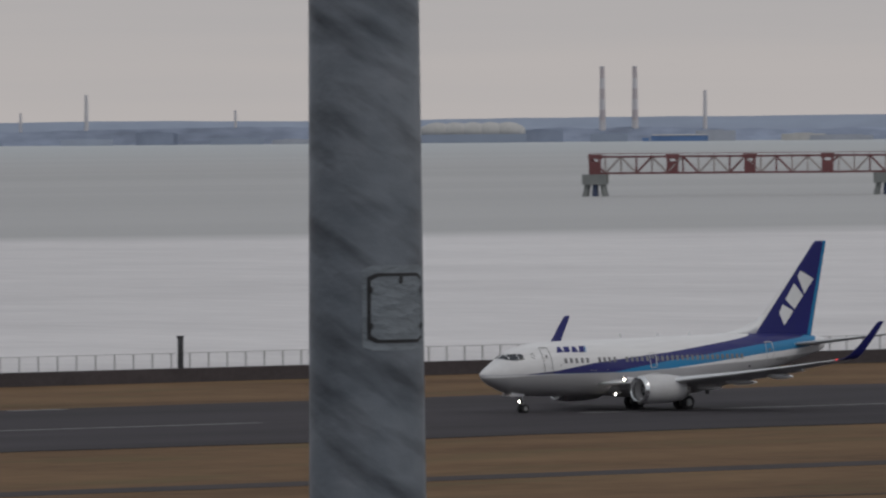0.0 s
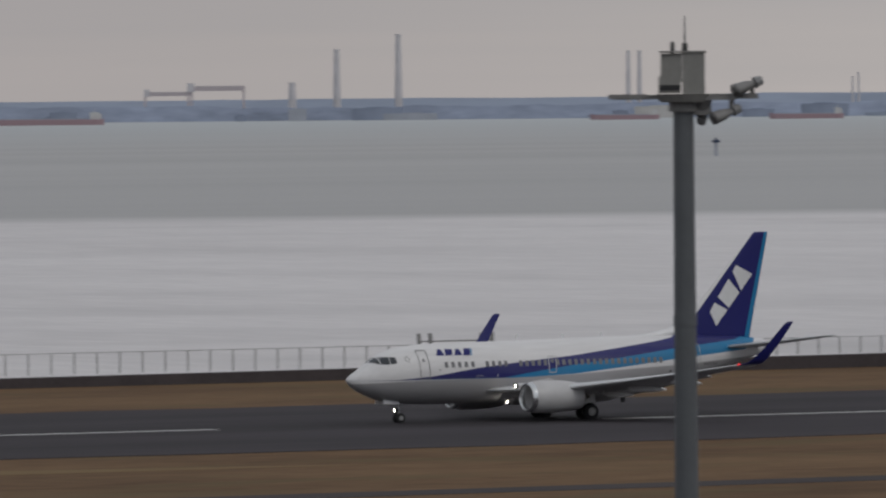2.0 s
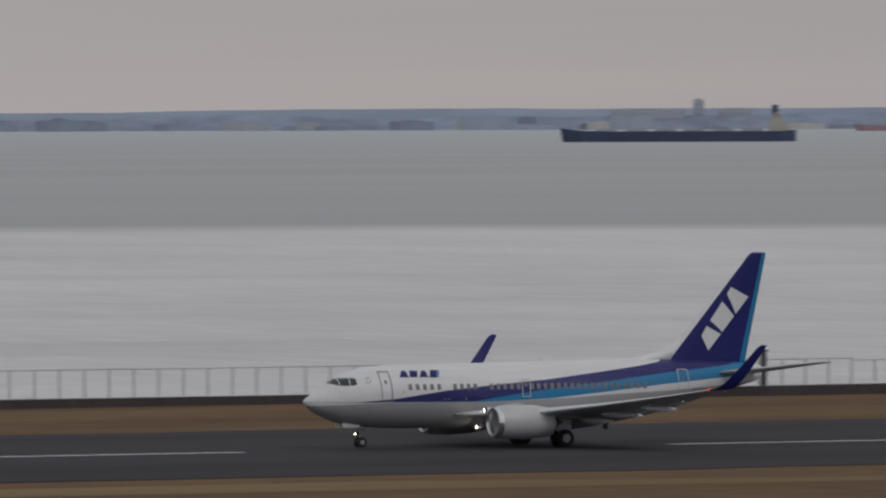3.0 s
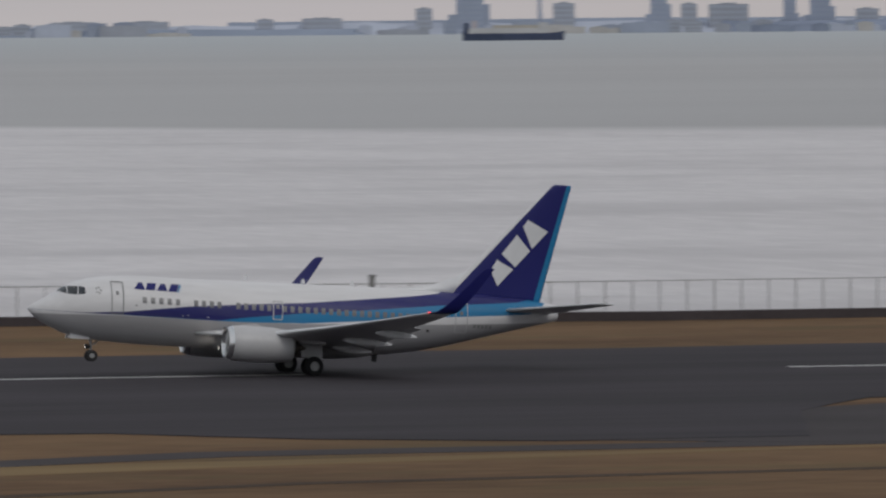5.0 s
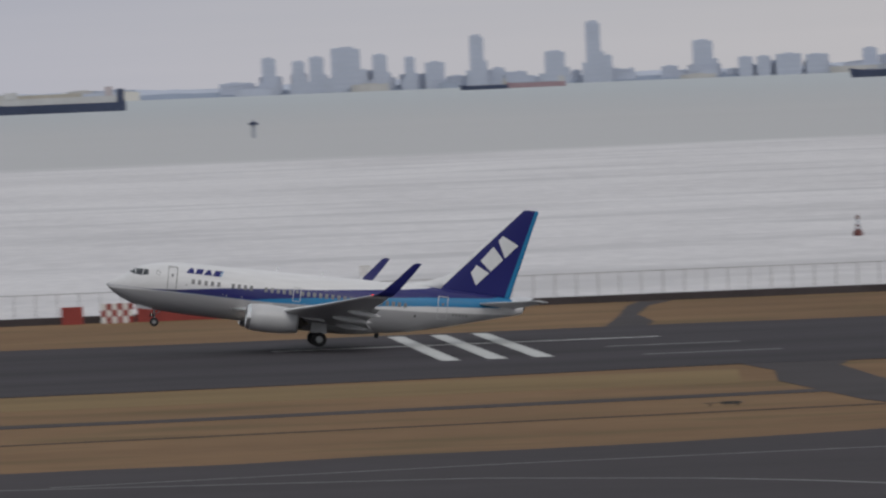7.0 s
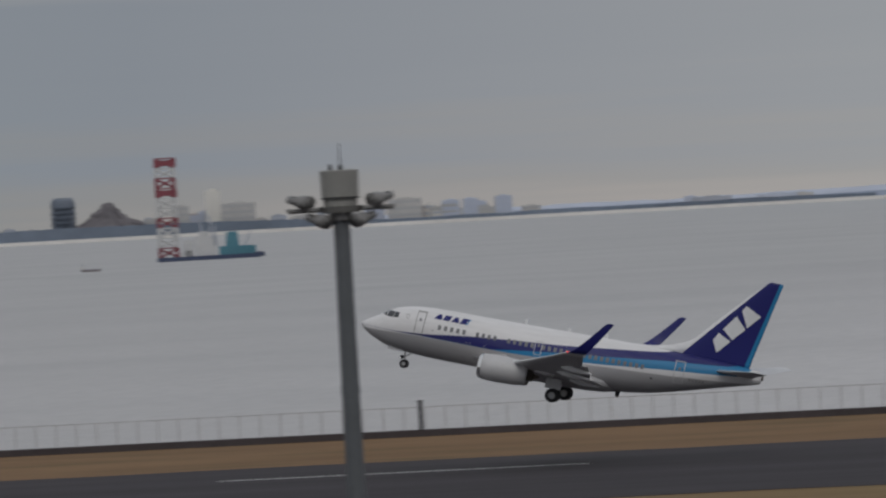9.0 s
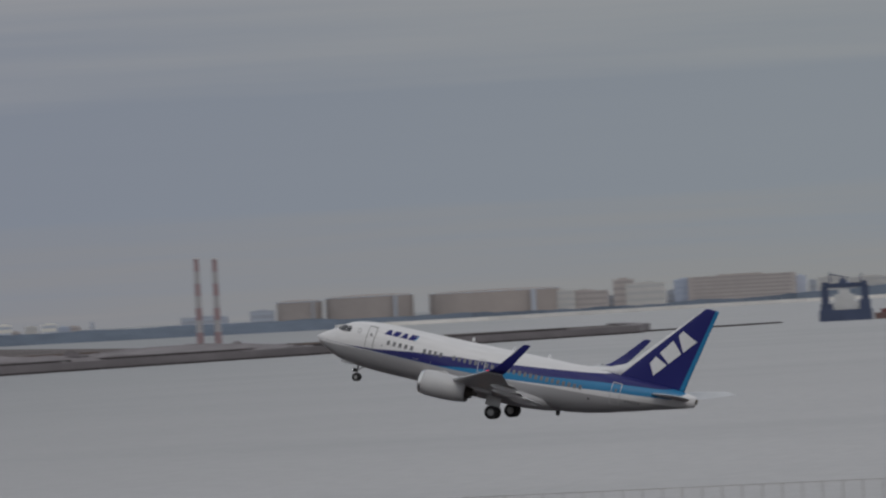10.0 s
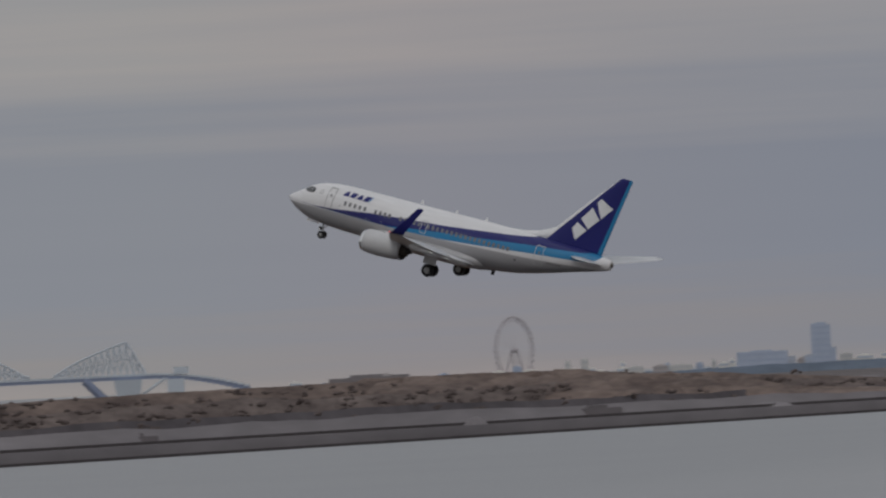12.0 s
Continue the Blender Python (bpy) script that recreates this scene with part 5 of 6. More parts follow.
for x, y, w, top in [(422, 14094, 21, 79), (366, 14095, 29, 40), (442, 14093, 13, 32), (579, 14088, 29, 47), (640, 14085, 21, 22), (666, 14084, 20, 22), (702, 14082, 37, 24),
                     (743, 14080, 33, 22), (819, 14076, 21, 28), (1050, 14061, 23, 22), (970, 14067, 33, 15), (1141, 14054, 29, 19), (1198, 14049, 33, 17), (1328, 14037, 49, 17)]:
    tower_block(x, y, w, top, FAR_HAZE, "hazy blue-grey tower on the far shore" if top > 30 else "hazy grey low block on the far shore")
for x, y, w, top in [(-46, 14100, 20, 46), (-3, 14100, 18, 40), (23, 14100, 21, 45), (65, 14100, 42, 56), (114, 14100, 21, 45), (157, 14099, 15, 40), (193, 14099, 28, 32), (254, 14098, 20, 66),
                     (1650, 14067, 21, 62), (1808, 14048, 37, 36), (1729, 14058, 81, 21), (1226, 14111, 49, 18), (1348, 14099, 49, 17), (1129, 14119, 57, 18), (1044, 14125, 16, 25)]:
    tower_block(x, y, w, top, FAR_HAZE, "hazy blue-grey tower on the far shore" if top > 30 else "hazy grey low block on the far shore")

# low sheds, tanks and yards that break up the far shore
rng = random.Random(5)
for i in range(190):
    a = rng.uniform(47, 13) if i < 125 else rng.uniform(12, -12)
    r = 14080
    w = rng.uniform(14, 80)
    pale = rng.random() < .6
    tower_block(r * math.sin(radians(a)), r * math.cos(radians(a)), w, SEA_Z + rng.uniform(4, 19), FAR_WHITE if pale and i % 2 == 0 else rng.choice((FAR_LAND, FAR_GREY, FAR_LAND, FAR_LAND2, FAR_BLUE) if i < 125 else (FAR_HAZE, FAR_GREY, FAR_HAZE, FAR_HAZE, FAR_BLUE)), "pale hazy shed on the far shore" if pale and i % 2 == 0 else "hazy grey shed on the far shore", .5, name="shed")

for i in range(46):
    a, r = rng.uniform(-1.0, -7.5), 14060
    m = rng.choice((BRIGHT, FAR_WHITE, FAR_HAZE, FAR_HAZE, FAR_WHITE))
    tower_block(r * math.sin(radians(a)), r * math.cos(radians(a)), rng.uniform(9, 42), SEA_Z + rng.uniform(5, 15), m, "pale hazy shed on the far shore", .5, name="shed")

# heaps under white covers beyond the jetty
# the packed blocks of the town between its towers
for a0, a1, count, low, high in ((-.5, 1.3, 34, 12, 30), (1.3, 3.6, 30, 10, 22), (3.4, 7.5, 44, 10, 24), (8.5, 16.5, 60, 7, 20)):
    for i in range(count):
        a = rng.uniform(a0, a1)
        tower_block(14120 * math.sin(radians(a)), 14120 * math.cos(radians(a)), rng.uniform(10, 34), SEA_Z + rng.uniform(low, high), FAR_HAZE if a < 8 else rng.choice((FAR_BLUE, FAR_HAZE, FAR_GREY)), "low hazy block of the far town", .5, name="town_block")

heap = thing("covered_stockpile", "long row of pale covered heaps on the far shore", "stockpile", 8635, 10991, SEA_Z, -37.8)
for i in range(5):
    bm = bmesh.new()
    loft(bm, [[(-54 + i * 25 + r * 24 * math.cos(t * math.pi / 8), r * 10 * math.sin(t * math.pi / 8), 12 + z) for t in range(16)] for r, z in ((1, -3), (1, 8), (.8, 12), (.45, 15.5), (.1, 17))])
    part("cover", bm, FAR_WHITE, heap, "", True)
part("plinth", boxes((-80, 72, -14, 14, 0, 12)), FAR_LAND2, heap, "grey bank under the covers")
blue_shed = thing("blue_shed", "long bright blue shed on the far shore", "building", 8868, 10821, SEA_Z, -39)
part("wall", boxes((-40, 40, -10, 10, 0, 8), (-52, -43, -8, 8, 0, 5)), mat("hazy_blue_cladding", (.11, .19, .36), .9, vary=.15, scale=.05, fine=.2), blue_shed)
part("roof", boxes((-41, 41, -11, 11, 8, 9.5, .9)), FAR_WHITE, blue_shed)


def gantry(x, y, w, h, turn):
    t = thing("gantry_crane", "pale red gantry crane above the far shipyard", "crane", x, y, SEA_Z, turn, "gantry cranes")
    for s in (-.48, .48):
        part("leg", boxes((s * w - 2, s * w + 2, -2, 2, 0, h * .86, .7)), STACK_RED, t)
    part("girder", boxes((-w / 2, w / 2, -2, 2, h * .86, h)), STACK_RED, t)
    part("trolley", boxes((-w * .5, -w * .38, -3, 3, h * .84, h * 1.08)), STACK, t)


gantry(6805, 12556, 83, 51, -28.5)
gantry(6745, 12589, 70, 43, -28.2)


# ---- ships ----
def ship(x, y, length, hull_h, turn, style, label, hull=HULL, name="cargo_ship"):
    t = thing(name, label, "ship", x, y, SEA_Z, turn, "ships in the bay")
    b = length * .075
    rings = []
    for u, k, zt in ((-.5, .55, 1.12), (-.485, .8, 1.1), (-.44, 1, 1.0), (.30, 1, 1.0), (.42, .72, 1.1), (.48, .3, 1.28), (.5, .04, 1.35)):
        rings.append([(u * length, -b * k, -.5), (u * length, b * k, -.5), (u * length + (.012 * length if u > .4 else 0), b * k * 1.05, hull_h * zt), (u * length + (.012 * length if u > .4 else 0), -b * k * 1.05, hull_h * zt)])
    bm = bmesh.new()
    loft(bm, rings)
    part("hull", bm, hull, t)
    L = length
    if style == "bulk":  # deckhouse right aft, low hatches forward
        part("deckhouse", boxes((-.455 * L, -.385 * L, -b * .8, b * .8, hull_h, hull_h * 2.0), (-.44 * L, -.40 * L, -b * .7, b * .7, hull_h * 2.0, hull_h * 2.6), (-.425 * L, -.41 * L, -b * .9, b * .9, hull_h * 2.6, hull_h * 2.8)), DECKHOUSE, t)
        part("funnel", boxes((-.424 * L, -.398 * L, -b * .3, b * .3, hull_h * 2.6, hull_h * 3.5)), HULL, t)
        part("stern_house", boxes((-.47 * L, -.455 * L, -b * .7, b * .7, hull_h, hull_h * 1.5)), DECKHOUSE, t)
        for i in range(6):
            part("hatch_cover", boxes((-.36 * L + i * .125 * L, -.27 * L + i * .125 * L, -b * .6, b * .6, hull_h, hull_h * 1.22)), FAR_GREY, t)
        for i in range(4):
            part("deck_crane", rods(((-.30 * L + i * .17 * L, 0, hull_h), (-.30 * L + i * .17 * L, 0, hull_h * 2.3), L * .006, L * .004, 6)), FAR_GREY, t)
        part("fore_mast", rods(((.43 * L, 0, hull_h), (.43 * L, 0, hull_h * 2.2), L * .003, L * .002, 6)), FAR_GREY, t)
    elif style == "ferry":  # long pale upperworks
        part("upper_deck", boxes((-.44 * L, .36 * L, -b * .9, b * .9, hull_h, hull_h * 1.75)), SHIP_WHITE if hull is HULL else DECKHOUSE, t)
        part("top_deck", boxes((-.2 * L, .3 * L, -b * .75, b * .75, hull_h * 1.75, hull_h * 2.15)), DECKHOUSE, t)
        part("bridge", boxes((.25 * L, .34 * L, -b, b, hull_h * 1.75, hull_h * 2.5)), SHIP_WHITE, t)
        part("funnel", boxes((-.41 * L, -.36 * L, -b * .35, b * .35, hull_h * 1.7, hull_h * 2.8)), STACK_RED, t)
        part("stern_house", boxes((-.49 * L, -.44 * L, -b * .7, b * .7, hull_h, hull_h * 2.5)), HULL, t)
    else:  # tanker
        part("deckhouse", boxes((-.46 * L, -.38 * L, -b * .8, b * .8, hull_h, hull_h * 2.3)), SHIP_WHITE, t)
        part("funnel", boxes((-.48 * L, -.46 * L, -b * .3, b * .3, hull_h, hull_h * 2.0)), SHIP_WHITE, t)
        part("mast", rods(((-.42 * L, 0, hull_h * 2.3), (-.42 * L, 0, hull_h * 3.0), L * .004, L * .002, 6)), SHIP_WHITE, t)
        part("pipework", boxes((-.36 * L, .4 * L, -b * .2, b * .2, hull_h, hull_h * 1.18)), FAR_GREY, t)


ship(3757, 7732, 200, 9.0, 180 - 26.4, "bulk", "long dark blue bulk carrier with a cream deckhouse")
ship(2506, 10182, 106, 7.5, -14, "ferry", "dark blue coaster with pale upperworks")
ship(1577, 9427, 168, 8.5, 180 - 9.5, "ferry", "dark blue car carrier with cream upperworks")
ship(822, 7090, 138, 8.0, 180 - 6.6, "ferry", "dark blue ferry with cream upperworks and red funnel")
ship(667, 10812, 119, 8.0, 180 - 3.6, "bulk", "dark blue cargo ship with pale deck cargo")
ship(-238, 9405, 138, 8.5, 180 + 1.4, "ferry", "dark blue car carrier with tan upperworks")
ship(-466, 6440, 63, 4.0, 180 + 4.1, "bulk", "small dark coaster riding low in the water")
# farther ships wear hull colours with haze painted in
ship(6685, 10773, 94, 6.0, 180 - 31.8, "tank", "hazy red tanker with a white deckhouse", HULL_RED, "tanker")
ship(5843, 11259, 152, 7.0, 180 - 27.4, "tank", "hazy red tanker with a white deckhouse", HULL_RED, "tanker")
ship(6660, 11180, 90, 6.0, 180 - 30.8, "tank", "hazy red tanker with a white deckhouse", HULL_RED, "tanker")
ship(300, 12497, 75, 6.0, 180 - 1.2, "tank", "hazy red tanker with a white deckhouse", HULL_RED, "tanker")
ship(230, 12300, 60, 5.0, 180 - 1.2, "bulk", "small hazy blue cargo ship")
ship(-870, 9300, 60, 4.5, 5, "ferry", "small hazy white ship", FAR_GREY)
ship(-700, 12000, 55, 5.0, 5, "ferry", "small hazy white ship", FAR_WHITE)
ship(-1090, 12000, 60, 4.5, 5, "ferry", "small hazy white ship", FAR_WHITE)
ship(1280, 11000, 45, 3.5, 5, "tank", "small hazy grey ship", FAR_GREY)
ship(-1272, 5025, 10.2, 1.2, 14, "bulk", "small grey work boat", QUAY, "work_boat")


BUOY_RED = mat("weathered_red_buoy", (.12, .04, .035), .8, vary=.3)


def buoy(x, y, w, top):
    h = top - SEA_Z
    t = thing("buoy", "red and white channel buoy with a lattice top", "buoy", x, y, SEA_Z, 0, "buoys")
    part("float", rods(((0, 0, -.3), (0, 0, h * .16), w * .42, w * .5, 14), ((0, 0, h * .16), (0, 0, h * .34), w * .5, w * .2, 14)), BUOY_RED, t)
    part("cage", rods(*[((w * .32 * math.cos(a), w * .32 * math.sin(a), h * .2), (w * .12 * math.cos(a), w * .12 * math.sin(a), h * .8), w * .035, w * .03, 5) for a in (0.4, 1.97, 3.54, 5.1)]), FAR_GREY, t)
    part("band", rods(((0, 0, h * .42), (0, 0, h * .54), w * .2, w * .16, 10)), BUOY_RED, t)
    part("topmark", rods(((0, 0, h * .8), (0, 0, h), w * .14, w * .14, 8)), BUOY_RED, t)


for x, y, w, top in [(292, 1279, 1.9, -1.8), (303, 1159, 1.6, -2.9), (82, 1458, 1.5, -2.9), (-387, 1458, 1.5, -3.0)]:
    buoy(x, y, w, top)


def beacon(x, y, w, top):
    h = top - SEA_Z
    t = thing("light_beacon", "dark navigation beacon on a pile in the bay", "beacon", x, y, SEA_Z, 0, "beacons")
    part("pile", rods(((0, 0, -1), (0, 0, h * .75), w * .22, w * .2, 10)), FAR_GREY, t)
    part("platform", rods(((0, 0, h * .75), (0, 0, h * .9), w * .5, w * .5, 12)), HULL, t)
    part("lantern", rods(((0, 0, h * .9), (0, 0, h * 1.02), w * .15, w * .1, 8)), HULL, t)


for x, y, w, top in [(251, 3388, 3.1, 2.4), (-22, 4364, 4.0, 1.8), (2419, 4085, 3.7, 2.4)]:
    beacon(x, y, w, top)

# ---- the red truss jetty ----
jetty = thing("light_jetty", "dark red steel truss jetty on concrete piers in the bay", "jetty", 2289.8, 2975.6, SEA_Z, -43.6)
LEN, BAYS = 342.0, 60
for i in range(4):
    px = 2 + i * 106.6
    pier = part("pier", boxes((px - 4.5, px + 4.5, -5, 5, 4.3, 8.0)), PIER, jetty, "concrete pier cap")
    for sx in (-3.4, 0.0, 3.4):
        for sy in (-3.5, 3.5):
            part("pile", rods(((px + sx * 1.2, sy * 1.2, -2), (px + sx * .8, sy * .8, 4.5), 1.0, .9, 8)), PIER if sx else HULL, pier)
for z in (8.4, 14.4):
    for sy in (-2.2, 2.2):
        part("chord", boxes((0, LEN, sy - .35, sy + .35, z - .35, z + .35)), RUST, jetty)
for i in range(BAYS):
    x0, x1 = LEN * i / BAYS, LEN * (i + 1) / BAYS
    zz = (8.4, 14.4) if i % 2 else (14.4, 8.4)
    part("brace", rods(*[((x0, sy, zz[0]), (x1, sy, zz[1]), .3, .3, 5) for sy in (-2.2, 2.2)], *[((x0, sy, 8.4), (x0, sy, 14.4), .2, .2, 4) for sy in (-2.2, 2.2)]), FAR_TAN if i % 3 else RUST, jetty)
    part("hand_rail", rods(((x0, -2.2, 15.6), (x1, -2.2, 15.6), .1, .1, 4), ((x0, -2.2, 14.4), (x0, -2.2, 15.6), .1, .1, 4)), RUST, jetty)
for i in range(13):
    x0 = 2 + i * 28.4
    part("portal", boxes((x0 - 2.0, x0 - 1.2, -2.5, 2.5, 8.0, 14.9), (x0 + 1.2, x0 + 2.0, -2.5, 2.5, 8.0, 14.9), (x0 - 2.4, x0 + 2.4, -2.6, 2.6, 13.6, 15.3), (x0 - 1.2, x0 + 1.2, -2.4, -2.2, 8.3, 12.6)), RUST, jetty)
part("walkway", boxes((0, LEN, -2.2, 2.2, 8.1, 8.3)), RUST, jetty)

# ---- the resort shore, the floating dock and the crane barge ----
def bearing(rows):
    return [(r * math.sin(radians(a)), r * math.cos(radians(a))) for a, r in rows]


setting("far_beach", strip(bearing(((-18.4, 10900), (-17.4, 10990), (-16.4, 11700), (-15.5, 12170), (-14, 12200), (-12.3, 12230), (-9.5, 12230))), 40, -7, -1.6), SAND, "pale stone bank along the far water", "beach")
# resort trees, blocks and rock carry their haze in the surface colour
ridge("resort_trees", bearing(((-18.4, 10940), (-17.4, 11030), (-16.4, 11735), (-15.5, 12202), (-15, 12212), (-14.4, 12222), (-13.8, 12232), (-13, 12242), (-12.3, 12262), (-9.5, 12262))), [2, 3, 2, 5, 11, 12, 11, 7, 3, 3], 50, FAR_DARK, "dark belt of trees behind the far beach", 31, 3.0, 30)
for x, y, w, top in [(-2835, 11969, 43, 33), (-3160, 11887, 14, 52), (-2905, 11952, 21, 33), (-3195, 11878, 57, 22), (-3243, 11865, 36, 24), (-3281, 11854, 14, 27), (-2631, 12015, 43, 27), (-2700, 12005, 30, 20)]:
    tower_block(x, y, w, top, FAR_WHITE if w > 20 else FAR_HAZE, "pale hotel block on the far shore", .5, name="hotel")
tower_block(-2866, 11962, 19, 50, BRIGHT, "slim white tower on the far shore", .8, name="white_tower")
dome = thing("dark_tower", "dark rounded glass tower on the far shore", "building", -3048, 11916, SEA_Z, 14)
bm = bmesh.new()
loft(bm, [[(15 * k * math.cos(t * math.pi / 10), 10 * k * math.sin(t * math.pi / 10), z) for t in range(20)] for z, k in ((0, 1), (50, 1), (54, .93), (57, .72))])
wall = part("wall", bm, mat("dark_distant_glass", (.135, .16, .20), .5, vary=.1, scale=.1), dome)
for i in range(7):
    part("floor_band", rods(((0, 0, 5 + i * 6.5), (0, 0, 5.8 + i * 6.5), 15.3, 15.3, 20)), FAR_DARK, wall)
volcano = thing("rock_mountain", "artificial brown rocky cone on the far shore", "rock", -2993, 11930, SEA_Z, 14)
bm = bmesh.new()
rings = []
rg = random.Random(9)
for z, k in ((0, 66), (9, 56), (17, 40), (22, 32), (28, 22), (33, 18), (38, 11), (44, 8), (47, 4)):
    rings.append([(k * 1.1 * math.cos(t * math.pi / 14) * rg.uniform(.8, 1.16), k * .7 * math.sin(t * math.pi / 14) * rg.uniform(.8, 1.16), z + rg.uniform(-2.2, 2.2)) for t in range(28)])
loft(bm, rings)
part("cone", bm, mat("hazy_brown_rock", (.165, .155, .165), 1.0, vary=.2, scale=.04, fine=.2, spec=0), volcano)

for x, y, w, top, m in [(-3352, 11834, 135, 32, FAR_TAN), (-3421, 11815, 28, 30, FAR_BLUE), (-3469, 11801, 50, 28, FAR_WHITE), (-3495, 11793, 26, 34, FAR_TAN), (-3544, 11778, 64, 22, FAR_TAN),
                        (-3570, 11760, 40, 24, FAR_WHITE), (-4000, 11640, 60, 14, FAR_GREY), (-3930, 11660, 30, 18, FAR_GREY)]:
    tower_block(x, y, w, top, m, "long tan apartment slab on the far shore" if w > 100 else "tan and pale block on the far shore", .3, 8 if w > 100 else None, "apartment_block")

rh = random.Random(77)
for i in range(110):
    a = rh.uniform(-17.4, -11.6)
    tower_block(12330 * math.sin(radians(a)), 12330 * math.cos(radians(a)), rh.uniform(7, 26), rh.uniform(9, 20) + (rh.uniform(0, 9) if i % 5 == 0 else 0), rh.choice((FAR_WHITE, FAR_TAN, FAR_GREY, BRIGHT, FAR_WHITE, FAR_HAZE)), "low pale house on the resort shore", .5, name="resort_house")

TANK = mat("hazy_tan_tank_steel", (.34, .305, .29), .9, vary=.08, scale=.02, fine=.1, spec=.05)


def storage_tank(x, y, w, top):
    t = thing("storage_tank", "broad tan storage tank on the far shore", "tank", x, y, SEA_Z, face_deck(x, y), "storage tanks")
    h, r = top - SEA_Z, w / 2
    bm = bmesh.new()
    loft(bm, [[(r * k * math.cos(q * math.pi / 20), r * k * .6 * math.sin(q * math.pi / 20), z) for q in range(40)] for k, z in ((1, 0), (1, h * .93), (.9, h * .97), (.5, h), (.1, h * 1.01))])
    part("shell", bm, TANK, t)
    part("rim_rail", rods(*[((r * math.cos(q * math.pi / 8), r * .6 * math.sin(q * math.pi / 8), h * .93), (r * math.cos((q + 1) * math.pi / 8), r * .6 * math.sin((q + 1) * math.pi / 8), h * .93), .6, .6, 5) for q in range(8, 16)]), FAR_PANE, t)
    part("stair", boxes((r * .55, r * .62, -r * .62, -r * .5, 0, h * .93)), FAR_PANE, t)


for x, y, w, top in [(-3650, 11746, 165, 30), (-3800, 11698, 110, 31.5), (-3884, 11671, 57, 29)]:
    storage_tank(x, y, w, top)

dock = thing("floating_dock", "dark blue floating dock with a white ship inside", "floating dock", -1640, 6029, SEA_Z, 15.3)
part("pontoon", boxes((-15.5, 15.5, -10, 10, 0, 5)), HULL, dock)
for s in (-1, 1):
    part("side_wall", boxes((s * 12.8 - 2.4, s * 12.8 + 2.4, -10, 10, 5, 22)), HULL, dock)
    part("control_house", boxes((s * 12.4 - 2, s * 12.4 + 2, -4, 4, 22, 25)), HULL, dock)
part("crossbeam", boxes((-13, 13, -2, 2, 21, 24)), HULL, dock)
part("crane_top", boxes((-4, 2, -2, 2, 24, 27, .6)), HULL, dock)
part("dock_crane", rods(((-9, 0, 25), (-9, 0, 31), .6, .5, 6), ((-9, 0, 30), (3, 0, 27), .45, .3, 6), ((10, 0, 25), (11, 0, 30), .5, .4, 6)), HULL, dock)
part("apron_deck", boxes((-17, 17, -12, -10, 0, 7), (-16, -8, -12, -10, 7, 11), (9, 16, -12, -10, 7, 13)), HULL, dock)
part("docked_ship", boxes((-9.5, 9.5, -8, 6, 5, 12), (-7, 6, -6, 4, 12, 17), (-4, 3, -4, 3, 17, 20)), SHIP_WHITE, dock)
barge = thing("work_barge", "rusty red barge moored beside the floating dock", "barge", -1610, 6042, SEA_Z, 15.3)
part("hull", boxes((-14, 14, -5, 5, -.5, 4)), mat("rusty_hull", (.16, .10, .095), .8, vary=.2, scale=.2, fine=1), barge)
part("cargo", boxes((2, 13, -4, 4, 4, 9), (-10, -4, -4, 4, 4, 6.5)), RUST, barge)
part("wheelhouse", boxes((-4, 1, -3, 3, 4, 8)), SHIP_WHITE, barge)

crane = thing("crane_barge", "tall red and white lattice tower on a teal working barge", "crane barge", -1388, 5675, SEA_Z, 13.8)
part("hull", boxes((-7, 54, -9, 9, -.5, 2.5), (50, 57, -6, 6, .5, 3.2)), HULL, crane)
part("deckhouse", boxes((30, 52, -6, 6, 2.5, 7.5)), TEAL, crane, "teal deckhouse")
part("bridge", boxes((34, 42, -5, 5, 7.5, 16, .8)), TEAL, crane, "teal bridge block")
part("aft_house", boxes((16, 28, -5, 5, 2.5, 8), (10, 14, -4, 4, 2.5, 6)), SHIP_WHITE, crane)
part("derrick", rods(((22, 0, 8), (19, 0, 24), .8, .5, 6), ((22, 0, 8), (26, 0, 22), .6, .4, 6), ((19, 0, 24), (26, 0, 22), .4, .4, 6)), FAR_GREY, crane)
HZ = 62.0
part("mid_house", boxes((9, 15, -4, 4, 2.5, 12), (16, 27, -5, 5, 8, 13), (18, 24, -3, 3, 13, 17)), SHIP_WHITE, crane)
part("fore_crane", rods(((45, 0, 7.5), (50, 0, 17), .5, .3, 6), ((28, 0, 8), (24, 0, 27), .6, .4, 6), ((28, 0, 8), (28, 0, 20), .5, .5, 6), ((28, 0, 20), (24, 0, 27), .25, .25, 5)), FAR_GREY, crane)
for i in range(10):
    z0, z1 = 2.5 + i * (HZ - 2.5) / 10, 2.5 + (i + 1) * (HZ - 2.5) / 10
    paint = CRANE_RED if i in (0, 3, 6, 7, 9) else SHIP_WHITE
    sec = part("tower_section", boxes((-6, 6, -6, 6, z1 - .8, z1)), paint, crane)
    for sx in (-5.4, 5.4):
        for sy in (-5.4, 5.4):
            part("upright", rods(((sx, sy, z0), (sx, sy, z1 - .8), 1.0, 1.0, 6)), paint, sec)
        part("brace", rods(((sx, -5.4, z0), (sx, 5.4, z1 - .8), .7, .7, 5)), paint, sec)
    for sy in (-5.4, 5.4):
        part("brace", rods(((-5.4, sy, z0), (5.4, sy, z1 - .8), .7, .7, 5)), paint, sec)
        part("brace", rods(((5.4, sy, z0), (-5.4, sy, z1 - .8), .7, .7, 5)), paint, sec)
    if i in (6, 9):
        part("work_platform", boxes((-6.4, 6.8, -6, 6, z0 + 1, z1 - 1.5)), CRANE_RED, sec)

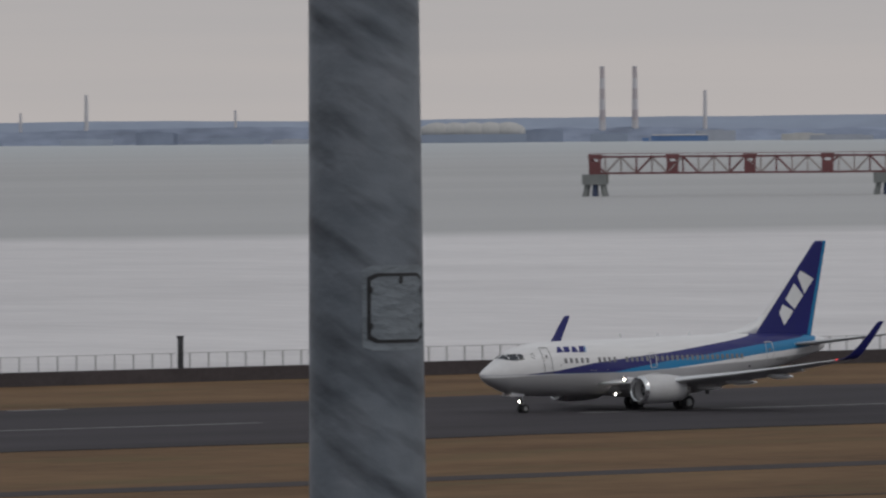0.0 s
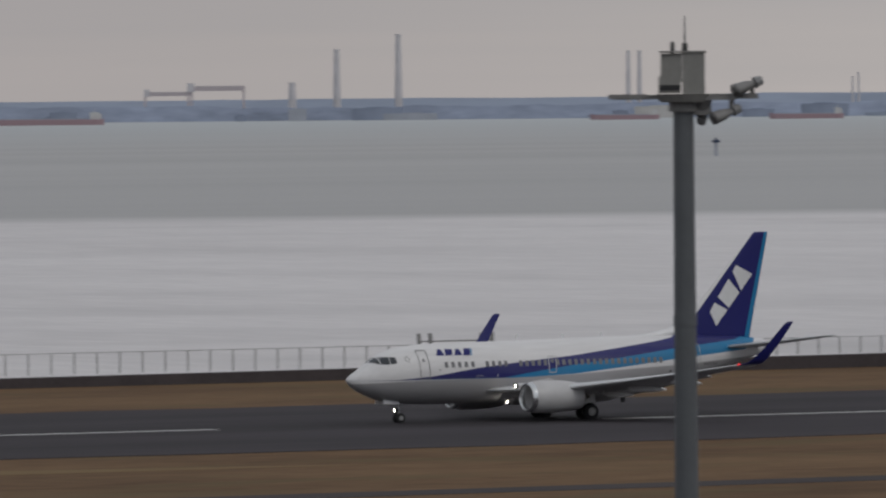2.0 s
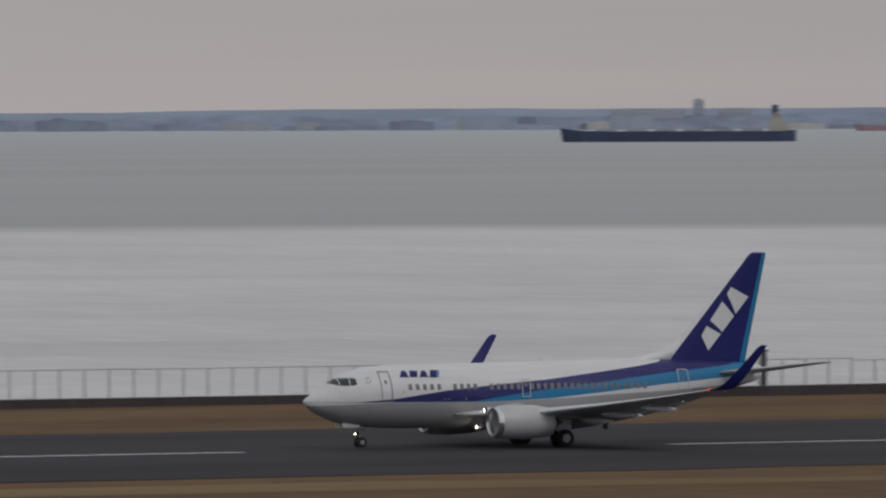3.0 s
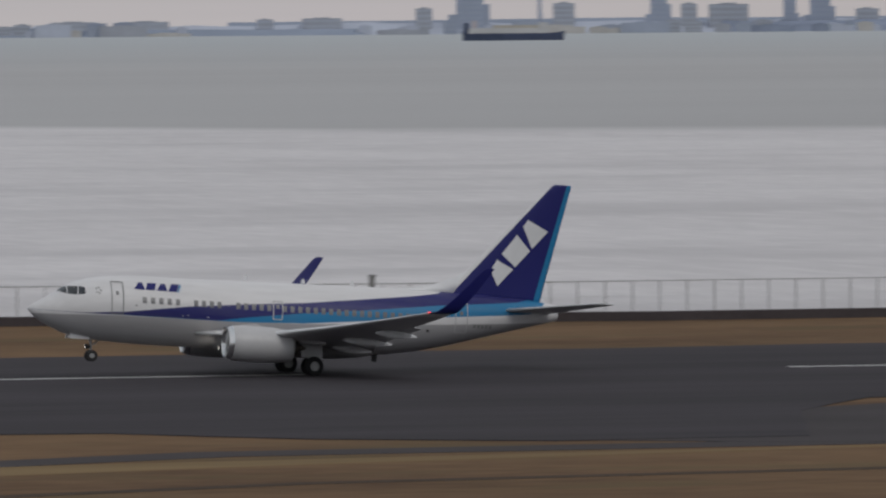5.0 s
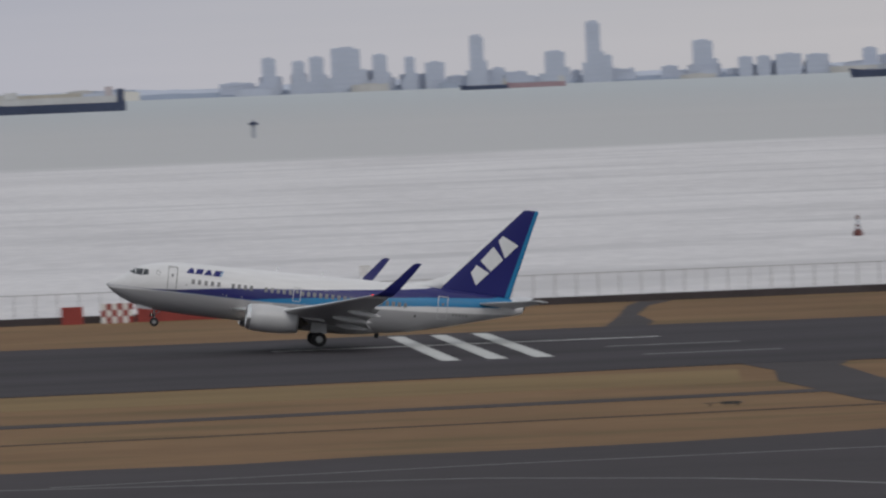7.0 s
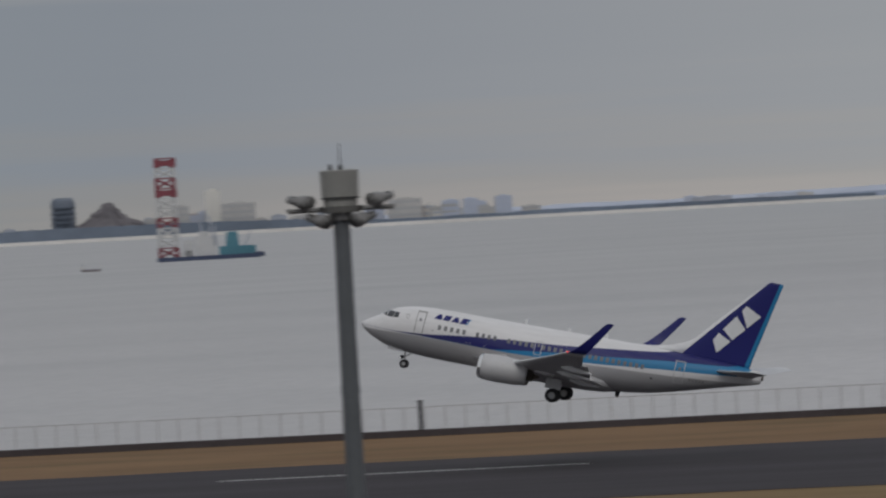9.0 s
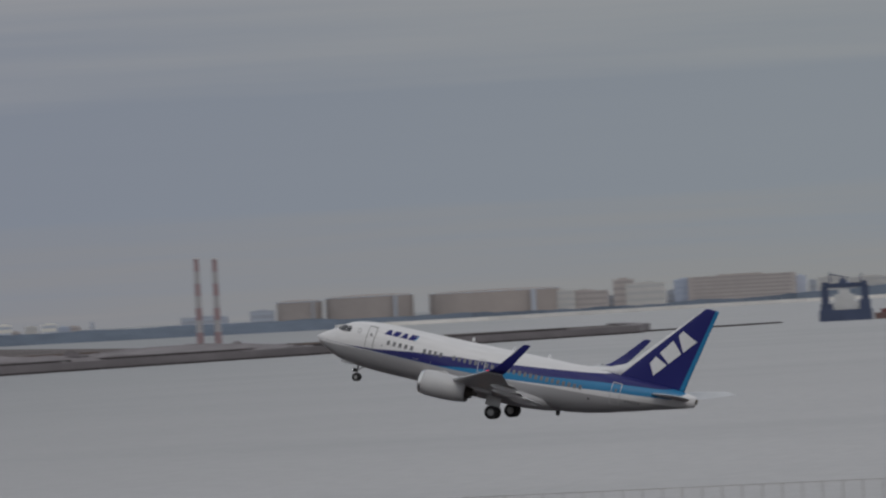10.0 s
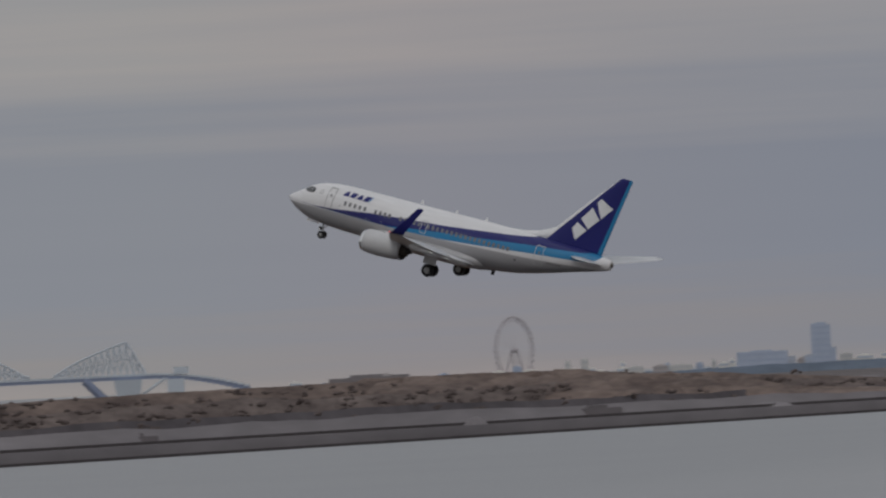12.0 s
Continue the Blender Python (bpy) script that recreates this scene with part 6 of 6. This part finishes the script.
# ---- reclaimed land with its long quay ----
EDGE = -1700
setting("landfill", slab([(EDGE - 6, 2300), (EDGE - 6, 5765), (-1880, 6320), (-2020, 5900), (-2420, 6800), (-3700, 9700), (-4700, 9700), (-6000, 9000), (-5600, 2300)], -8, -2.2), FILL, "reclaimed ground of brown earth and dry scrub", "ground")
setting("quay_foot", slab([(EDGE + 3, 2300), (EDGE + 3, 5765), (EDGE, 5765), (EDGE, 2300)], -8, -5.0), CONCRETE_DARK, "dark wet foot of the stone quay", "wall")
setting("quay_wall", slab([(EDGE, 2300), (EDGE, 5765), (EDGE - 7, 5765), (EDGE - 7, 2300)], -8, -1.2), QUAY, "long grey stone quay along the water", "wall")
setting("quay_inner_wall", slab([(EDGE - 46, 2300), (EDGE - 46, 5765), (EDGE - 50, 5765), (EDGE - 50, 2300)], -2.2, -.6), CONCRETE_DARK, "dark inner wall behind the quay road", "wall")
setting("quay_road", slab([(EDGE - 8, 2300), (EDGE - 8, 5765), (EDGE - 45, 5765), (EDGE - 45, 2300)], -2.2, -2.1), PALE_ROAD, "pale road along the quay", "road")
setting("breakwater", strip([(EDGE - 5, 5760), (-1765, 5990), (-1880, 6320)], 12, -8, -1.0), QUAY, "grey stone breakwater arm", "breakwater")
setting("low_breakwater", strip([(EDGE - 4, 5690), (-1733, 5866), (-1722, 6000), (-1709, 6114)], 6, -8, -5.0), CONCRETE_DARK, "low dark rubble breakwater", "breakwater")
rg = random.Random(12)


def mound(x, y, lx, ly, h, material, label, seed):
    bm = bmesh.new()
    n = 44
    rings = []
    for z, k in ((-1, 1.0), (.2 * h, .93), (.28 * h, .84), (.5 * h, .74), (.58 * h, .63), (.8 * h, .5), (.86 * h, .36), (.97 * h, .2), (h, .06)):
        rings.append([(k * lx * math.cos(t * 2 * math.pi / n) * (1 + .25 * noise.noise((t * .7, seed, k))), k * ly * math.sin(t * 2 * math.pi / n) * (1 + .25 * noise.noise((t * .7, seed + 5, k))), z + (.16 * h * noise.noise((t * .5, seed + 9, k * 3)) + .09 * h * noise.noise((t * 1.7, seed + 2, k * 9)) if 0 < k < 1 else 0)) for t in range(n)])
    loft(bm, rings)
    t = obj("earth_mound", bm, material)
    t.matrix_basis = at(x, y, -2.2)
    tagged(t, label, "mound", "earth mounds", "structure")


for i, (x, y, lx, ly, h) in enumerate([(-2134, 3733, 90, 70, 13), (-2040, 3785, 80, 70, 15), (-1975, 3817, 90, 70, 19), (-1920, 3845, 90, 70, 18.5), (-1870, 3880, 70, 60, 15), (-2250, 3650, 90, 70, 14),
                                       (-1850, 3905, 120, 60, 7), (-2100, 4600, 160, 80, 8), (-1960, 4700, 160, 80, 7), (-1860, 4860, 120, 90, 8), (-1800, 5200, 70, 120, 5)]):
    mound(x, y, lx, ly, h, SCRUB if y < 4300 else QUAY, "brown earth mound with dry scrub" if y < 4300 else "grey rubble mound", i * 3.1)
# long low berms and tracks that run along the reclaimed land
for i, (d, w, h, m) in enumerate(((62, 10, .7, QUAY), (90, 14, 1.0, ROCK), (120, 10, 1.5, SCRUB), (160, 16, 1.2, QUAY), (210, 12, 2.2, ROCK), (270, 18, 2.6, SCRUB), (340, 14, 3.4, QUAY), (430, 20, 4.2, ROCK))):
    for k in range(3):
        y0 = 2600 + 1250 * k + rg.uniform(0, 350)
        line = [(EDGE - d + 6 * noise.noise((y * .004, i, k)), y) for y in [min(y0 + 60 * q, 5500 + q) for q in range(int(rg.uniform(9, 19)))]]
        setting("earth_berm", strip(line, w, -2.3, -2.2 + h), m, "long low earth berm on the reclaimed land", "berm")
for i in range(60):
    y = rg.uniform(2700, 5500)
    d = rg.uniform(15, 260)
    x = EDGE - d
    w, h = rg.uniform(6, 26), rg.uniform(1.5, 5.5)
    kind_ = rg.choice(("shed", "heap", "heap", "stack"))
    if kind_ == "heap":
        mound(x, y, w * .8, w * .6, h, rg.choice((ROCK, QUAY, QUAY)), "low heap of earth and rubble", i * 1.7)
    else:
        tower_block(x, y, w, -2.2 + h, rg.choice((FAR_WHITE, QUAY, QUAY, ROCK, FAR_BLUE) if y > 4300 else (QUAY, ROCK)), "small grey yard building on the reclaimed land", .5, None, "yard_shed", -2.2)

# site huts, tanks and vehicles grouped in the working yard
for i in range(18):
    y, d = 4020 + 15 * i + rg.uniform(-6, 6), rg.uniform(75, 150)
    tower_block(EDGE - d, y, rg.uniform(3, 9), -2.2 + rg.uniform(2.5, 6.5), rg.choice((FAR_WHITE, BRIGHT, FAR_BLUE, HULL, QUAY)), "small site hut in the working yard", .6, None, "site_hut", -2.2)

# rubble banks between the quay and the mounds
ridge("rubble_bank", [(EDGE - 56, y) for y in range(2500, 5301, 200)], [3.4, 3.8, 3.2, 3.6, 4.0, 3.5, 3.0, 2.6, 1.6, .8, .4, .2, 0, -.5, -1], 60, QUAY, "grey rubble bank behind the quay road", 51, 1.8, 12)
# second bank, darker than the rubble bank before it
ridge("dark_bank", [(EDGE - 120, y) for y in range(2500, 5301, 200)], [5.5, 6, 6.4, 5.8, 6.2, 6.6, 5.6, 4.4, 3.2, 2.4, 1.8, 1.5, 1, .5, 0], 60, mat("dark_bank_earth", (.105, .094, .100), 1.0, vary=.3, scale=.02, fine=.1, spec=.05), "dark bank of earth and rubble", 57, 2.2, 12)

# lumps of broken stone strewn over the fill, and strips of pale gravel between them
rl = random.Random(44)
bm = bmesh.new()
for i in range(900):
    y, d = rl.uniform(2700, 5650), rl.uniform(62, 250)
    w, h = rl.uniform(1.2, 6), rl.uniform(.5, 2.4)
    box(bm, EDGE - d - w / 2, EDGE - d + w / 2, y - w, y + w, -2.3, -2.2 + h, rl.uniform(.4, .8))
tagged(setting("rubble", bm, mat("broken_stone", (.165, .150, .155), 1.0, vary=.5, scale=.02, fine=.2, second=(.30, .275, .275), spec=.05), "strewn lumps of broken grey stone", "rubble"), kind="stuff")
for i in range(26):
    y, d, ln = rl.uniform(2800, 5200), rl.uniform(52, 260), rl.uniform(60, 320)
    x = EDGE - d
    setting("gravel_strip", slab([(x, y), (x + 4, y + ln * .4), (x, y + ln), (x - rl.uniform(5, 14), y + ln * .6)], -2.2, -1.9 + .006 * d), PALE_ROAD if i % 3 else ROCK, "strip of pale gravel on the reclaimed land", "gravel")

# the long scrub-covered bank that makes the land's skyline
ridge("scrub_bank", [(EDGE - 260, y) for y in (3100, 3340, 3430, 3536, 3630, 3700, 3815, 3930, 4030, 4110, 4300, 4700)], [15, 15.4, 15.6, 15.9, 16.3, 17.0, 17.3, 17.2, 14.8, 13.2, 6, 2], 160, SCRUB, "high bank of brown earth and dry scrub", 63, 1.1, 30)
ridge("earth_slope", [(EDGE - 185, y) for y in (2900, 3100, 3200, 3300, 3420, 3540, 3660, 3800, 3950, 4100, 4400)], [9.5, 10.5, 11.5, 10.2, 11.8, 12.4, 11.0, 12.2, 10.0, 7.0, 3.0], 120, mat("dull_brown_slope", (.150, .118, .112), 1.0, vary=.45, scale=.05, fine=.25, stretch=(1, .5, 2.2), second=(.225, .185, .170), spec=.05), "lower slope of brown earth and gravel", 67, 2.6, 30)
# clumps of dark bushes on the banks
BUSH = mat("dark_scrub_bush", (.122, .099, .093), 1.0, vary=.35, scale=.1, fine=.6, spec=0)
rb = random.Random(31)
bm = bmesh.new()
for i in range(520):
    y = rb.uniform(3120, 4060)
    level = rb.choice((0, 1, 1, 2))
    x, z = ((EDGE - 120, 4.0), (EDGE - 187, 8.5), (EDGE - 262, 13.0))[level]
    x, z = x - rb.uniform(0, 30), z + rb.uniform(-2.5, 3.0)
    for k in range(rb.randint(2, 5)):
        px, pz, r = y + rb.uniform(-5, 5), z + rb.uniform(-.6, .8), rb.uniform(.35, 1.05)
        loft(bm, [[(x + r * q * math.cos(t * math.pi / 3), px + 2.6 * r * q * math.sin(t * math.pi / 3) * rb.uniform(.8, 1.2), pz + r * h) for t in range(6)] for q, h in ((.5, -.8), (1, -.2), (.8, .4), (.25, .85))])
tagged(setting("scrub_bushes", bm, BUSH, "clumps of dark dry bushes on the banks", "bushes"), kind="stuff")
# a low white shed roof and a pale track on the skyline
for x, y, w, h in ((EDGE - 300, 3830, 34, 1.5), (EDGE - 300, 3862, 20, .9)):
    tower_block(x, y, w, 17.2 + h, QUAY, "long low grey shed on the bank", .2, None, "bank_shed", 12)

# the city behind it, haze painted into its wall and tree colours
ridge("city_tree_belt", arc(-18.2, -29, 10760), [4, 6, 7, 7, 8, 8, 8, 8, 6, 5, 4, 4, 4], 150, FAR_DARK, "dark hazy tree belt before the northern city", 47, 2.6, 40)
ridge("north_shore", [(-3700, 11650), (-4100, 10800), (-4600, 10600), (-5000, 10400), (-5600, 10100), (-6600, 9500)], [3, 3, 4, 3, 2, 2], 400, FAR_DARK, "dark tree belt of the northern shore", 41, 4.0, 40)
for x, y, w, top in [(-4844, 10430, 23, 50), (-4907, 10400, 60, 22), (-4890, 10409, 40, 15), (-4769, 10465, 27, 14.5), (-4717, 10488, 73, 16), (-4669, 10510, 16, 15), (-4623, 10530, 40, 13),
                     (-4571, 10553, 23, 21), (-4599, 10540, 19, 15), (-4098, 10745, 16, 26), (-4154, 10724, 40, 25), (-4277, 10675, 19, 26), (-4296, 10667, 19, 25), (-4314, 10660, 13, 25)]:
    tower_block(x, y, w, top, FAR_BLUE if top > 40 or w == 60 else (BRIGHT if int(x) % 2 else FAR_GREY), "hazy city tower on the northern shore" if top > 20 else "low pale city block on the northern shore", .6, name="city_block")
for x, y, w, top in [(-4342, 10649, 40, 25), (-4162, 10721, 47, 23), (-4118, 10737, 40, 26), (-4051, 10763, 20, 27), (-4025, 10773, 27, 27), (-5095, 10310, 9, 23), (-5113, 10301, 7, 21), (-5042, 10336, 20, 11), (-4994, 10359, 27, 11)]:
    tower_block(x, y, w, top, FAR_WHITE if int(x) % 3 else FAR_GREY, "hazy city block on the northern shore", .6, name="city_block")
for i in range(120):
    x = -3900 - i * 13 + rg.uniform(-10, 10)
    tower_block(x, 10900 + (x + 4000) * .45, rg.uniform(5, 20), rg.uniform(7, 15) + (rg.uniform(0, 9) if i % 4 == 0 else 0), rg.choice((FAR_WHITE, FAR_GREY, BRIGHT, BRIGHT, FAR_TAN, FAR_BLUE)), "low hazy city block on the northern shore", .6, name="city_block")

# ferris wheel
wheel = thing("ferris_wheel", "large pale ferris wheel standing on the northern shore", "ferris wheel", -5393, 10720, SEA_Z, 82)
HY, HR = 44.0, 40.0
# wheel steel is lightened, distance haze painted into its colour
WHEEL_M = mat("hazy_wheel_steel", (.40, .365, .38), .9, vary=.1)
N = 36
for sy in (-2.0, 2.0):
    rim = bmesh.new()
    for i in range(N):
        a, b = 2 * math.pi * i / N, 2 * math.pi * (i + 1) / N
        for r in (HR, HR - 3.2):
            rod(rim, (r * math.cos(a), sy, HY + r * math.sin(a)), (r * math.cos(b), sy, HY + r * math.sin(b)), .34, .34, 5)
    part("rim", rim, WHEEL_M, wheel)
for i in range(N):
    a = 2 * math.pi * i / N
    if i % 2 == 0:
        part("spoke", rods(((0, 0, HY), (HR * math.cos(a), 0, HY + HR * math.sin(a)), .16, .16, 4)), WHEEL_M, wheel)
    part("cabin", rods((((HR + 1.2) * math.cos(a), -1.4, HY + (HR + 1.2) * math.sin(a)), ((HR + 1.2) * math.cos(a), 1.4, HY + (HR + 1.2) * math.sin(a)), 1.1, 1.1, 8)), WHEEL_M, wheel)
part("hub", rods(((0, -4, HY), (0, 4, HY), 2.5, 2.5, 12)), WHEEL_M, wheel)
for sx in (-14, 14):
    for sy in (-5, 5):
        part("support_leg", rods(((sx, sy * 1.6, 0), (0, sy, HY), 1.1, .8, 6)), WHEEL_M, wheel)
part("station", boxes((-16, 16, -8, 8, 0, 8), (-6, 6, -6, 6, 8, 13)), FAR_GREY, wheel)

# the steel truss bridge over the channel
bridge = thing("truss_bridge", "long pale blue-grey steel truss road bridge", "bridge", -3742, 6730, SEA_Z, 29)
# haze is painted into the pale steel; members under the deck are darker
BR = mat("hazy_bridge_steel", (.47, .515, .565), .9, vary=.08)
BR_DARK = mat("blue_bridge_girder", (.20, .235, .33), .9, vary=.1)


def deck_z(x):
    return 33.5 - max(0, x - 30) ** 2 * .0019 - max(0, -x - 120) ** 2 * .0012


def crown_z(x):
    """The top of the truss: two humps over the piers."""
    for left, peak, right, rise in ((-41, 14, 26, 24), (-170, -108, -67, 22)):
        if left < x <= peak:
            return deck_z(x) + 2 + rise * ((x - left) / (peak - left)) ** .72
        if peak < x < right:
            return deck_z(x) + 2 + rise * (1 - (x - peak) / (right - peak)) ** .8
    return deck_z(x) + 2


xs = [-260 + 4.8 * i for i in range(78)]
for x0, x1 in zip(xs, xs[1:]):
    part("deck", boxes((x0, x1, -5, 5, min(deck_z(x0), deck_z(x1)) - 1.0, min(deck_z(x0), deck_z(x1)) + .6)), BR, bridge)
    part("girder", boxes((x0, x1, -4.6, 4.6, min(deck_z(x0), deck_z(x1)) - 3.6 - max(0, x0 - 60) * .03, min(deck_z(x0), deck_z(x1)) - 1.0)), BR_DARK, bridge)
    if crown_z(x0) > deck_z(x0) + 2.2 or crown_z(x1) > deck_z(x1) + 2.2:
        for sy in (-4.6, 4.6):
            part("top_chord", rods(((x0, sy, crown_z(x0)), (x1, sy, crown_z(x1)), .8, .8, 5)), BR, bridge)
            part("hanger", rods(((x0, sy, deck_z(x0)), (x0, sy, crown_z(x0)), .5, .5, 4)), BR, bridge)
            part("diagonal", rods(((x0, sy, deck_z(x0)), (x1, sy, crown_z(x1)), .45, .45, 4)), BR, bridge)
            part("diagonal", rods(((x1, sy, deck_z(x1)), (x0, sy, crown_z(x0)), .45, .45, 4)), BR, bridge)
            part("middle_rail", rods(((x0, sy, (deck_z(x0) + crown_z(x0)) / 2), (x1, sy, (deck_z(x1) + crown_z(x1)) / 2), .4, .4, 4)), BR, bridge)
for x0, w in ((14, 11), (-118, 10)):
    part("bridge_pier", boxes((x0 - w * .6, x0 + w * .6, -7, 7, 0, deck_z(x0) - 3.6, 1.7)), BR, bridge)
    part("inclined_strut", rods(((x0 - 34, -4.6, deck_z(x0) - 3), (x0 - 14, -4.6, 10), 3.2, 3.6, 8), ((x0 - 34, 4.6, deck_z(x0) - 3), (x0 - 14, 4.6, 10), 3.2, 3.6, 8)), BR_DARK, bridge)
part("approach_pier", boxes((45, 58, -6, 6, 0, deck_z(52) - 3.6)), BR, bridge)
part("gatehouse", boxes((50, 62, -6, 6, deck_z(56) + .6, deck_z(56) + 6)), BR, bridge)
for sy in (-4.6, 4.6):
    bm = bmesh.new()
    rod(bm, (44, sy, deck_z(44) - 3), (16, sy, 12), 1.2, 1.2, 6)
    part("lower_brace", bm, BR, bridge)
setting("bridge_causeway", slab([(-3650, 6775), (-3590, 6800), (-3400, 6900), (-3390, 6930), (-3600, 6850)], -8, 8), FAR_DARK, "dark hazy causeway at the bridge's end", "land")


# ---- what moves ----
def motions():
    rows = [(0.0, 481.67, 0.0, -0.05, -0.81), (0.5, 450.64, 0.0, 0.0, -0.13), (1.0, 417.09, 0.0, 0.02, 0.41), (1.5, 385.62, 0.0, 0.07, 0.65), (2.0, 351.60, 0.0, 0.08, 0.81),
            (2.5, 319.71, 0.0, 0.20, 1.18), (2.7, 306.38, 0.0, 0.27, 1.40), (4.3, 195.90, 0.0, 2.78, 2.67), (4.5, 181.46, 0.0, 3.23, 2.62), (5.0, 145.81, 0.0, 4.40, 2.78),
            (5.5, 109.95, 0.0, 5.51, 3.67), (6.0, 73.96, 0.0, 6.85, 3.97), (6.5, 38.11, 0.12, 7.71, 3.78), (7.0, 0.33, 0.44, 8.75, 3.26), (7.5, -35.80, 1.03, 9.86, 2.67)]
    rows += [(7.7, -50.45, 1.32, 10.31, 2.39), (9.3, -178.55, 6.84, 14.44, 1.56), (9.5, -194.76, 8.07, 14.82, 1.41), (10.0, -234.89, 11.61, 15.32, 0.93), (10.5, -272.05, 15.65, 15.35, 0.31),
             (11.0, -311.51, 20.16, 15.25, -0.38), (11.5, -348.03, 24.39, 15.88, -0.97), (12.0, -386.72, 29.40, 16.70, -1.40)]
    # the run follows the centre line, seen on the same bearings from the deck
    run = []
    for t, x, z, pitch, yaw in rows:
        k = min(1, max(0, (t - 5) / 1.5))
        ex, ey = NEAR_DECK[0] * (1 - k), NEAR_DECK[1] * (1 - k)
        x = ex + (x - ex) * (centre_y(x) - ey) / (756.1 - ey)
        run.append((t, pose(x * S, centre_y(x) * S, z * S, 0, pitch, yaw)))
    walk(plane, run)
    # the wings bend upward as they take the load, and the gear legs stretch when the wheels leave the ground
    for side, wing in wings.items():
        flex = []
        for t, lift in ((0.0, 0.0), (2.7, 0.2), (4.3, 1.3), (5.5, 1.8), (7.0, 2.5), (7.7, 2.8), (9.5, 3.3), (12.0, 2.9)):
            lift *= 1.0 if side < 0 else .7
            a = radians(lift * side)
            y0, z0 = 1.6 * side, 1.9
            flex.append((t, pose(0, y0 - y0 * math.cos(a) + z0 * math.sin(a), z0 - y0 * math.sin(a) - z0 * math.cos(a), lift * side)))
        walk(wing, flex)
    for gear in gears.values():
        walk(gear, [(t, pose(0, 0, z)) for t, z in ((0.0, 0.0), (5.5, 0.0), (6.5, -.06), (7.5, -.16), (9.3, -.24), (12.0, -.24))])


motions()
